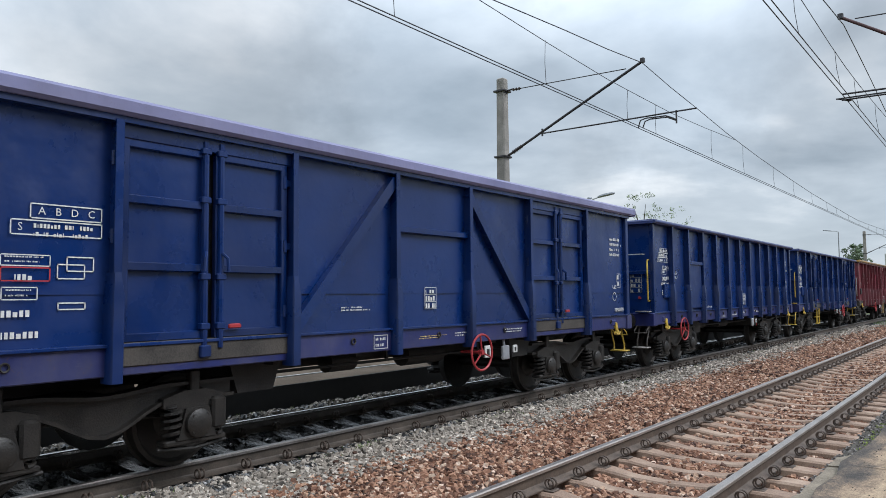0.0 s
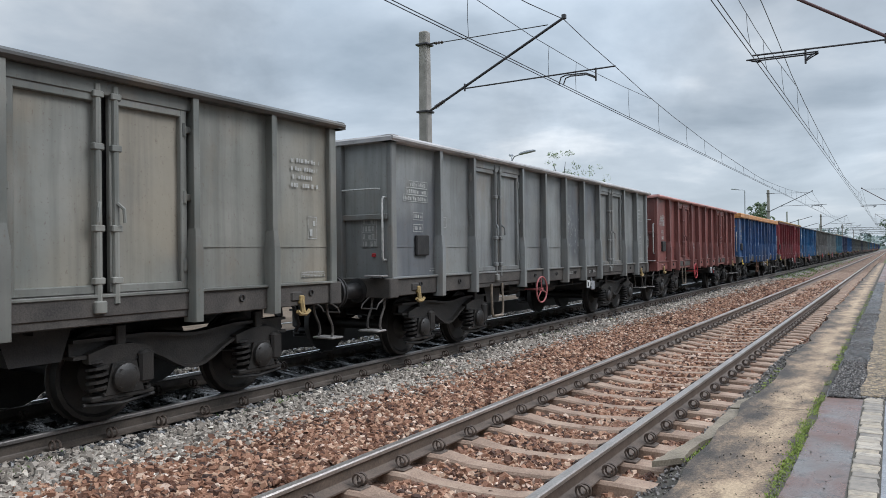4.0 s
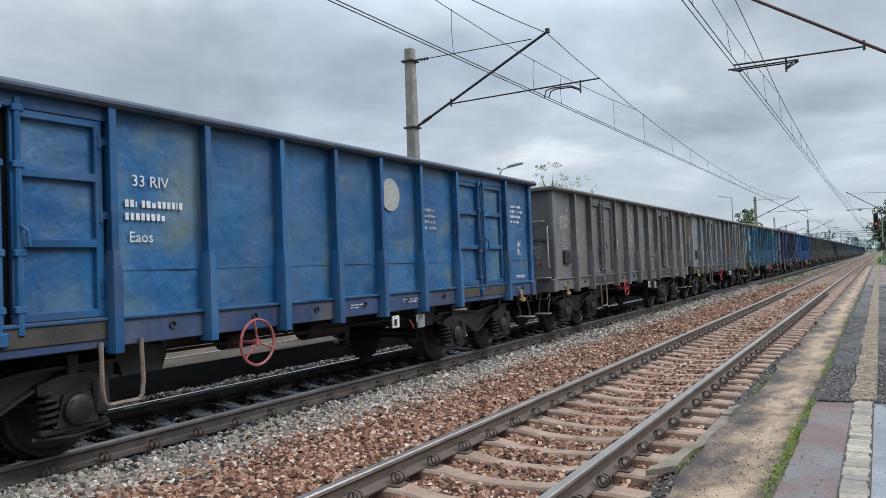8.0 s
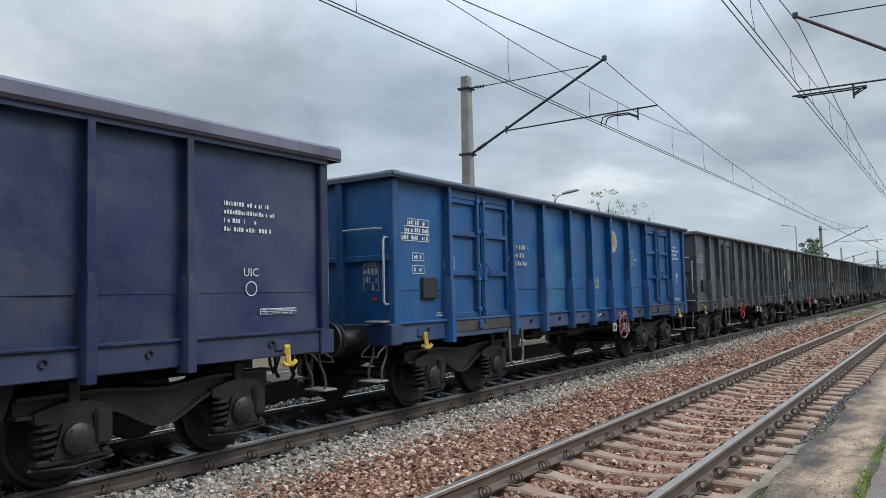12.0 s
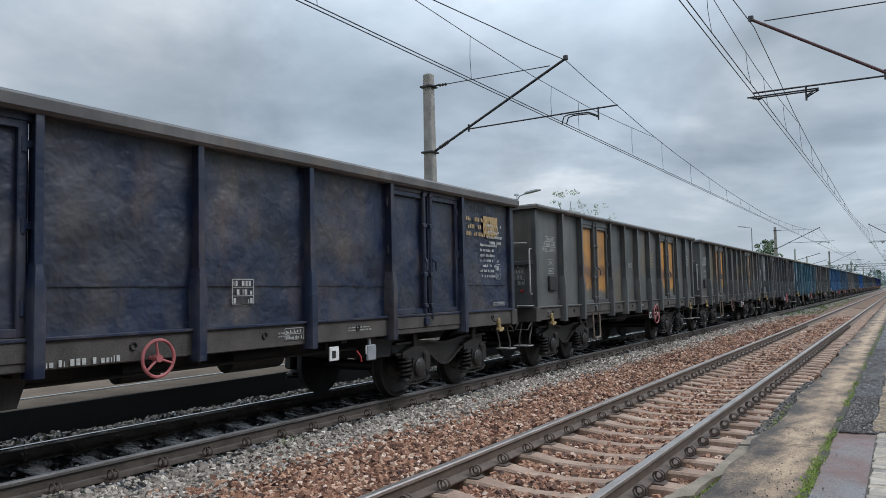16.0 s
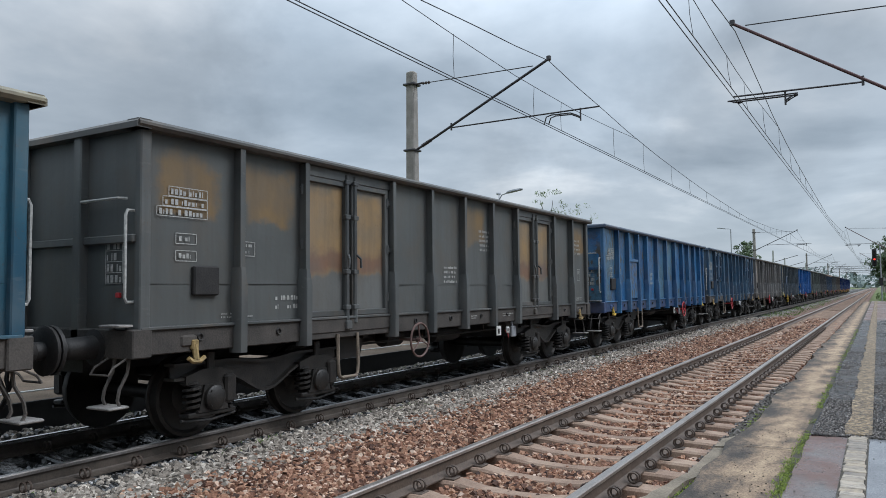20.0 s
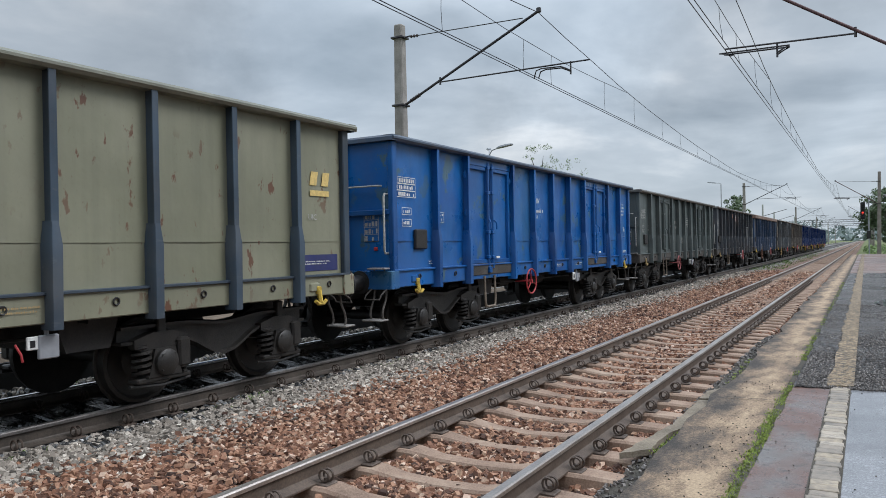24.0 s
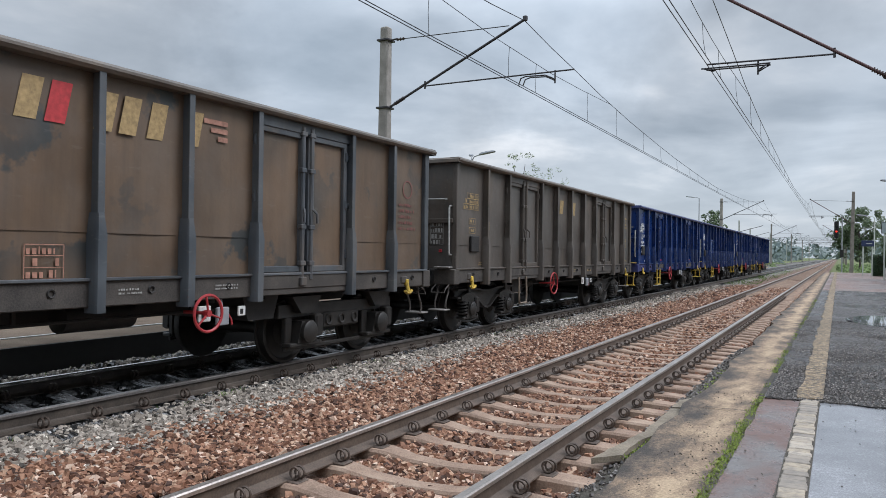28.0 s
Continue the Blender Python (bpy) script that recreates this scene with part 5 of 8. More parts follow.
        if kind == "bigM":
            bar(w / 2 - t, w / 2, -h / 2, h / 2)
            g.quad((0, -w / 2 + t, h / 2), (0, -w / 2 + t, h * 0.12), (0, 0, -h * 0.22), (0, 0, h * 0.12))
            g.quad((0, w / 2 - t, h / 2), (0, 0, h * 0.12), (0, 0, -h * 0.22), (0, w / 2 - t, h * 0.12))
        elif kind == "bigR":
            bar(-w / 2 + t * 1.1, w / 2 - t * 0.4, h / 2 - t, h / 2)
            bar(w / 2 - t * 1.2, w / 2 - t * 0.1, h * 0.08, h / 2 - t * 0.4)
            bar(-w / 2 + t * 1.1, w / 2 - t * 0.4, -t * 0.4, t * 0.6)
            g.quad((0, -t * 0.3, -t * 0.4), (0, w / 2 - t, -h / 2), (0, w / 2 + t * 0.2, -h / 2), (0, t * 0.9, -t * 0.4))
        else:
            g.quad((0, -w / 2 + t, -t * 0.5), (0, -w / 2 + t, t * 0.6), (0, w / 2 - t * 1.1, h / 2), (0, w / 2, h / 2))
            g.quad((0, -t * 0.6, t * 0.1), (0, w / 2 - t, -h / 2), (0, w / 2 + t * 0.2, -h / 2), (0, t * 0.4, t * 0.8))
    elif kind == "glyph":
        # a plain slanted block standing for one big letter
        s = 0.10 * h
        g.quad((0, -w / 2 - s, -h / 2), (0, w / 2 - s, -h / 2), (0, w / 2 + s, h / 2), (0, -w / 2 + s, h / 2))
    return g


def wagon(spec):
    """An open freight wagon; its leading end points to -y."""
    k, body, rim, name_color = spec["k"], spec["body"], spec["rim"], spec["words"]
    r = random.Random(100 + k)
    top, low = spec.get("top", TOP), spec.get("rim_low", 3.055)
    door_mat, sill = spec.get("door", body), spec.get("sill", SILL)
    w = thing("open_wagon", spec["label"], "freight wagon", group="wagons of the freight train")
    layout = spec["layout"]
    L, over = spec.get("long", LONG), spec.get("over", 0.10)
    widths = spec.get("bays") or BAYS.get(layout) or [UNIT[c] for c in layout]
    scale = L / sum(widths)
    bars = FRAMES.get(spec.get("frame", body).name, body)
    post = post_geo().mesh("post", bars)
    y = -L / 2
    bays = []
    for c, wide in zip(layout, widths):
        bays.append((c, y, y + wide * scale))
        y += wide * scale
    part("floor", Geo().box(-WALL, WALL, -L / 2, L / 2, 1.10, 1.19), GRIME, w)
    dent = spec.get("dent", 0.02)
    panel_meshes = {}
    flips = (0, 180)
    for turn in flips:
        m = pose(0, 0, 0, 0, 0, turn)
        near = turn == 0
        part("sill", Geo().chamfer(WALL - 0.10, WALL + 0.04, -L / 2, L / 2, 0.95, 1.20, 0.01), sill, w, "dusty lower side beam", m)
        part("top_rim", Geo().extrude([(WALL - 0.06, low), (SIDE - 0.03, low), (SIDE, low + 0.03), (SIDE, top - 0.03), (SIDE - 0.03, top), (WALL - 0.03, top), (WALL - 0.06, top - 0.03)], "y", -L / 2 - over, L / 2 + over), rim, w, spec.get("rim_label", ""), m)
        if low > 3.06:
            part("top_chord", Geo().box(WALL - 0.06, WALL + 0.10, -L / 2, L / 2, 3.05, low + 0.005), bars, w, "", m)
        part("sill_lip", Geo().chamfer(WALL - 0.02, WALL + 0.07, -L / 2, L / 2, 1.185, 1.215, 0.006), bars, w, "", m)
        for i, (c, a, b) in enumerate(bays):
            mid, width = (a + b) / 2, b - a
            if i:
                part("post", post, None, w, "", m @ Matrix.Translation((0, a, 0)))
            if c == "D":
                part("door_backing", Geo().box(WALL - 0.075, WALL - 0.055, a, b, 1.15, 3.04), GRIME, w, "", m)
                part("door_header", Geo().chamfer(WALL - 0.03, WALL + 0.05, a, b, 2.93, 3.06, 0.008), bars, w, "", m)
                part("door_threshold", Geo().chamfer(WALL - 0.02, WALL + 0.055, a, b, 1.02, 1.22, 0.01), SILL, w, "dark steel door threshold", m)
                lw = width / 2 - 0.09
                for s in (-1, 1):
                    key = ("leaf", round(lw, 2), s)
                    if key not in panel_meshes:
                        panel_meshes[key] = leaf_mesh(lw, spec.get("bars", False), k + s * 0.3, door_mat, bars)
                    leaf = part("door_leaf", panel_meshes[key], None, w, spec.get("door_label", ""), m @ Matrix.Translation((0, mid + s * (lw / 2 + 0.035), 0)))
                    if near:
                        for z in (1.45, 2.1, 2.75):
                            part("hinge", HINGE_ME(bars), None, leaf, "", pose(WALL + 0.02, s * (lw / 2 + 0.02), z, 0, 0, 0))
                if near:
                    part("lock_rod", LOCK_ME(bars), None, w, "", m @ Matrix.Translation((WALL + 0.045, mid, 0)))
                if near and spec.get("latch"):
                    part("latch_handle", Geo().chamfer(WALL + 0.06, WALL + 0.09, mid + 0.16, mid + 0.30, 1.30, 1.345, 0.01), spec["latch"], w, "painted tip of the door latch")
            else:
                key = ("panel", round(width, 2), i % 4)
                if key not in panel_meshes:
                    panel_meshes[key] = panel_geo(width, dent, k * 1.3 + i * 0.7).mesh("side_panel", body)
                part("side_panel", panel_meshes[key], None, w, "", m @ Matrix.Translation((0, mid, 0)))
                if c == "S" and near:
                    d = part("hatch", Geo().chamfer(WALL - 0.01, WALL + 0.07, a + 0.07, b - 0.07, 1.26, 2.30, 0.012), spec.get("hatch", body), w, "small low side door")
                    part("hatch_bar", Geo().chamfer(WALL + 0.06, WALL + 0.10, a + 0.03, b - 0.03, 2.26, 2.34, 0.01), bars, d)
                if c in "/\\":
                    p, q = ((a, 1.22), (b, 2.98)) if c == "/" else ((b, 1.22), (a, 2.98))
                    d = Vector((0, q[0] - p[0], q[1] - p[1])).normalized()
                    o = Vector((0, -d.z, d.y)) * 0.06
                    pts = [Vector((0, *p)) - o, Vector((0, *p)) + o, Vector((0, *q)) + o, Vector((0, *q)) - o]
                    rings = [[(WALL + dx, v.y, v.z) for v in pts] for dx in (0.0, 0.085)]
                    part("brace", Geo().loft(rings), bars, w, "diagonal side brace", m)
                if c == "C":
                    part("cross_bar", Geo().chamfer(WALL, WALL + 0.06, a, b, 2.36, 2.44, 0.01), bars, w, "", m)
            if near and c != "D":
                part("lashing_ring", RING_ME, None, w, "", (WALL + 0.05, mid + 0.1, 1.09))
    for turn in flips:
        m = pose(0, 0, 0, 0, 0, turn)
        e = -L / 2
        g = Geo()
        g.box(-WALL, WALL, e, e + 0.05, 1.15, max(3.07, low + 0.005))
        part("end_wall", g, body, w, "", m)
        for x in (-0.5, 0.5):
            part("end_post", Geo().chamfer(x - 0.06, x + 0.06, e - 0.09, e + 0.01, 1.0, 3.065, 0.012), bars, w, "", m)
        for s in (-1, 1):
            part("corner_post", Geo().chamfer(s * (WALL + 0.02) - 0.045, s * (WALL + 0.02) + 0.045, e - 0.02, e + 0.10, 0.97, 3.065, 0.012), bars, w, "", m)
        part("end_bar", Geo().chamfer(-WALL, WALL, e - 0.05, e + 0.01, 2.0, 2.08, 0.01), bars, w, "", m)
        part("end_rim", Geo().extrude([(e - over - 0.02, low), (e + 0.04, low), (e + 0.04, top), (e - over + 0.01, top), (e - over - 0.02, top - 0.03)], "x", -SIDE + 0.02, SIDE - 0.02), rim, w, spec.get("rim_label", ""), m)
        part("head_beam", Geo().chamfer(-1.38, 1.38, e - 0.09, e + 0.12, 0.93, 1.20, 0.012), sill, w, "", m)
        for s in (-0.82, 0.82):
            part("buffer", BUFFER_ME, None, w, "greasy black buffer", m @ Matrix.Translation((s, e - 0.08, 1.03)) @ pose(0, 0, 0, 0, 0, 180))
        part("coupling", COUPLING_ME, None, w, "", m @ pose(0, e - 0.08, 0, 0, 0, 180))
        st = part("corner_step", CSTEP_ME[spec.get("steps", "dirty")], None, w, "", m @ Matrix.Translation((-2.22 if turn else 0, e - 0.02, 0)))
        for tread in TREAD_ME[spec.get("steps", "dirty")]:
            part("tread", tread, None, st, "worn pale step plate")
        for s in (1, -1):
            part("grab_rail", BAR_ME[spec.get("bar", "white")], None, w, "bent steel grab rail", m @ Matrix.Translation((s * 1.27, e, 0.0)))
        part("end_rail", Geo().tube([(0.55, e - 0.02, 2.42), (0.58, e - 0.09, 2.42), (1.15, e - 0.09, 2.42), (1.18, e - 0.02, 2.42)], 0.014, 6), FADED, w, "", m)
    # things seen on the near side and under the floor
    for gear, word, said in GEAR_ME:
        part(word, gear, None, w, said)
    for y in (-L / 2 + 3.5, L / 2 - 3.5):
        part("bolster", TROUGH_ME, None, w, "", (0, y, 0))
    style = spec.get("bogie", 0)
    for y in (-L / 2 + 1.90, L / 2 - 1.90):
        bogie(w, y, style)
    hy = spec.get("wheel_at", -1.35)
    part("handwheel", wheel_mesh(spec.get("wheel", "pink"), WHEEL_SIZE.get(k, 0.24)), None, w, "round brake handwheel", pose(1.47, hy, WHEEL_HEIGHT.get(k, 0.82), 10, 0, 0))
    for y in (-L / 2 + 0.62, L / 2 - 0.62):
        part("rope_hook", HOOK_ME[spec.get("hook", "dirty")], None, w, "yellow rope hook", (WALL + 0.03, y, 0.97))
        part("hook_bracket", Geo().chamfer(WALL - 0.02, WALL + 0.06, y - 0.16, y + 0.04, 1.0, 1.12, 0.02), sill, w)
    if spec.get("ladder", "dirty"):
        part("step", STEP_ME[spec.get("ladder", "dirty")], None, w, "hanging ladder step", (0, spec.get("ladder_at", -3.0), 0))
    part("brake_lever_plate", LEVER_ME, None, w, "pale brake lever plate", (0, 1.55 + r.uniform(-0.3, 0.5), 0))
    part("card_holder", Geo().chamfer(WALL - 0.01, WALL + 0.05, -L / 2 + 0.62, -L / 2 + 0.95, 1.50, 1.80, 0.015), GRIME if spec.get("dark_box", True) else body, w, "small label card holder")
    part("end_notice", marks("grid", 0.26, 0.42, k).mesh("end_notice", FADED), None, w, "stencilled end table", pose(0.98, -L / 2 - 0.008, 1.83, 0, 0, -90))
    if k in (4, 8, 13, 33):
        part("warning_sticker", Geo().quad((1.06, -L / 2 - 0.005, 2.52), (1.22, -L / 2 - 0.005, 2.52), (1.14, -L / 2 - 0.005, 2.66)), HOOKYELLOW, w, "yellow triangular warning sticker")
    part("end_lamp_bracket", Geo().chamfer(1.03, 1.085, -L / 2 - 0.03, -L / 2 + 0.01, 1.49, 1.54, 0.006), REDMARK, w, "small red bracket")
    for n, (dy, size) in enumerate(((r.uniform(1.2, 1.6), 0.17), (r.uniform(1.75, 2.0), 0.11))):
        part("brake_plate", Geo().chamfer(1.30, 1.325, dy - size / 2, dy + size / 2, 0.80 - size / 2, 0.80 + size / 2, 0.006), WHITE, w, "white changeover plate with a black sign")
        part("plate_sign", Geo().box(1.325, 1.329, dy - size * 0.28, dy + size * 0.1, 0.80 - size * 0.3, 0.80 + size * 0.22), BLACK, w)
    part("release_handle", Geo().tube([(1.28, 1.75, 0.80), (1.33, 1.77, 0.72), (1.33, 1.78, 0.66)], 0.010, 6), WHEELRED, w, "red release handle")
    for n, (kind, dy, z, ww, hh, color) in enumerate(spec["marks"]):
        dy += SHIFT.get(k, 0.0)
        mat = color if color else name_color
        x = WALL + (0.007 if z > 1.22 else 0.046) + 0.003 * (n % 4)
        if kind.startswith("text:"):
            v, f = lettering(kind[5:], hh)
            g = Geo()
            g.v, g.f = list(v), list(f)
        else:
            g = marks(kind, ww, hh, k * 31 + int(dy * 10))
        part("marking", g, mat, w, "stencilled marking", (x, L / 2 - dy, z), smooth=0)
    return w


CACHE = {}


def HINGE_ME(material):
    key = ("hinge", material.name)
    if key not in CACHE:
        CACHE[key] = hinge_geo().mesh("hinge", material)
    return CACHE[key]


def LOCK_ME(material):
    key = ("lock", material.name)
    if key not in CACHE:
        CACHE[key] = lock_geo().mesh("lock_rod", material)
    return CACHE[key]


RING_ME = Geo().ring((0, 0, 0), 0.032, 0.009, "x", 10, 5).mesh("lashing_ring", GRIME)

# paints
NAVY = paint("navy_blue_paint", srgb(3, 30, 76), srgb(4, 33, 80), None, 0.3, 0.05, 0.30)
NAVYRIM = paint("dusty_navy_rim", srgb(30, 40, 84), srgb(38, 50, 90), None, 0.3, 0.15)
TANRIM = paint("worn_tan_yellow_rim", srgb(126, 99, 62), srgb(132, 108, 74), srgb(92, 78, 60), 0.35, 0.35)
CREAMRIM = paint("worn_cream_rim", srgb(120, 112, 90), srgb(128, 122, 102), srgb(90, 84, 72), 0.4, 0.4)
LAVRIM = paint("lavender_grey_rim", srgb(100, 100, 132), srgb(108, 107, 136), None, 0.3, 0.15)
MAROON = paint("maroon_red_paint", srgb(98, 36, 45), srgb(103, 41, 50), None, 0.22, 0.28)
REDPATCH = paint("fresh_red_paint", srgb(104, 16, 40), srgb(108, 20, 42), None, 0.2, 0.2)
YRIM = paint("ochre_yellow_rim", srgb(140, 104, 48), srgb(148, 114, 58), srgb(92, 70, 46), 0.3, 0.35)
GREYGREEN = paint("weathered_grey_paint", srgb(98, 100, 95), srgb(112, 111, 105), srgb(126, 118, 104), 0.35, 0.42)
DULLRIM = paint("dull_grey_rim", srgb(64, 63, 61), srgb(74, 72, 69), None, 0.3, 0.4)
TWOTONE = paint("pale_grey_paint", srgb(122, 123, 120), srgb(100, 102, 102), srgb(72, 75, 80), 0.5, 0.5)
PALERIM = paint("pale_rim", srgb(136, 133, 132), srgb(150, 146, 144), None, 0.3, 0.3)
ASHGREY = paint("ash_grey_paint", srgb(86, 86, 87), srgb(97, 96, 95), srgb(101, 94, 86), 0.25, 0.34)
OXIDE = paint("faded_oxide_red_paint", srgb(103, 59, 55), srgb(102, 62, 57), srgb(82, 44, 41), 0.4, 0.22)
OXRIM = paint("pale_oxide_rim", srgb(148, 100, 94), srgb(162, 114, 106), None, 0.3, 0.25)
MIDBLUE = paint("mid_blue_paint", srgb(26, 60, 106), srgb(42, 74, 110), srgb(68, 80, 92), 0.3, 0.38)
ORANGERIM = paint("orange_ochre_rim", srgb(156, 106, 58), srgb(162, 112, 66), srgb(112, 74, 48), 0.3, 0.15)
CRIMSON = paint("crimson_red_paint", srgb(100, 24, 34), srgb(108, 32, 40), srgb(76, 24, 30), 0.3, 0.35)
SKYBLUE = paint("patchy_sky_blue_paint", srgb(14, 68, 112), srgb(30, 82, 120), srgb(84, 108, 116), 0.2, 0.3, 0.42, (srgb(84, 104, 104), 1.7, 0.52, (0.7, 1.2), 0.16), 0.5)
BLUERIM = paint("dark_blue_rim", srgb(40, 54, 74), srgb(52, 66, 82), None, 0.3, 0.35)
WARMGREY = paint("warm_grey_paint", srgb(92, 97, 100), srgb(110, 113, 113), srgb(116, 94, 68), 0.4, 0.36)
TEAL = paint("worn_teal_paint", srgb(34, 82, 108), srgb(52, 94, 112), srgb(88, 106, 102), 0.3, 0.32)
TEALDARK = paint("deep_teal_paint", srgb(32, 76, 98), srgb(46, 84, 98), srgb(70, 90, 90), 0.3, 0.4)
PURPLE = paint("faded_purple_navy_paint", srgb(25, 34, 66), srgb(31, 40, 71), srgb(50, 55, 78), 0.3, 0.28)
PURPRIM = paint("grey_purple_rim", srgb(86, 85, 100), srgb(98, 96, 110), None, 0.3, 0.3)
CLEARBLUE = paint("clear_blue_paint", srgb(10, 62, 110), srgb(18, 72, 116), srgb(50, 92, 120), 0.25, 0.25)
DARKGREY = paint("dark_grey_paint", srgb(58, 64, 70), srgb(72, 76, 80), srgb(84, 82, 78), 0.3, 0.42)
MILDGREY = paint("plain_mid_grey_paint", srgb(65, 68, 69), srgb(76, 78, 77), srgb(92, 82, 66), 0.3, 0.36)
RUSTGREY = primer_door("grey_paint_with_orange_patches", srgb(70, 72, 71), srgb(112, 88, 52), srgb(84, 80, 70), 2.25, 3.0, (2.05, 2.3), 0.34, 0.85, 0.4)
ORANGEDOOR = primer_door("orange_primer_door", srgb(84, 84, 80), srgb(164, 116, 58), srgb(110, 72, 46))
MIXDOOR = primer_door("grey_door_with_primer", srgb(84, 85, 83), srgb(142, 112, 68), srgb(112, 72, 46), 1.70, 2.95, (1.70, 2.10), 0.36, 0.75)
INKBLUE = paint("sooty_ink_blue_paint", srgb(17, 27, 50), srgb(22, 31, 50), None, 0.35, 0.35, 0.40, (srgb(40, 40, 43), 1.1, 0.44, (1, 1), 0.2), 0.5)
SOOTRIM = paint("sooty_brown_rim", srgb(72, 69, 68), srgb(86, 82, 79), None, 0.3, 0.5)
SCRATCHBLUE = paint("scratched_blue_paint", srgb(24, 74, 118), srgb(44, 90, 126), srgb(66, 96, 112), 0.4, 0.34, 0.42, (srgb(66, 58, 44), 6.5, 0.51, (1.7, 0.6), 0.05), 0.5)
SLATEBLUE = paint("slate_blue_paint", srgb(34, 66, 94), srgb(46, 76, 98), srgb(72, 80, 86), 0.3, 0.4)
KHAKI = paint("khaki_green_paint", srgb(106, 106, 88), srgb(114, 113, 96), srgb(98, 98, 84), 0.3, 0.15, 0.45, (srgb(84, 50, 34), 5.0, 0.61, (1.2, 0.55)))
KHAKIRIM = paint("dusty_khaki_rim", srgb(98, 98, 86), srgb(104, 104, 93), None, 0.3, 0.3)
KHAKIPOST = paint("dark_blue_grey_paint", srgb(46, 58, 70), srgb(52, 65, 78), None, 0.3, 0.3)
BRIGHTBLUE = paint("bright_blue_paint", srgb(4, 68, 128), srgb(8, 78, 136), srgb(60, 88, 96), 0.22, 0.15, 0.34, (srgb(60, 86, 96), 2.2, 0.58, (1, 1)))
GREENGREY = paint("dark_green_grey_paint", srgb(61, 69, 69), srgb(72, 79, 78), srgb(82, 87, 84), 0.25, 0.25)
COALGREY = paint("coal_grey_paint", srgb(42, 47, 54), srgb(51, 55, 61), srgb(66, 66, 68), 0.25, 0.35)
RUSTBLUE = paint("grimy_dark_blue_paint", srgb(38, 47, 58), srgb(44, 53, 64), srgb(30, 50, 74), 0.3, 0.35, 0.42, (srgb(66, 58, 54), 1.0, 0.55, (1, 1)))
RUSTRIM = paint("rusty_brown_rim", srgb(98, 74, 62), srgb(106, 82, 70), None, 0.3, 0.3)
EARTH = paint("earth_brown_paint", srgb(80, 64, 50), srgb(92, 74, 58), srgb(54, 62, 64), 0.25, 0.32, 0.45, (srgb(44, 50, 52), 1.2, 0.56, (1, 1)))
DULLEARTH = paint("grey_brown_paint", srgb(66, 60, 55), srgb(76, 69, 63), srgb(68, 68, 67), 0.3, 0.4)
BROWNRIM = paint("brown_rim", srgb(78, 71, 64), srgb(90, 83, 76), None, 0.3, 0.4)
BLUESILL = paint("blue_sill", srgb(30, 54, 94), srgb(46, 64, 90), None, 0.3, 0.5)
POSTBLUE = paint("worn_blue_post_paint", srgb(22, 48, 78), srgb(28, 54, 82), None, 0.3, 0.35)
NAVYSILL = paint("navy_sill", srgb(24, 32, 80), srgb(34, 40, 84), None, 0.3, 0.3)

STD, FLAT, DIAG, DIAG2, WIDE = "PPDPPPPDPP", "PPSPPPPPPPPP", "AD/C\\DA", "AD/C\\PPA", "ADBBBDA"
OUTER = "PDPPPPPPDP"


def usual(extra=(), head=True, tail=True, color=None, table=11.45):
    """Markings that most wagons carry: table and boxes by the leading end, address lines by the trailing end."""
    rows = list(extra)
    if head:
        rows += [("table", table, 2.42, 0.62, 0.30, color), ("boxes", table - 0.05, 1.98, 0.26, 0.34, color), ("stamp", 10.75, 2.0, 0.26, 0.16, color), ("lines", 10.85, 1.30, 0.5, 0.07, color)]
    if tail:
        rows += [("lines", 0.58, 2.50, 0.56, 0.38, color), ("stamp", 0.5, 1.85, 0.16, 0.26, color), ("grid", 0.5, 1.30, 0.40, 0.07, color)]
    rows += [("lines", 4.3, 1.09, 0.5, 0.07, color), ("lines", 5.6, 1.09, 0.3, 0.07, color)]
    return rows


def number_block(dy, z=2.0, color=None):
    """Two words in large type round bars that stand for the number."""
    return [("text:33 RIV", dy, z + 0.24, 0, 0.15, color), ("big", dy - 0.05, z, 0.66, 0.24, color), ("text:Eaos", dy + 0.12, z - 0.28, 0, 0.14, color)]


# wagons that stand a little forward or back of their first reckoning
WHEEL_SIZE = {8: 0.17, 11: 0.19, 13: 0.175, 19: 0.165, 33: 0.19}
WHEEL_HEIGHT = {19: 0.97}
SHIFT = {1: -0.15, 3: 0.08, 5: -0.14, 8: 0.10, 14: -0.05, 15: 0.05, 20: -0.06, 21: -0.14, 29: -0.04, 30: 0.12, 31: 0.20, 32: 0.13}


def spec(k, label, body, rim, layout=STD, words=None, **more):
    d = dict(k=k, label=label, body=body, rim=rim, layout=layout, words=words or FADED, marks=usual())
    d.update(more)
    return d


def emblem(dy):
    return [("disc", dy, 2.58, 0.46, 0, FADED), ("disc", dy, 2.62, 0.28, 0, OCHREMARK), ("wave", dy, 2.50, 0.36, 0.2, OCHREMARK)]


def worn_name(places, z, wide, tall):
    """A big painted name as plain slanted blocks."""
    return [("glyph", dy, z, wide, tall, mat) for dy, mat in places]


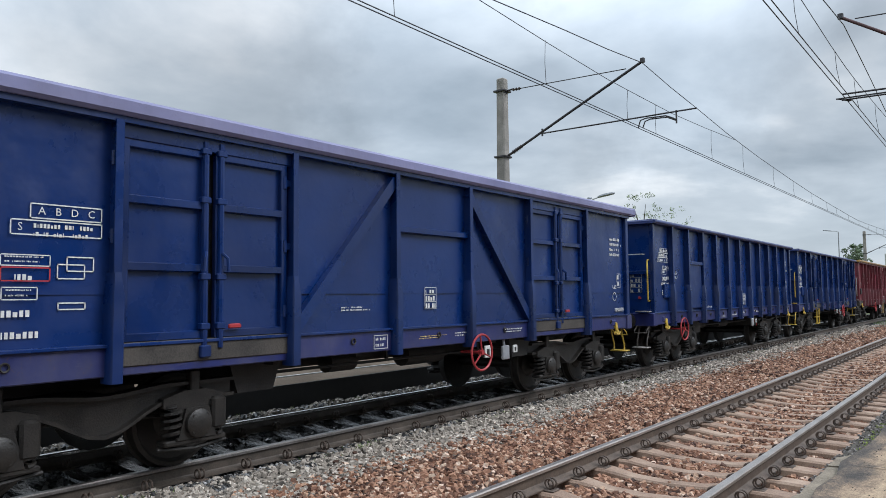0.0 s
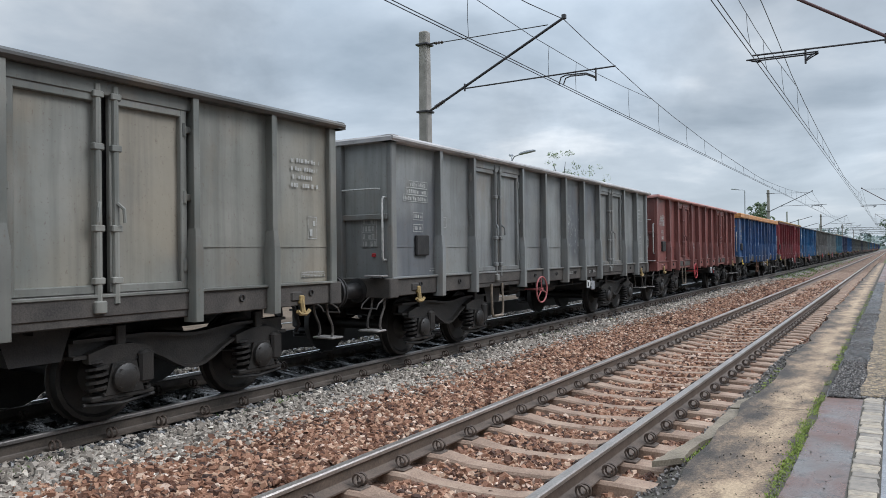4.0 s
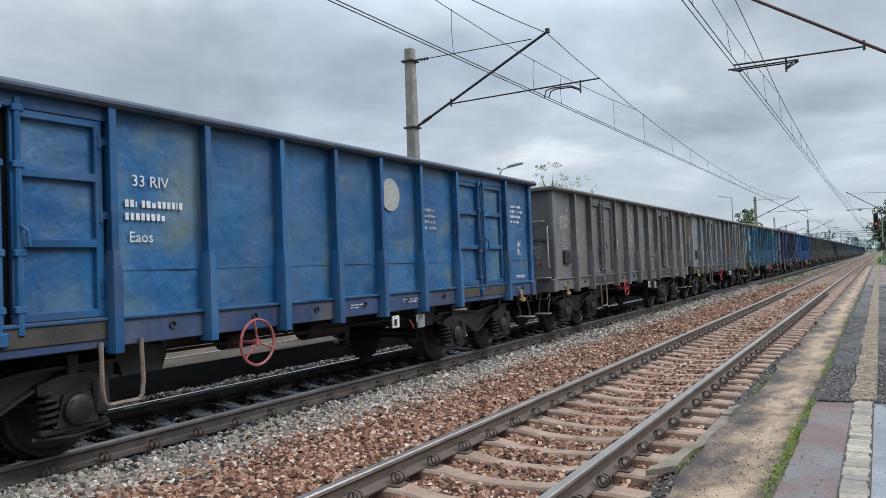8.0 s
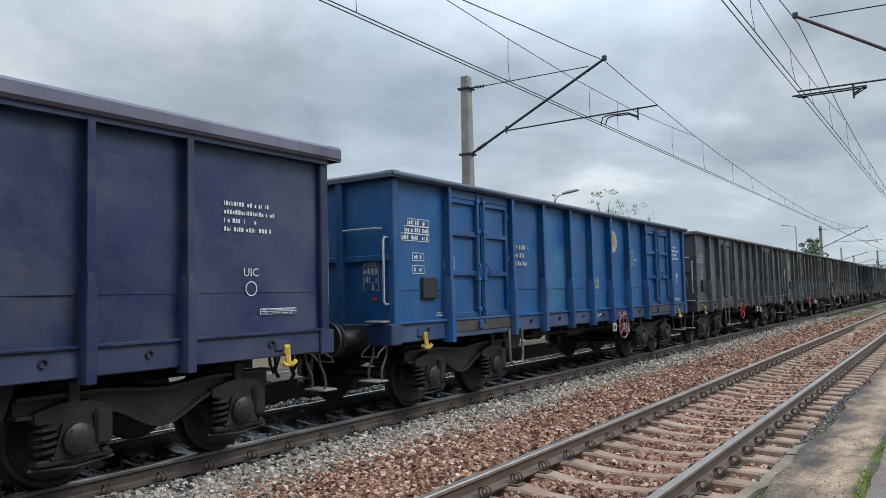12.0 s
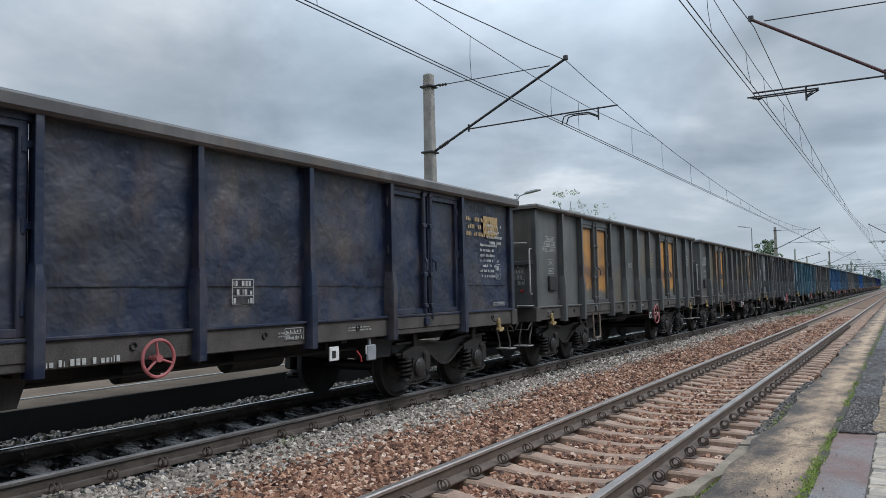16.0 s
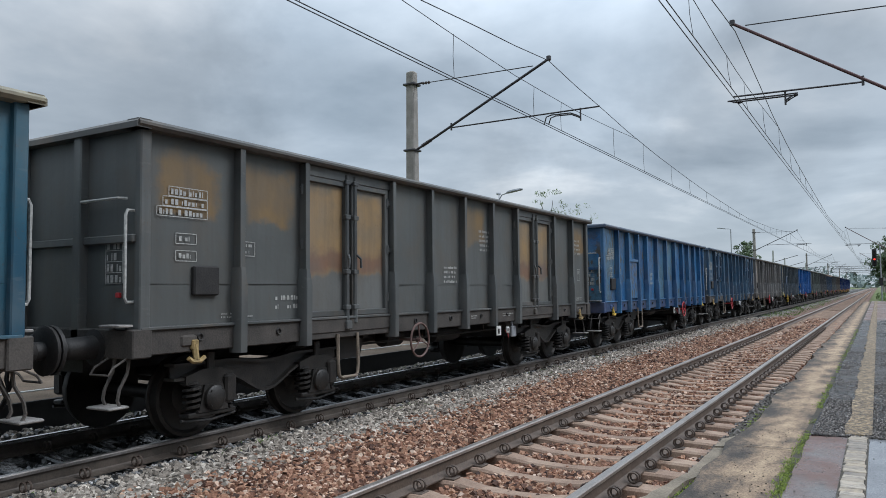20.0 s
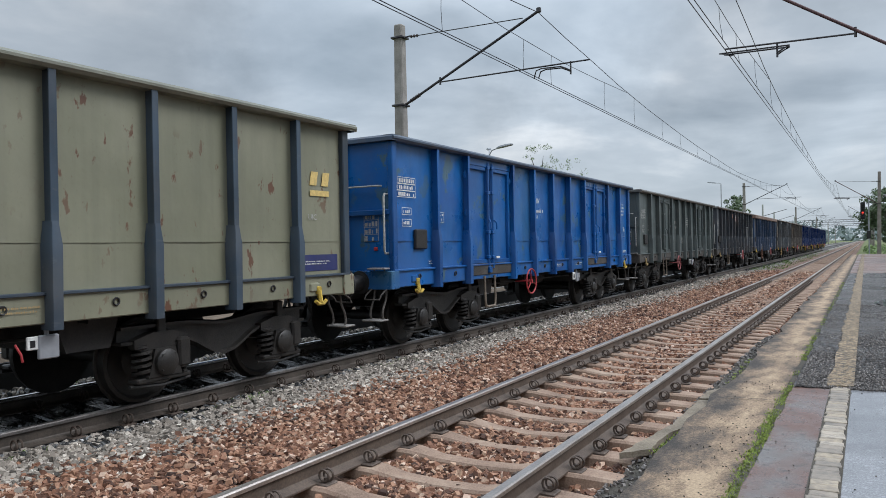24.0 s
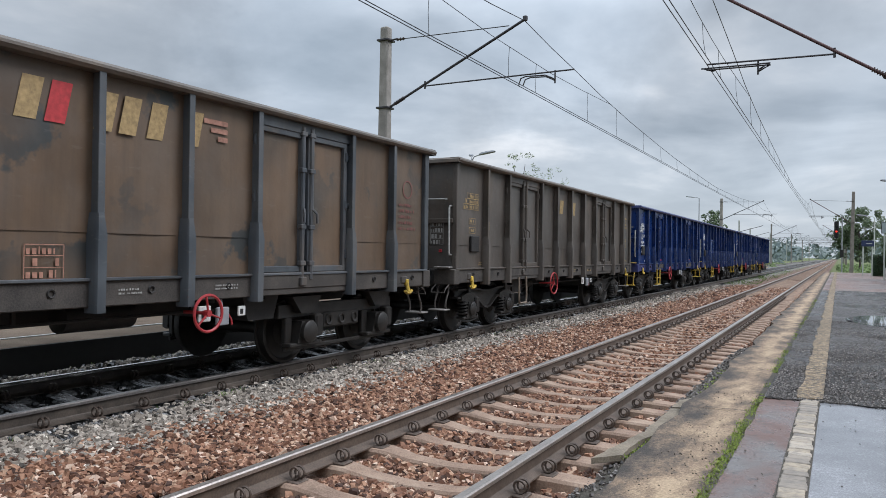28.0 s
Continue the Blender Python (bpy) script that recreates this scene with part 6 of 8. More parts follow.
long_name = [("stripes", 7.0, 2.80, 0.46, 0.24, TEXTRED)] + worn_name([(6.37, FADED), (6.02, FADED), (5.77, REDMARK), (5.39, FADED), (5.07, FADED), (4.74, FADED), (4.37, FADED)], 2.73, 0.20, 0.34)
brown_name = worn_name([(6.60, OCHREMARK), (6.34, REDMARK), (5.88, OCHREMARK), (5.62, OCHREMARK), (5.30, OCHREMARK), (4.84, OCHREMARK)], 2.73, 0.19, 0.36) + [("stripes", 4.54, 2.74, 0.34, 0.26, TEXTRED), ("grid", 6.45, 1.36, 0.36, 0.30, TEXTRED)]
three_blocks = [("bigR", 7.55, 2.06, 0.66, 0.62, OCHREMARK), ("bigK", 6.48, 2.06, 0.66, 0.60, FADED), ("bigM", 5.5, 2.06, 0.62, 0.56, OCHREMARK), ("slab", 7.45, 1.735, 0.72, 0.035, FADED), ("slab", 6.45, 1.735, 0.72, 0.035, FADED), ("slab", 5.48, 1.735, 0.66, 0.035, FADED)]

SPECS = [
    spec(1, "navy blue open wagon with diagonal braces and panelled doors", NAVY, LAVRIM, DIAG, WHITE, latch=WHEELRED, bars=True, sill=NAVYSILL, wheel="red", wheel_at=0.9, ladder=None, hook="bright", steps="bright", bar="yellow", dark_box=False, rim_label="lavender grey top rim", top=3.25, rim_low=3.10, over=0.2,
         marks=usual([("frame", 10.80, 2.26, 0.56, 0.12, None), ("text:A   B   D   C", 10.80, 2.26, 0, 0.085, None), ("frame", 10.87, 2.13, 0.70, 0.12, None), ("text:S", 11.15, 2.13, 0, 0.085, None), ("lines", 10.80, 2.13, 0.5, 0.13, None),
                      ("stamp", 11.10, 1.88, 0.36, 0.09, None), ("frame", 11.10, 1.775, 0.36, 0.11, REDMARK), ("big", 11.08, 1.77, 0.2, 0.08, None), ("frame", 10.76, 1.80, 0.22, 0.12, None), ("frame", 10.69, 1.86, 0.22, 0.12, None), ("stamp", 11.14, 1.63, 0.26, 0.10, None), ("big", 11.14, 1.50, 0.30, 0.09, None), ("frame", 10.75, 1.53, 0.22, 0.06, None), ("big", 11.07, 1.34, 0.38, 0.09, None),
                      ("lines", 7.56, 1.46, 0.5, 0.06, None), ("grid", 6.23, 1.56, 0.24, 0.28, None), ("stamp", 7.2, 1.06, 0.24, 0.16, None), ("lines", 6.2, 1.08, 0.6, 0.05, YELLOWMARK), ("ring", 0.7, 1.55, 0.16, 0, None), ("text:UIC", 0.7, 1.72, 0, 0.10, None)], head=False)),
    spec(2, "clean navy blue open wagon with a small side door", NAVY, NAVYRIM, FLAT, WHITE, latch=WHEELRED, sill=NAVYSILL, wheel="red", wheel_at=-4.6, hook="bright", ladder=None, bar="yellow", dark_box=False, dent=0.004,
         marks=usual(number_block(11.3, 1.9) + [("grid", 5.42, 1.43, 0.30, 0.30, None), ("stamp", 5.72, 1.02, 0.22, 0.18, None), ("text:St.prac. Krnov", 8.56, 1.27, 0, 0.105, None), ("big", 6.45, 1.05, 0.5, 0.07, None), ("text:- 9.00m -", 7.44, 1.02, 0, 0.08, None), ("text:UIC", 0.5, 1.95, 0, 0.14, None)])),
    spec(3, "clean navy blue open wagon with double side doors", NAVY, NAVYRIM, "PPDPPPPDPP", WHITE, bays=[1.0, 0.92, 1.83, 1.16, 1.16, 1.18, 1.23, 1.82, 0.92, 0.88], latch=WHEELRED, sill=NAVYSILL, wheel="red", wheel_at=1.96, hook="bright", steps="bright", ladder="bright", bar="yellow", dark_box=False, dent=0.004,
         marks=usual(number_block(11.5, 1.9) + [("grid", 5.5, 1.7, 0.30, 0.26, None), ("lines", 6.6, 1.10, 0.7, 0.05, YELLOWMARK), ("text:UIC", 0.55, 1.95, 0, 0.15, None), ("text:Sp", 0.55, 1.08, 0, 0.13, None), ("ring", 0.38, 1.08, 0.12, 0, None)])),
    spec(4, "maroon red open wagon with an ochre rim", MAROON, YRIM, "PPPPPPPDPP", FADED, long=11.66, rim_low=3.10, wheel="red", wheel_at=-1.29, bogie=1, hook="bright", ladder="ochre", ladder_at=2.38, rim_label="ochre yellow rim", top=3.20, latch=WHITE, marks=usual([("slab", 3.57, 1.89, 0.62, 0.40, REDPATCH), ("slab", 2.54, 1.85, 0.44, 0.30, REDPATCH), ("slab", 4.94, 1.79, 0.36, 0.15, REDPATCH), ("slab", 5.50, 2.16, 0.32, 0.86, REDPATCH), ("table", 9.75, 2.45, 0.6, 0.2, None), ("lines", 1.6, 2.42, 0.62, 0.5, WHITE), ("boxes", 8.6, 2.2, 0.3, 0.4, None), ("lines", 5.0, 2.1, 0.5, 0.4, None)], tail=False)),
    spec(5, "weathered grey open wagon with plain doors", GREYGREEN, DULLRIM, STD, FADED, wheel="pink", wheel_at=-1.6, marks=usual([("lines", 10.3, 1.42, 0.9, 0.2, OCHREMARK), ("big", 7.1, 2.15, 0.5, 0.45, FADED), ("lines", 4.5, 2.4, 0.42, 0.42, OCHREMARK)])),
    spec(6, "pale grey open wagon, dark and stained below", TWOTONE, PALERIM, STD, FADED, wheel="pink", marks=usual([("splash", 5.5, 2.0, 1.0, 1.0, FADED)])),
    spec(7, "faded oxide red open wagon with a riveted look", OXIDE, OXRIM, STD, FADED, wheel="red", wheel_at=-1.75, sill=OXIDE, rim_label="pale oxide red rim", marks=usual([("grid", 7.45, 1.62, 0.36, 0.28, FADED), ("stamp", 5.2, 1.3, 0.3, 0.12, FADED)])),
    spec(8, "mid blue open wagon with an orange ochre rim", MIDBLUE, ORANGERIM, STD, FADED, bays=[1.02, 1.03, 1.9, 1.05, 1.08, 1.1, 1.09, 1.86, 1.06, 0.91], wheel="yellow", wheel_at=1.6, ladder="rust", ladder_at=-1.2, hook="bright", rim_label="thick orange ochre rim", rim_low=2.93, marks=usual(three_blocks + number_block(11.4, 2.1) + [("lines", 4.47, 2.3, 0.5, 0.34, None)], table=10.61)),
    spec(9, "crimson red open wagon with a thin ochre rim", CRIMSON, YRIM, "PPPPPPPDPP", FADED, long=11.66, top=3.21, rim_low=3.11, wheel="pink", wheel_at=1.45, hook="bright", bogie=1, rim_label="thin ochre rim", marks=usual([("boxes", 11.27, 2.2, 0.26, 0.5, None), ("big", 8.97, 2.2, 0.6, 0.36, None), ("lines", 5.99, 2.2, 0.5, 0.4, WHITE), ("lines", 1.5, 2.3, 0.6, 0.4, WHITE), ("grid", 6.2, 1.6, 0.26, 0.26, None)], table=10.0)),
    spec(10, "patchy sky blue open wagon with a round emblem", SKYBLUE, BLUERIM, OUTER, WHITE, bars=True, wheel="pink", wheel_at=-1.45, sill=BLUESILL, marks=usual(number_block(8.66, 2.2, WHITE) + emblem(4.73) + [("lines", 3.68, 2.3, 0.46, 0.36, FADED)])),
    spec(11, "ash grey open wagon with white paint splashes", ASHGREY, DULLRIM, STD, FADED, sill=ASHGREY, wheel="red", wheel_at=-1.46, marks=usual([("splash", 7.86, 2.0, 0.8, 1.8, WHITE), ("splash", 8.95, 1.8, 0.7, 1.3, WHITE), ("splash", 5.2, 1.8, 0.7, 1.3, WHITE), ("splash", 3.9, 1.9, 0.7, 1.4, WHITE), ("splash", 10.9, 2.0, 0.8, 1.5, WHITE), ("splash", 6.33, 2.3, 0.7, 1.4, WHITE), ("splash", 9.9, 2.1, 0.6, 1.2, FADED), ("splash", 1.95, 2.0, 0.5, 1.7, WHITE), ("splash", 0.9, 1.7, 0.5, 1.2, WHITE), ("big", 6.72, 2.1, 0.7, 0.42, FADED), ("grid", 5.82, 1.55, 0.26, 0.26, FADED), ("lines", 4.58, 2.3, 0.56, 0.4, FADED)])),
    spec(12, "plain warm grey open wagon, dusty", WARMGREY, DULLRIM, STD, FADED, wheel="red", wheel_at=-1.47, hook="bright", marks=usual([("big", 6.66, 2.15, 0.8, 0.5, OCHREMARK), ("grid", 5.84, 1.55, 0.26, 0.26, WHITE), ("lines", 4.57, 2.3, 0.62, 0.42, FADED), ("splash", 3.2, 2.0, 0.5, 1.2, FADED)])),
    spec(13, "worn teal open wagon with a tan yellow rim", TEAL, TANRIM, OUTER, WHITE, bars=True, wheel="red", hook="bright", bogie=1, wheel_at=1.6, top=3.19, rim_low=3.08, rim_label="worn tan yellow rim", marks=usual([("big", 7.2, 2.4, 0.4, 0.5, OCHREMARK), ("text:UIC", 0.55, 1.85, 0, 0.13, FADED)])),
    spec(14, "faded purple navy open wagon with diagonal braces", PURPLE, PURPRIM, DIAG2, WHITE, sill=PURPLE, wheel="dark", wheel_at=-1.95, hook="bright", rim_label="grey purple rim", top=3.26, rim_low=3.10, over=0.15, marks=usual([("text:33 RIV", 11.55, 2.05, 0, 0.16, None), ("big", 11.45, 1.83, 0.6, 0.26, None), ("text:Eaos", 11.6, 1.57, 0, 0.15, None), ("grid", 6.0, 1.5, 0.3, 0.25, None), ("lines", 1.1, 2.4, 0.66, 0.34, WHITE), ("text:UIC", 1.1, 1.82, 0, 0.12, None), ("ring", 1.1, 1.66, 0.15, 0, None), ("grid", 0.74, 1.42, 0.5, 0.07, None)], tail=False)),
    spec(15, "clear blue open wagon with a round emblem", CLEARBLUE, BLUERIM, OUTER, WHITE, bars=True, wheel="pink", wheel_at=1.39, sill=BLUESILL, hook="bright", marks=usual(emblem(4.68) + [("lines", 3.58, 2.3, 0.46, 0.36, FADED), ("grid", 5.6, 1.7, 0.26, 0.22, FADED), ("big", 8.7, 2.2, 0.6, 0.4, FADED)], table=11.54)),
    spec(16, "dark blue grey open wagon with pale lettering", DARKGREY, DULLRIM, STD, FADED, wheel="red", wheel_at=-1.47, door=MILDGREY, marks=usual([("big", 6.76, 2.25, 0.7, 0.45, WHITE), ("lines", 5.0, 2.1, 0.5, 0.4, FADED)], table=11.53)),
    spec(17, "grey open wagon with orange primer patches", RUSTGREY, DULLRIM, STD, FADED, frame=MILDGREY, wheel="pink", door=MIXDOOR, door_label="grey door with orange primer"),
    spec(18, "grey open wagon with orange primer doors", MILDGREY, SOOTRIM, STD, FADED, wheel="dark", door=ORANGEDOOR, hook="bright", door_label="orange primer door"),
    spec(19, "sooty ink blue open wagon with dented panels", INKBLUE, SOOTRIM, WIDE, FADED, rim_low=2.99, wheel="pink", wheel_at=-1.31, dent=0.07, marks=usual([("text:31 RIV", 11.6, 2.02, 0, 0.16, FADED), ("big", 11.4, 1.8, 0.7, 0.24, FADED), ("text:Eas", 11.65, 1.55, 0, 0.15, FADED), ("big", 1.0, 2.60, 1.1, 0.36, OCHREMARK), ("slab", 0.72, 2.62, 0.5, 0.30, OCHREMARK), ("lines", 0.75, 2.05, 0.7, 0.6, FADED), ("grid", 6.22, 1.56, 0.3, 0.27, FADED), ("big", 7.95, 1.02, 0.8, 0.10, FADED), ("grid", 5.5, 1.08, 0.3, 0.14, FADED)])),
    spec(20, "grey open wagon with orange primer doors and patches", MILDGREY, DULLRIM, STD, FADED, wheel="pink", wheel_at=1.34, door=ORANGEDOOR, door_label="orange primer door", marks=usual([("lines", 4.59, 2.3, 0.6, 0.42, OCHREMARK), ("grid", 5.92, 1.5, 0.26, 0.25, FADED), ("text:EUD", 6.43, 2.1, 0, 0.17, FADED), ("lines", 0.71, 2.4, 0.6, 0.36, FADED)], tail=False)),
    spec(21, "grey open wagon with bright orange primer doors", MILDGREY, DULLRIM, STD, FADED, wheel="dark", door=ORANGEDOOR, door_label="orange primer door", marks=usual([("lines", 5.0, 2.3, 0.6, 0.4, OCHREMARK), ("lines", 10.4, 1.4, 0.8, 0.2, FADED)])),
    spec(22, "dark slate grey open wagon with orange doors", DARKGREY, DULLRIM, STD, FADED, wheel="pink", wheel_at=1.3, door=ORANGEDOOR, door_label="orange and grey door", marks=usual([("big", 6.8, 2.1, 0.5, 0.4, WHITE), ("stamp", 4.6, 1.5, 0.25, 0.25, WHITE), ("splash", 1.1, 2.1, 1.0, 1.5, LAMPGREY)])),
    spec(23, "worn teal open wagon with a tan rim and barred doors", TEALDARK, CREAMRIM, STD, FADED, bars=True, wheel="pink", wheel_at=1.35, hook="bright", rim_label="worn tan rim", marks=usual([("lines", 10.59, 2.2, 0.4, 0.5, OCHREMARK), ("grid", 6.7, 1.7, 0.26, 0.25, FADED)])),
    spec(24, "grey open wagon with faded orange primer patches", RUSTGREY, DULLRIM, STD, FADED, frame=MILDGREY, wheel="dark", wheel_at=-1.45, door=MIXDOOR, door_label="door with faded orange primer", marks=usual([("lines", 9.9, 1.44, 0.8, 0.2, FADED), ("lines", 5.1, 2.4, 0.5, 0.4, FADED), ("lines", 6.3, 1.8, 0.5, 0.3, FADED)], table=11.6)),
    spec(25, "scratched blue open wagon with rust marks", SCRATCHBLUE, BLUERIM, FLAT, FADED, bays=[1.08, 0.92, 0.92, 0.9, 1.15, 1.14, 1.13, 1.1, 0.9, 0.98, 0.92, 0.96], sill=BLUESILL, wheel="red", wheel_at=2.0, hook="bright", marks=usual([("slab", 10.57, 1.50, 0.07, 0.07, WHEELRED), ("frame", 10.9, 1.08, 0.24, 0.08, WHITE), ("big", 7.5, 1.85, 0.34, 0.40, FADED), ("stamp", 6.75, 1.6, 0.24, 0.3, FADED), ("grid", 0.45, 1.6, 0.16, 0.26, WHITE)])),
    spec(26, "slate blue open wagon with barred doors", SLATEBLUE, BLUERIM, OUTER, FADED, bars=True, wheel="red", wheel_at=-1.58),
    spec(27, "ash grey open wagon, dusty and rust marked", ASHGREY, DULLRIM, STD, FADED, wheel="red"),
    spec(28, "khaki green open wagon with dark posts and a blue side hatch", KHAKI, KHAKIRIM, "PPSPPPPPPPPP", OCHREMARK, sill=KHAKI, frame=KHAKIPOST, hatch=MIDBLUE, wheel="dark", hook="bright", ladder="bright", marks=usual([("lines", 6.2, 2.2, 0.7, 0.6, OCHREMARK), ("glyph", 0.62, 2.40, 0.13, 0.17, YELLOWMARK), ("glyph", 0.40, 2.40, 0.13, 0.17, YELLOWMARK), ("slab", 0.52, 2.22, 0.36, 0.07, YELLOWMARK), ("slab", 0.58, 1.36, 0.8, 0.20, NAVYSILL), ("lines", 0.58, 1.37, 0.6, 0.06, WHITE), ("text:UIC", 0.66, 1.92, 0, 0.10, FADED)], tail=False)),
    spec(29, "bright blue open wagon with worn shiny panels", BRIGHTBLUE, BLUERIM, STD, WHITE, latch=WHITE, sill=BRIGHTBLUE, wheel="red", hook="bright", dent=0.05, marks=usual(number_block(6.79, 2.2, WHITE) + [("text:Sp", 0.4, 1.08, 0, 0.12, FADED), ("ring", 0.75, 1.08, 0.12, 0, FADED)], table=11.77)),
    spec(30, "dark green grey open wagon, clean and plain", GREENGREY, DULLRIM, STD, FADED, wheel="pink", wheel_at=-1.28, marks=usual([("big", 6.9, 2.2, 0.6, 0.34, FADED), ("lines", 5.0, 2.3, 0.5, 0.4, FADED), ("grid", 6.0, 1.6, 0.26, 0.22, FADED)])),
    spec(31, "coal grey open wagon with big worn lettering", COALGREY, SOOTRIM, "PPPPPPPPPSPP", FADED, long=11.95, wheel="pink", wheel_at=1.2, marks=usual(long_name + [("big", 10.35, 2.1, 0.6, 0.4, FADED)], table=11.31)),
    spec(32, "rusty dark blue open wagon with a rusty rim", RUSTBLUE, RUSTRIM, STD, FADED, wheel="pink", wheel_at=1.6, frame=POSTBLUE, latch=WHITE, ladder="rust", ladder_at=-2.5, hook="bright", rim_label="rusty brown rim", rim_low=2.93, marks=usual([("big", 6.42, 2.52, 0.66, 0.2, TEXTRED), ("big", 5.30, 2.48, 0.60, 0.2, TEXTRED), ("lines", 5.27, 1.84, 0.44, 0.22, OCHREMARK), ("grid", 3.98, 1.38, 0.26, 0.22, FADED)], head=False)),
    spec(33, "earth brown open wagon with big worn lettering", EARTH, BROWNRIM, STD, FADED, frame=DARKGREY, wheel="red", hook="bright", ladder="ochre", bogie=1, wheel_at=1.3, marks=usual(brown_name + [("ring", 0.55, 2.45, 0.28, 0, OXIDE), ("lines", 0.55, 2.05, 0.5, 0.45, OXIDE)], tail=False)),
    spec(34, "grey brown open wagon with faded lettering", DULLEARTH, BROWNRIM, STD, OCHREMARK, wheel="red", hook="bright", marks=usual(worn_name([(6.5, OCHREMARK), (5.6, OCHREMARK)], 2.62, 0.24, 0.32))),
    spec(35, "navy blue open wagon with white markings", NAVY, NAVYRIM, STD, WHITE, latch=WHEELRED, sill=NAVYSILL, wheel="red", hook="bright", ladder="bright", steps="bright", marks=usual(number_block(11.3, 1.9))),
    spec(36, "navy blue open wagon behind another of its kind", NAVY, NAVYRIM, FLAT, WHITE, sill=NAVYSILL, wheel="red", hook="bright", ladder="bright", steps="bright"),
    spec(37, "navy blue open wagon near the train's end", NAVY, NAVYRIM, STD, WHITE, latch=WHEELRED, sill=NAVYSILL, wheel="red", hook="bright", ladder="bright", steps="bright"),
    spec(38, "navy blue open wagon at the end of the train", NAVY, NAVYRIM, FLAT, WHITE, sill=NAVYSILL, wheel="red", hook="bright", ladder="bright", steps="bright"),
]
WAGONS = [(s["k"], s.get("long", LONG), wagon(s)) for s in SPECS]

# ---------------------------------------------------------------- masts and overhead line
MAST_Y = [-54.1, 18.9, 91.9, 164.9, 237.9, 310.9, 383.9]
FAR_MASTS = [17.43 + 67.3 * i for i in range(-1, 6)]


def mast_geo(w0, w1, h):
    g = Geo()
    rings = []
    for i in range(5):
        z = -0.8 + (h + 0.8) * i / 4
        w = (w0 + (w1 - w0) * i / 4) / 2
        c = 0.03
        rings.append([(-w + c, -w, z), (w - c, -w, z), (w, -w + c, z), (w, w - c, z), (w - c, w, z), (-w + c, w, z), (-w, w - c, z), (-w, -w + c, z)])
    rings.append([(x * 0.8, y * 0.8, h + 0.03) for x, y, _ in rings[-1]])
    return g.loft(rings)


def sheds(g, a, b, r=0.05, n=5):
    """A ribbed insulator between two points."""
    a, b = Vector(a), Vector(b)
    g.tube([a, b], r * 0.5, 8)
    for i in range(n):
        p = a + (b - a) * (i + 0.5) / n
        d = (b - a).normalized() * 0.012
        g.tube([p - d, p + d], r, 10)


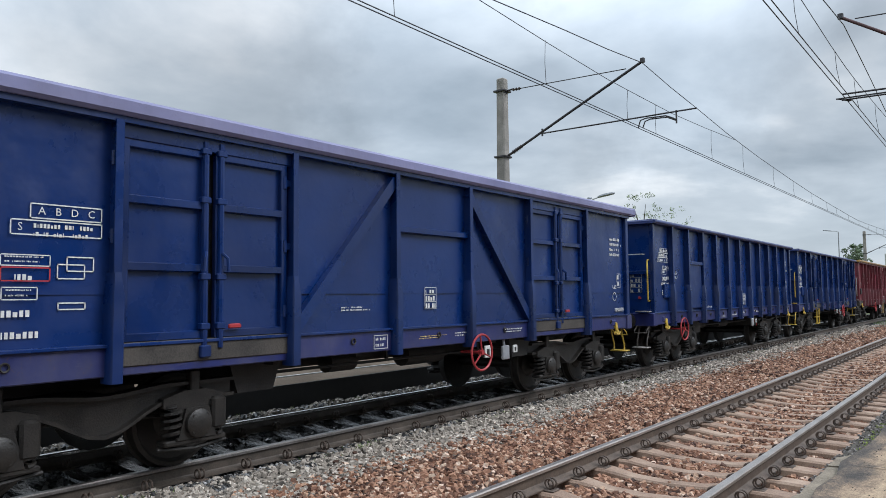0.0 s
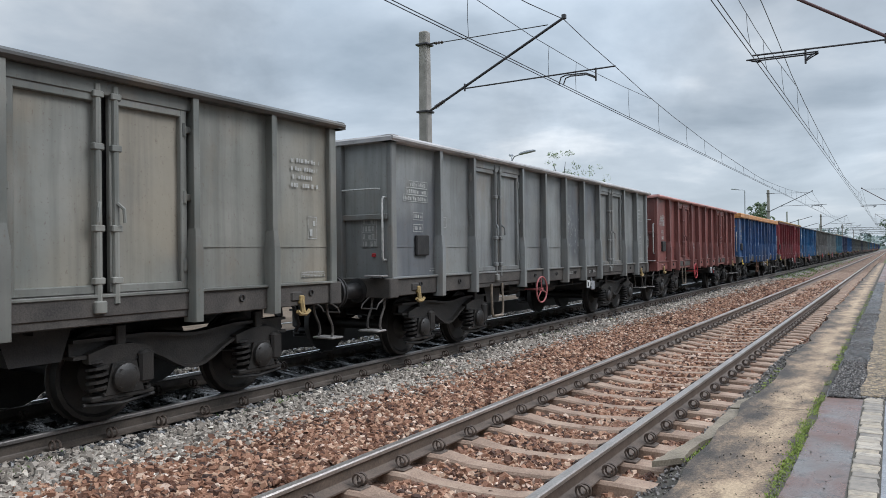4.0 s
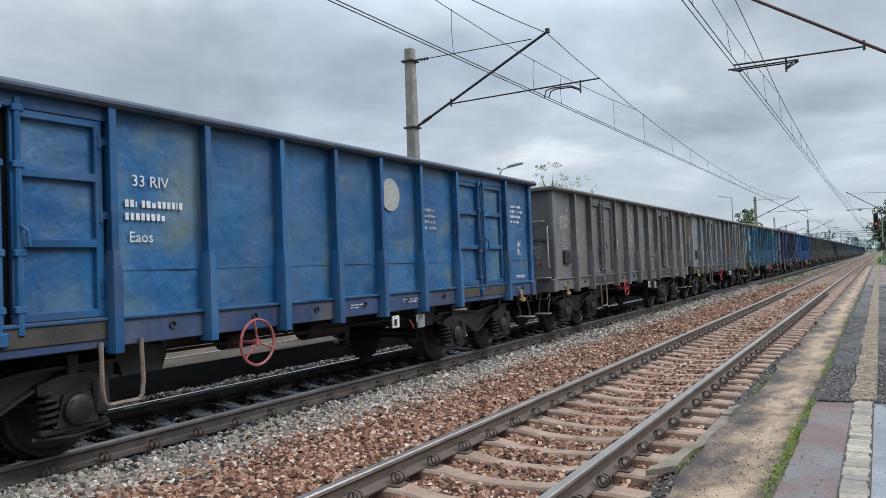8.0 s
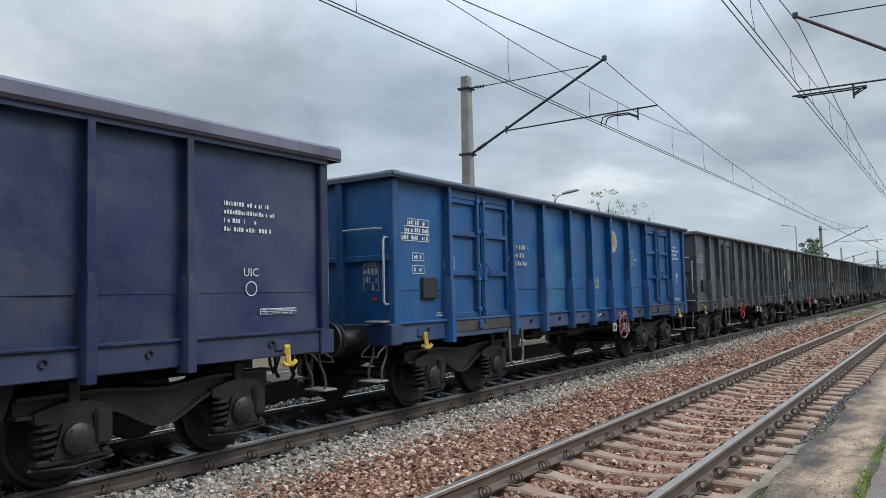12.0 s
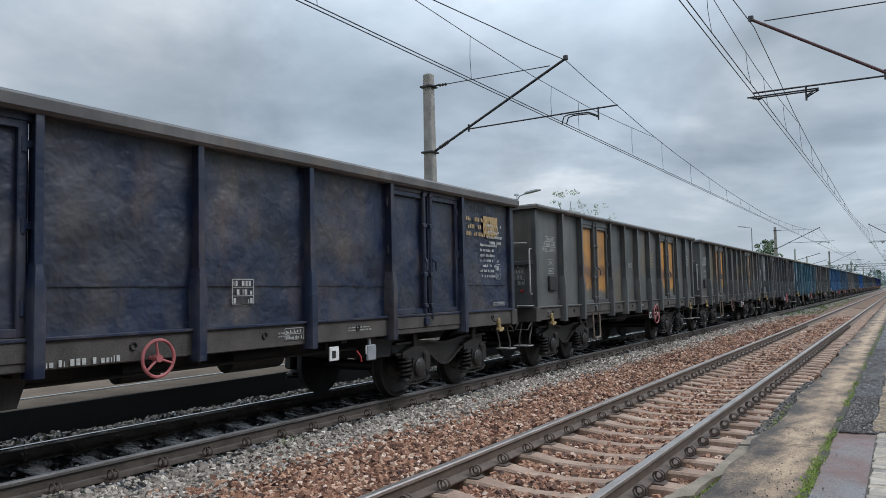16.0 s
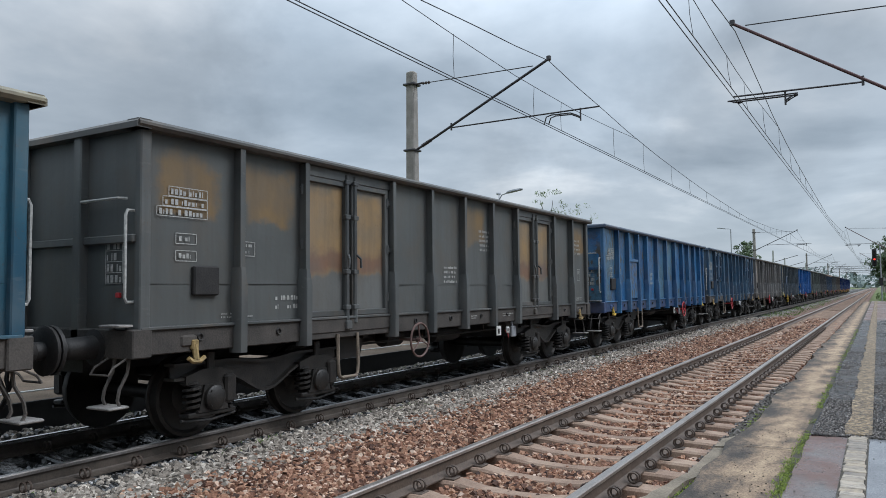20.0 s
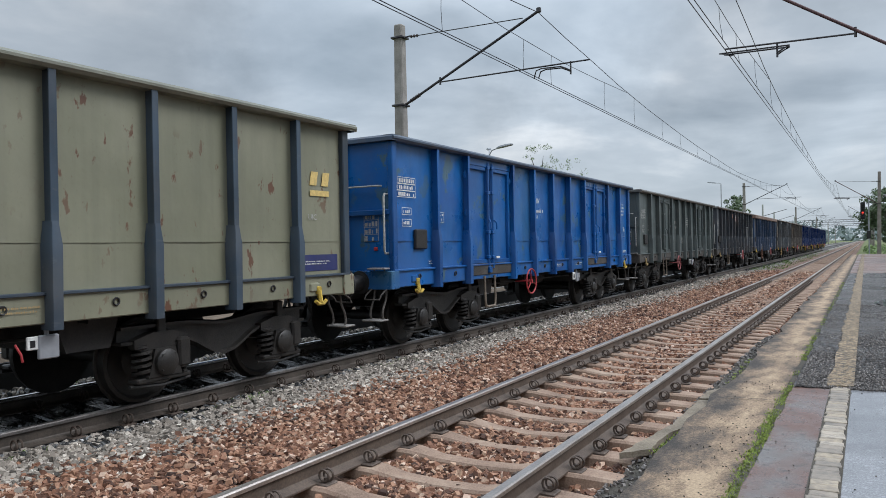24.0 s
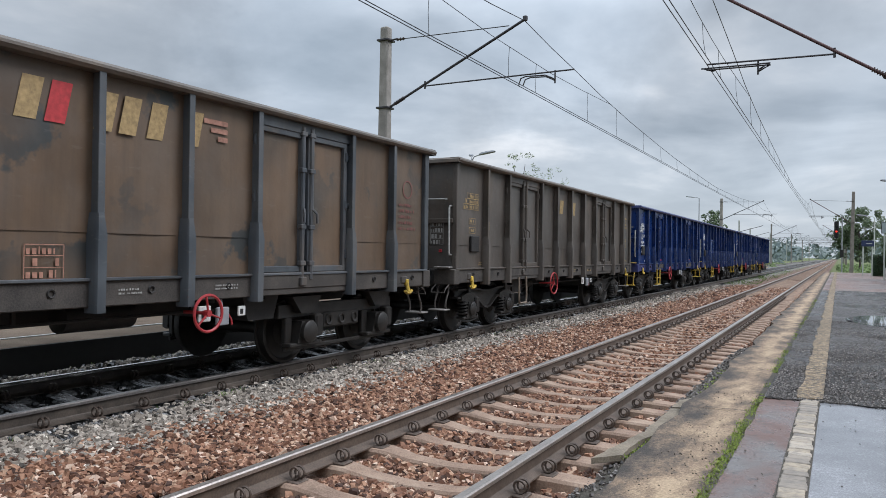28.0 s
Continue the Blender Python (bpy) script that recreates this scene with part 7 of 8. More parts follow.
def line_mast(x, y, side, full=True):
    """A concrete mast with its cantilever. side: 1 reaches to +x (far track), -1 to -x (near track)."""
    left = side > 0
    name = "catenary_mast"
    label = "tall weathered concrete mast with a steel cantilever" if left else "weathered concrete mast with a pale painted foot on the platform"
    m = thing(name, label, "mast", (x, y, 0), "masts along the railway")
    base = 0.05 if not left else 0.1
    part("pole", mast_geo(0.40 if not left else 0.38, 0.30 if not left else 0.27, 8.3 if left else 8.75), CONCRETE if left else MASTWOOD, m, "", pose(0, 0, 0, 0, 0.8 if not left else 0, 0))
    if left:
        strut, low, tube_a, tube_b, arm_x, arm_z = (4.56, 7.96), (0.13, 5.86), (1.40, 6.41), (5.99, 6.42), 5.45, 6.42
        stay_a, stay_b = (0.15, 7.92), (4.08, 7.84)
    else:
        strut, low, tube_a, tube_b, arm_x, arm_z = (-4.08, 8.00), (-0.10, 5.36), (-1.36, 6.12), (-4.12, 6.18), -2.96, 6.14
        stay_a, stay_b = (-0.10, 7.73), (-3.79, 7.90)
    steel = GALV if left else ARMRED
    part("strut", Geo().tube([(low[0], 0, low[1]), (strut[0], 0, strut[1])], 0.038, 10), steel, m, "sloping steel strut")
    part("top_stay", Geo().tube([(stay_a[0], 0, stay_a[1]), (stay_b[0], 0, stay_b[1])], 0.014, 6), GALV, m)
    part("register_tube", Geo().tube([(tube_a[0], 0, tube_a[1]), (tube_b[0], 0, tube_b[1])], 0.022, 8), GALV, m)
    g = Geo()
    d = (Vector((strut[0], 0, strut[1])) - Vector((low[0], 0, low[1]))).normalized()
    a = Vector((low[0], 0, low[1]))
    sheds(g, a + d * 0.25, a + d * 0.62, 0.06, 6)
    part("insulator", g, INSUL, m, "brown ribbed insulator")
    g = Geo()
    e = (Vector((stay_b[0], 0, stay_b[1])) - Vector((stay_a[0], 0, stay_a[1]))).normalized()
    b = Vector((stay_a[0], 0, stay_a[1]))
    sheds(g, b + e * 0.22, b + e * 0.52, 0.05, 3)
    part("insulator", g, INSUL, m, "brown ribbed insulator")
    s = 1 if left else -1
    for z in (low[1], stay_a[1]):
        part("clamp", Geo().chamfer(-0.21, 0.21, -0.20, 0.20, z - 0.03, z + 0.03, 0.01), GALV, m)
        part("bracket", Geo().tube([(s * 0.16, 0, z), (s * 0.40, 0, z + (0.02 if z > 7 else 0.14))], 0.025, 6), GALV, m)
    part("head_clamp", Geo().chamfer(strut[0] - 0.06, strut[0] + 0.06, -0.05, 0.05, strut[1] - 0.05, strut[1] + 0.09, 0.015), GALV, m)
    part("tube_clamp", Geo().tube([(tube_a[0], 0, tube_a[1] - 0.08), (tube_a[0], 0, tube_a[1] + 0.14)], 0.03, 6), GALV, m)
    drop = Geo().tube([(arm_x, 0, arm_z + 0.03), (arm_x, 0, arm_z - 0.32)], 0.024, 6)
    part("drop_bracket", drop, GALV, m)
    tip_x, tip_z = (4.45, 6.11) if left else (-3.97, 6.03)
    for off, dz in ((-0.055, 0.0), (0.055, -0.03)):
        p = [(arm_x, 0, arm_z - 0.22 + dz), (arm_x - s * 0.10, 0, arm_z - 0.16 + dz), (arm_x - s * 0.27, 0, arm_z - 0.08 + dz), (tip_x + off + s * 0.22, 0, arm_z - 0.06 + dz), (tip_x + off + s * 0.07, 0, arm_z - 0.10 + dz), (tip_x + off, 0, tip_z)]
        part("steady_arm", Geo().tube([(q[0], q[1] + off * 0.5, q[2]) for q in p], 0.018, 6), GALV, m)
    return m


for y in FAR_MASTS:
    line_mast(-8.52, y, 1).matrix_basis = Matrix.Translation((-8.52, y, 0.12)) @ Matrix.Scale(0.922, 4)
for y in MAST_Y:
    r_mast = line_mast(4.0, y, -1)
    if y == 18.9:
        part("painted_foot", mast_geo(0.412, 0.395, 2.05), FOOTPAINT, r_mast, "pale grey painted mast foot", pose(0, 0, 0.012, 0, 0.8, 0))
        plate = part("number_plate_board", Geo().chamfer(-0.150, 0.150, -0.225, -0.20, 2.34, 2.86, 0.006), PALECONCRETE, r_mast, "pale distance plate with black numerals")
        for text, px, pz in (("5", -0.078, 2.72), ("1", 0.082, 2.72), ("5", 0.02, 2.49)):
            v, f = lettering(text, 0.30)
            g = Geo()
            g.v, g.f = [(yy, -0.228, zz) for _, yy, zz in v], list(f)
            part("numeral", g, BLACK, plate, "black numeral", (px, 0, pz), smooth=0)
        part("band", Geo().chamfer(-0.215, 0.215, -0.215, 0.215, 2.21, 2.25, 0.01), GALV, r_mast, "dark steel band")
        part("band", Geo().chamfer(-0.212, 0.212, -0.212, 0.212, 2.04, 2.06, 0.01), GALV, r_mast, "dark steel band")
        part("emblem_plate", Geo().chamfer(-0.09, 0.13, -0.236, -0.222, 2.07, 2.24, 0.01), PALECONCRETE, r_mast, "small round plate")
        for dx in (0.0, 0.07):
            part("earth_cable", Geo().tube([(-0.10 + dx * 0.6, -0.235, 0.0), (-0.10 + dx * 0.6, -0.235, 0.95 + dx), (-0.05, -0.26, 1.10 + dx), (0.05, -0.26, 1.08 + dx), (0.12, -0.24, 0.90)], 0.016, 6), BLACK, r_mast, "black bent earthing cable")
        part("thin_cable", Geo().tube([(0.02, -0.225, 2.0), (0.0, -0.235, 1.6), (0.06, -0.235, 1.25), (0.10, -0.235, 0.95)], 0.007, 5), WHEELDARK, r_mast)
        part("arm_cable", Geo().tube([(0.22, -0.1, 2.18), (0.7, 0.2, 2.12), (1.3, 0.6, 2.3)], 0.02, 5), BLACK, r_mast)


def profile(d, rows):
    """Height at distance d from the nearest mast."""
    for (a, za), (b, zb) in zip(rows, rows[1:]):
        if d <= b:
            return za + (zb - za) * (d - a) / (b - a)
    return rows[-1][1]


def overhead(cx, mx, cz, masts, rows, stitch, reach, near_drops):
    """Two contact wires, the messenger, a stitch wire at each mast, and droppers."""
    line = thing("overhead_line", "dark copper overhead wires with droppers above the track", "overhead wire", group="overhead wires")

    def hang(y):
        return profile(min(abs(y - m) for m in masts), rows)

    def side(y):
        d = min(abs(y - m) for m in masts)
        return cx + (mx - cx) * max(0.0, 1 - d / 30) ** 3

    for off in (-0.05, 0.05):
        part("contact_wire", Geo().tube([(cx + off, y, cz) for y in (-70, 0, 19, 60, 92, 165, 240, 384)], 0.010, 5), WIRE, line)
    pts = []
    half = (masts[1] - masts[0]) / 2
    for m in masts:
        for d in (-half, -30, -25, -20, -16, -11, -7, -4, -2, 0, 2, 4, 7, 11, 16, 20, 25, 30):
            pts.append((side(m + d), m + d, hang(m + d)))
    part("messenger_wire", Geo().tube(pts, 0.011, 5), WIRE, line)
    ends = hang(masts[1] + reach)
    for ym in masts[:5]:
        low = [(side(ym + d), ym + d, z) for d, z in ((-reach, ends), (-reach * 0.6, stitch + (ends - stitch) * 0.42), (-2.0, stitch + 0.01), (0, stitch), (2.0, stitch + 0.01), (reach * 0.6, stitch + (ends - stitch) * 0.42), (reach, ends))]
        part("stitch_wire", Geo().tube(low, 0.008, 5), WIRE, line)
    drops = list(near_drops)
    for a, b in list(zip(masts, masts[1:]))[:4]:
        y = a + 7.6 if a > 0 else -30.0
        while y < b - 4:
            if not near_drops[0] - 3 < y < near_drops[-1] + 2.5:
                drops.append(y)
            y += 3.8
    for y in drops:
        d = min(abs(y - m) for m in masts)
        z = stitch if d < 2.2 else (hang(y) if d > reach - 0.5 else stitch + (ends - stitch) * (d - 2.0) / (reach - 2.0))
        part("dropper", Geo().tube([(cx + 0.04, y, cz), ((cx + side(y)) / 2, y, (cz + z) / 2), (side(y), y, z + 0.01)], 0.006, 5), WIRE, line)


overhead(-4.39, -4.33, 5.75, FAR_MASTS, [(0, 7.42), (1.8, 7.25), (4, 7.10), (8, 6.78), (13, 6.53), (21, 6.25), (32, 6.04), (36.5, 6.02)], 6.51, 8.0, (12.55, 16.5, 18.3, 22.9, 26.4, 30.6, 34, 37.8, 41.4))
overhead(0.03, -0.02, 6.02, MAST_Y, [(0, 7.80), (3.3, 7.52), (8.2, 7.0), (12, 6.83), (16.4, 6.67), (26, 6.42), (36.5, 6.24)], 6.80, 8.2, (13.5, 17.5, 20.0, 23.5, 27.5, 31.1, 35.0))


# ---------------------------------------------------------------- lamps, signs, signal
def lamp_head_geo():
    g = Geo()
    rings = []
    for s, w, h in ((0.0, 0.05, 0.04), (0.12, 0.10, 0.07), (0.45, 0.13, 0.08), (0.78, 0.10, 0.06), (0.86, 0.05, 0.03)):
        rings.append([(s, -w, 0), (s, -w * 0.7, h), (s, w * 0.7, h), (s, w, 0), (s, w * 0.6, -0.04), (s, -w * 0.6, -0.04)])
    return g.loft(rings)


def street_lamp(x, y, h, arms, pole_mat, label, arm=0.9):
    m = thing("street_lamp", label, "street lamp", (x, y, 0))
    part("post", Geo().tube([(0, 0, -0.4), (0, 0, h * 0.5), (0, 0, h)], 0.07, 10, True, 0.045), pole_mat, m)
    for turn, rise in arms:
        mm = pose(0, 0, 0, 0, 0, turn)
        part("arm", Geo().tube([(0, 0, h - 0.02), (arm * 0.3, 0, h + rise * 0.7), (arm, 0, h + rise)], 0.028, 8), pole_mat, m, "", mm)
        part("lamp_head", lamp_head_geo(), LAMPGREY, m, "grey lamp head", mm @ pose(arm - 0.05, 0, h + rise, 0, -8, 0))
    return m


street_lamp(-12.95, 32, 5.95, ((0, 0.28), (118, 0.30)), LAMPGREY, "twin grey street lamp behind the opposite platform", 0.45)
street_lamp(5.7, 80, 5.35, ((180, 0.15),), POLEPALE, "pale green street lamp beside the platform", 0.7)
street_lamp(5.55, 45, 5.3, ((180, 0.2),), POLEPALE, "pale street lamp behind the mast on the platform", 0.1)
street_lamp(-10.9, 85, 7.9, ((180, 0.1),), LAMPGREY, "thin grey lamp column far along the track", 0.6)
street_lamp(7.2, 120, 5.6, ((180, 0.1),), POLEPALE, "pale street lamp far beyond the platform", 0.7)


def sign_board(name, label, x, y, z0, w, h, face, post_z, posts=(0.5,), rim=BLACK):
    m = thing(name, label, "sign", (x, y, 0))
    part("frame", Geo().chamfer(-0.04, w + 0.04, -0.05, 0.05, z0 - 0.04, z0 + h + 0.04, 0.015), rim, m)
    part("panel", Geo().box(0, w, -0.058, -0.045, z0, z0 + h), face, m)
    for q in posts:
        part("post", Geo().tube([(w * q, 0.07, -0.05), (w * q, 0.07, post_z)], 0.045, 8), POLEPALE, m)
    return m


board = sign_board("information_board", "framed grey board on a pale post by the platform", 5.42, 60, 3.30, 0.80, 0.72, BOARDFACE, 4.0, (0.2,))
part("dial_mark", Geo().box(0.36, 0.44, -0.064, -0.05, 3.5, 3.78), BLACK, board, "dark mark on the board")
name_sign = sign_board("platform_sign", "dark blue platform sign with pale bars", 4.5, 72, 2.55, 0.85, 0.42, SIGNBLUE, 2.9, (0.1, 0.9), SIGNBLUE)
part("sign_bar", Geo().box(0.32, 0.75, -0.066, -0.05, 2.72, 2.80), FADED, name_sign, "pale bar of writing")
notice = sign_board("notice_board", "pale green notice board on a post behind the hedge", 6.2, 45, 2.92, 0.60, 0.56, PALECONCRETE, 3.3, (0.75,), LAMPGREY)
for i in range(4):
    part("writing_bar", Geo().box(0.06, 0.52, -0.066, -0.05, 3.02 + 0.11 * i, 3.05 + 0.11 * i), LAMPGREY, notice)


def signal():
    m = thing("railway_signal", "railway light signal showing red on a grey post", "signal", (3.1, 100, 0))
    part("post", Geo().tube([(0, 0, -0.4), (0, 0, 6.6)], 0.07, 10), LAMPGREY, m)
    part("head", Geo().chamfer(-0.85, -0.35, -0.30, -0.10, 3.9, 5.9, 0.08), BLACK, m, "black signal head")
    for z in (4.25, 4.65, 5.05, 5.45):
        lit = z == 4.65
        part("lens", Geo().lathe([(-0.335, 0.10), (-0.31, 0.11)], 14, "y", (-0.6, 0, z)), REDGLOW if lit else BLACK, m, "lit red lens" if lit else "dark lens")
        part("hood", Geo().tube([(-0.6, -0.31, z + 0.02), (-0.6, -0.48, z + 0.04)], 0.13, 10, False), BLACK, m)
    part("bracket", Geo().tube([(-0.4, -0.1, 4.6), (0, 0, 4.6)], 0.03, 6), BLACK, m)
    part("lower_box", Geo().chamfer(-0.22, 0.18, -0.22, 0.12, 1.6, 2.5, 0.03), BLACK, m, "small dark box")


signal()


def bike_rail(x, y):
    m = thing("railing", "white bent tube rail beside the hedge", "railing", (x, y, 0))
    part("bent_tube", Geo().tube([(0, 0, -0.02), (0, 0, 0.75), (0.10, 0, 0.90), (0.55, 0, 0.90), (0.65, 0, 0.75), (0.65, 0, -0.02)], 0.035, 8), WHITE, m)


bike_rail(5.75, 62)


def house(x, y):
    m = thing("house", "small brown house with a dark red roof behind the hedge", "house", (x, y, -0.42))
    part("wall", Geo().box(0, 8, 0, 7, 0, 4.2), HOUSEWALL, m)
    part("roof", Geo().extrude([(-0.7, 4.1), (-0.7, 4.3), (4.0, 5.6), (8.7, 4.3), (8.7, 4.1), (4.0, 5.35)], "y", -0.6, 7.6), ROOFRED, m, "red brown pitched roof")
    for wy in (1.2, 4.2):
        win = part("window", Geo().box(-0.04, 0.02, wy, wy + 1.2, 1.3, 2.7), WHITE, m, "white framed window")
        part("pane", Geo().box(-0.06, -0.03, wy + 0.08, wy + 1.12, 1.38, 2.62), SIGNBLUE, win)


house(7.95, 55)


# ---------------------------------------------------------------- plants
def leaf_cloud(g, r, center, size, n, leaf, flat=1.0):
    """Small leaf quads round a point."""
    cx, cy, cz = center
    for _ in range(n):
        d = Vector((r.gauss(0, 1), r.gauss(0, 1), r.gauss(0, 1))).normalized() * size * r.uniform(0.25, 1.0) ** 0.5
        p = Vector((cx + d.x, cy + d.y, cz + d.z * flat))
        u = Vector((r.uniform(-1, 1), r.uniform(-1, 1), r.uniform(-1, 1))).normalized()
        v = u.orthogonal().normalized()
        s = leaf * r.uniform(0.6, 1.3)
        g.quad(p - u * s, p - v * s * 0.5, p + u * s, p + v * s * 0.5)


def tree(label, x, y, height, spread, clear, leaf_mat, seed, clumps=60, leaf=0.14, per=45, z0=-0.4):
    r = random.Random(seed)
    m = thing("tree", label, "tree", (x, y, z0))
    trunk = Geo().tube([(0, 0, -0.3), (0.05, 0, clear * 0.5), (-0.05, 0.05, clear), (0, 0, height * 0.7)], 0.035 * height * 0.6, 8, True, 0.02)
    part("trunk", trunk, BARK, m)
    tips = []
    for i in range(9):
        a = r.uniform(0, 6.28)
        z = clear + (height - clear) * r.uniform(0.0, 0.6)
        tip = Vector((math.cos(a) * spread * r.uniform(0.5, 0.85), math.sin(a) * spread * r.uniform(0.5, 0.85), min(height * 0.95, z + r.uniform(0.5, 0.35 * height))))
        part("limb", Geo().tube([(0, 0, z * 0.85), (tip.x * 0.5, tip.y * 0.5, (z + tip.z) / 2 - 0.1), tip], 0.008 * height, 6, True, 0.01), BARK, m)
        tips.append(tip)
    g = Geo()
    for i in range(clumps):
        t = r.choice(tips)
        c = (t.x * r.uniform(0.3, 1.15) + r.gauss(0, spread * 0.18), t.y * r.uniform(0.3, 1.15) + r.gauss(0, spread * 0.18), min(height, max(clear * 0.8, t.z + r.gauss(0, height * 0.12))))
        leaf_cloud(g, r, c, spread * r.uniform(0.12, 0.26), per, leaf, 0.8)
    part("crown", g, leaf_mat, m, "uneven leafy crown", smooth=0)


tree("broad green tree beyond the platform end", 5.5, 125, 9.0, 3.3, 2.2, LEAF, 4, 120, 0.19, 70)
tree("dark green tree behind the platform end", 11.5, 140, 6.6, 3.2, 1.4, LEAF, 14, 80, 0.22, 50)
tree("round green tree beyond the opposite platform", -13.2, 115, 8.6, 2.7, 2.0, LEAF, 6, 90, 0.17, 50)
tree("slender pale leaved tree behind the opposite platform", -15.7, 45, 8.3, 1.2, 3.5, PALELEAF, 9, 44, 0.05, 24)
tree("small pale leaved tree behind the opposite platform", -14.2, 46, 7.4, 1.4, 3.0, PALELEAF, 19, 44, 0.05, 22)
tree("dark conifer behind the house", 11.2, 84, 7.8, 1.5, 1.0, FIRLEAF, 22, 90, 0.16, 45)
tree("dark tree beside the house", 13.0, 72, 6.8, 1.8, 1.0, FIRLEAF, 23, 90, 0.18, 45)


def hedge(label, x0, x1, y0, y1, h, mat, seed, n, leaf):
    """A clipped hedge: a dark core under a coat of leaves."""
    r = random.Random(seed)
    m = thing("hedge", label, "hedge", (0, 0, 0))
    part("core", Geo().chamfer(x0 + 0.12, x1 - 0.12, y0 + 0.12, y1 - 0.12, -0.45, h - 0.12, 0.1), BARK, m)
    g = Geo()
    for _ in range(n):
        f = r.random()
        y = y0 + (y1 - y0) * r.random() ** 1.5
        if f < 0.55:
            p = Vector((x0 + abs(r.gauss(0, 0.06)), y, r.uniform(-0.1, h)))
        elif f < 0.8:
            p = Vector((r.uniform(x0, x1), y, h - abs(r.gauss(0, 0.07))))
        else:
            p = Vector((r.uniform(x0, x1), y0 + abs(r.gauss(0, 0.06)), r.uniform(-0.1, h)))
        p += Vector((0.12 * noise.noise(p * 1.3), 0, 0.12 * noise.noise(p * 1.1 + Vector((5, 0, 0)))))
        u = Vector((r.uniform(-1, 1), r.uniform(-1, 1), r.uniform(-1, 1))).normalized()
        v = u.orthogonal().normalized()
        s = leaf * r.uniform(0.6, 1.4)
        g.quad(p - u * s, p - v * s * 0.55, p + u * s, p + v * s * 0.55)
    part("leaves", g, mat, m, "dense small leaves", smooth=0)


hedge("bright green clipped hedge along the platform", 6.05, 7.3, 26, 58, 1.75, HEDGE, 31, 26000, 0.055)
hedge("dark clipped hedge at the end of the platform", 5.45, 7.2, 72, 75, 1.75, DARKHEDGE, 32, 5000, 0.08)


def far_green():
    r = random.Random(77)
    g = Geo()
    for _ in range(420):
        y = r.uniform(260, 620)
        x = -14 - (y - 250) * 0.05 - abs(r.gauss(0, 60))
        leaf_cloud(g, r, (x, y, r.uniform(0, 6.5)), r.uniform(2, 4), 16, 1.2)
    for _ in range(300):
        y = r.uniform(200, 620)
        x = 12 + (y - 200) * 0.03 + abs(r.gauss(0, 50))
        leaf_cloud(g, r, (x, y, r.uniform(0, 7)), r.uniform(2, 4), 16, 1.2)
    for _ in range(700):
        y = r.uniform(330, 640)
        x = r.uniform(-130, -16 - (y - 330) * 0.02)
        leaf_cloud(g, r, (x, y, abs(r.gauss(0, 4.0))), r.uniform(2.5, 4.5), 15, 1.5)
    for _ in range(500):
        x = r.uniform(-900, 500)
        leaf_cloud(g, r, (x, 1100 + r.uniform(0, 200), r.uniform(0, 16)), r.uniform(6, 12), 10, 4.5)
    tagged(part("far_woods", g, FARWOOD, smooth=0), "green woods far beyond the railway, haze mixed into their colour", "woods", kind="stuff")
    g = Geo()
    for _ in range(170):
        y = r.uniform(86, 190)
        x = r.choice((r.uniform(-16, -7.3), r.uniform(2.6, 9)))
        if x > 0 and y < 90:
            continue
        leaf_cloud(g, r, (x, y, -0.25 + r.uniform(0, 0.25)), r.uniform(0.5, 1.0), 40, 0.16, 0.7)
    tagged(part("far_bushes", g, HEDGE, smooth=0), "low bushes and tall grass beside the far tracks", "bushes", kind="stuff")


far_green()


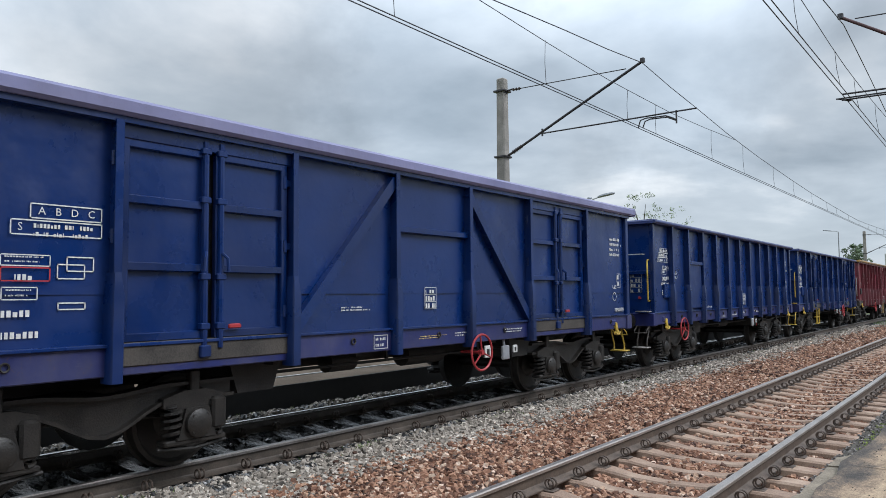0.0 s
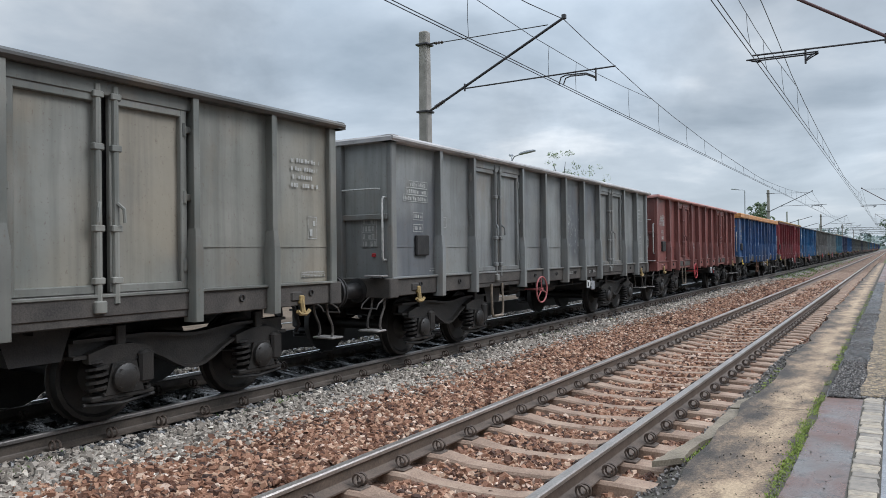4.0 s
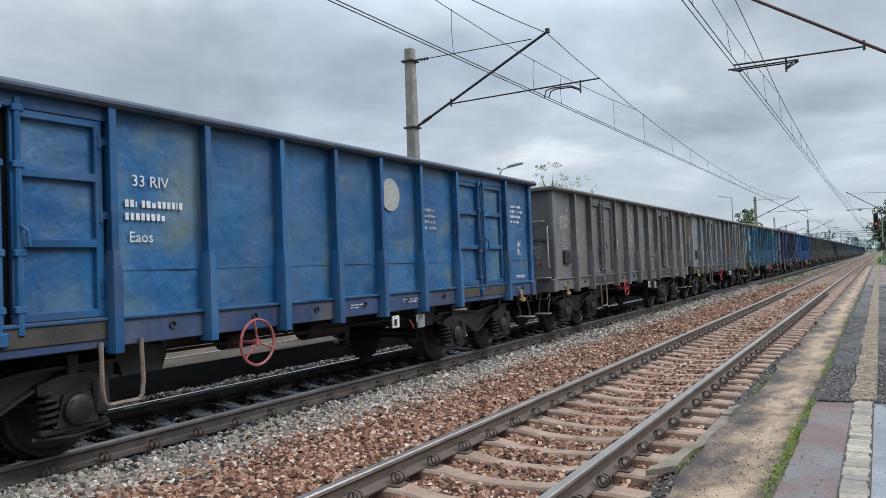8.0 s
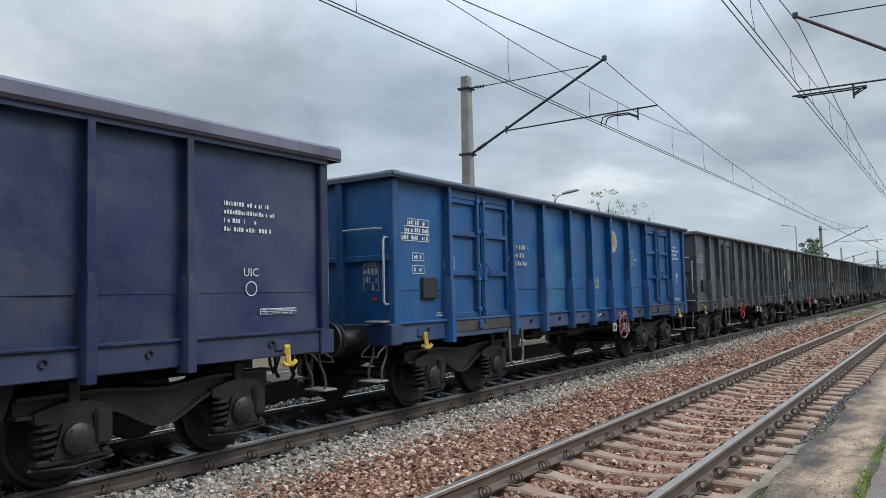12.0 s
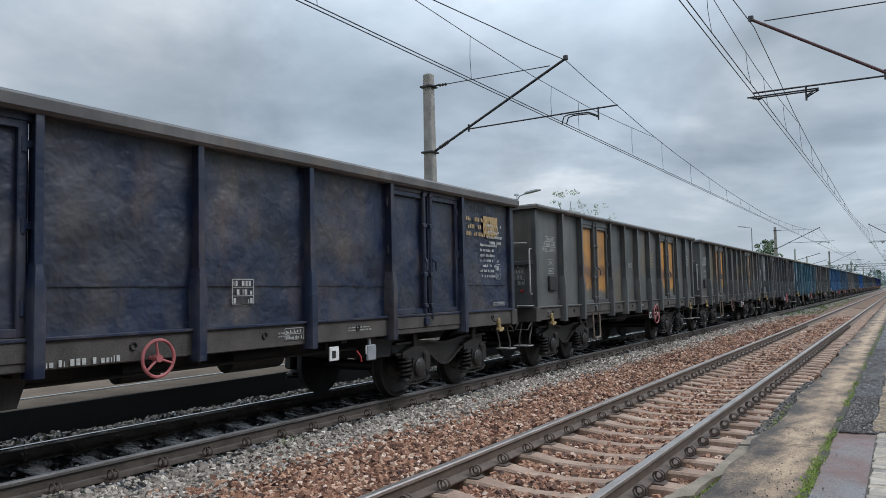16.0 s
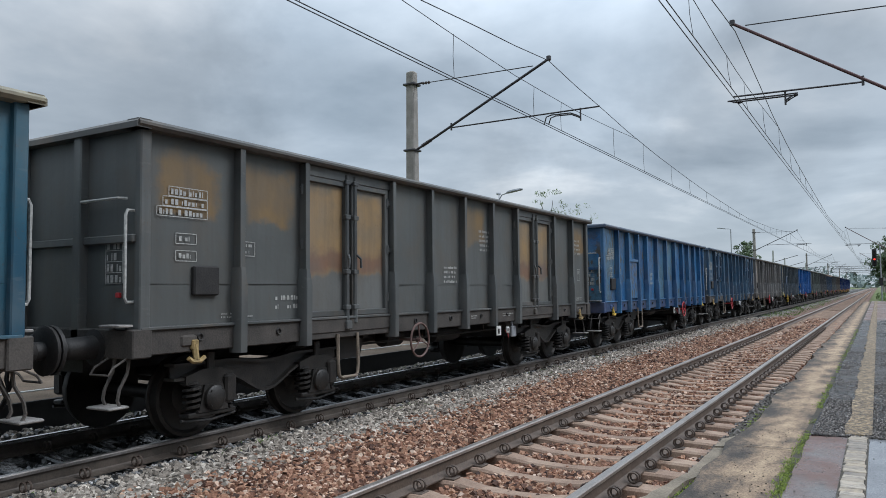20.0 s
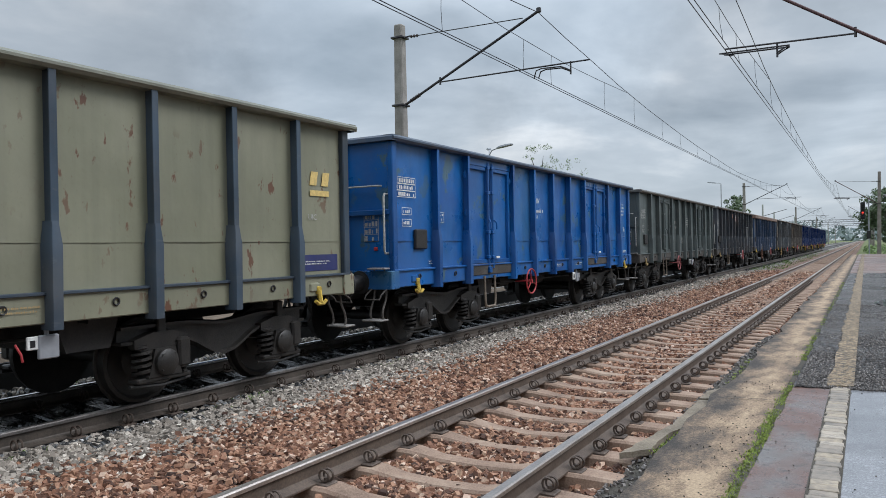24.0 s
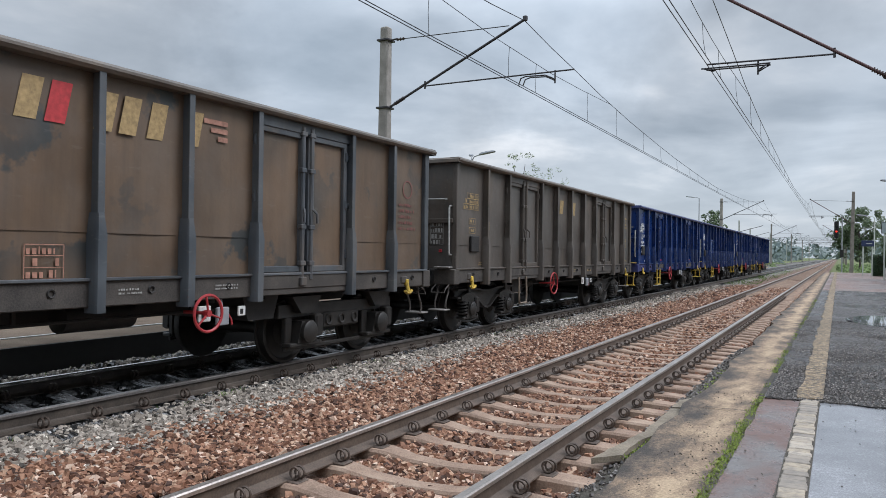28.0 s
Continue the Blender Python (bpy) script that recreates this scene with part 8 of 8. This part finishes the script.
# ---------------------------------------------------------------- far railway
def far_lines():
    for i, (x, y) in enumerate(((-14, 150), (-16, 190), (-15, 235), (-19, 280), (-16, 330), (-21, 380), (9, 260), (10, 330))):
        m = thing("catenary_mast", "pale concrete mast of the far station yard", "mast", (x, y, 0), "masts along the railway")
        part("pole", mast_geo(0.34, 0.28, 8.4), PALECONCRETE, m)
        part("cross_arm", Geo().tube([(0, 0, 6.2), (4.2 if x < 0 else -4.2, 0, 7.4)], 0.05, 6), GALV, m)
    for y in (270, 345):
        m = thing("gantry", "steel lattice gantry across the far tracks", "gantry", (0, y, 0))
        for x in (-32, 12):
            part("leg", Geo().tube([(x, 0, -0.4), (x, 0, 8.6)], 0.16, 6), GALV, m)
        for z in (7.3, 8.0):
            part("beam", Geo().tube([(-32, 0, z), (12, 0, z)], 0.06, 6), GALV, m)
        for i in range(22):
            part("lattice", Geo().tube([(-32 + 2 * i, 0, 7.3), (-31 + 2 * i, 0, 8.0), (-30 + 2 * i, 0, 7.3)], 0.035, 5), GALV, m)
    m = thing("side_track", "rusty side track branching off far along the line", "track", kind="structure")
    part("side_ballast", Geo().box(-11.4, -6.9, 84, 600, -0.45, -0.24), BED, m)
    for x in (-9.6, -8.1):
        part("side_rail", Geo().extrude([(x + a, b) for a, b in rail_profile(False)], "y", 84, 600), FARRAIL, m)
        part("side_rail_head", Geo().extrude([(x + a, b) for a, b in rail_profile(True)], "y", 84, 600), STEEL, m)


far_lines()


# ---------------------------------------------------------------- what moves
# where each wagon's trailing edge stands at the start
TRAIL = [13.49, 26.73, 39.91, 52.82, 66.13, 79.28, 92.43, 105.57, 118.44, 131.54, 144.75, 157.96, 171.15, 184.32, 197.53, 210.77, 223.99, 237.22, 250.30,
         263.43, 276.69, 289.73, 302.88, 316.06, 329.35, 342.49, 355.63, 368.78, 381.98, 395.01, 407.91, 420.95, 434.10, 447.23, 460.4, 473.5, 486.7, 499.9]


def run(t):
    """Metres that the train has gone after t seconds."""
    q = t / 28
    return sum(c * q ** (i + 1) for i, c in enumerate((414.177, -11.860, 64.123, -76.314, 33.619)))


def motions():
    for k, long, w in WAGONS:
        walk(w, [(t, pose(FAR_X, TRAIL[k - 1] + SHIFT.get(k, 0.0) - long / 2 - run(t), 0)) for t in range(0, 29, 2)])
    for group, y in zip(WHEELSETS, (-0.85, 0.85)):
        lead = group[0]
        walk(lead, [(f / FPS, pose(0, y, WHEEL_R, math.degrees(run(f / FPS) / WHEEL_R), 0, 0)) for f in range(841)])
        for w in group[1:]:
            w.rotation_mode = "QUATERNION"
            w.animation_data_create()
            w.animation_data.action = lead.animation_data.action
            w.animation_data.action_slot = lead.animation_data.action_slot


motions()
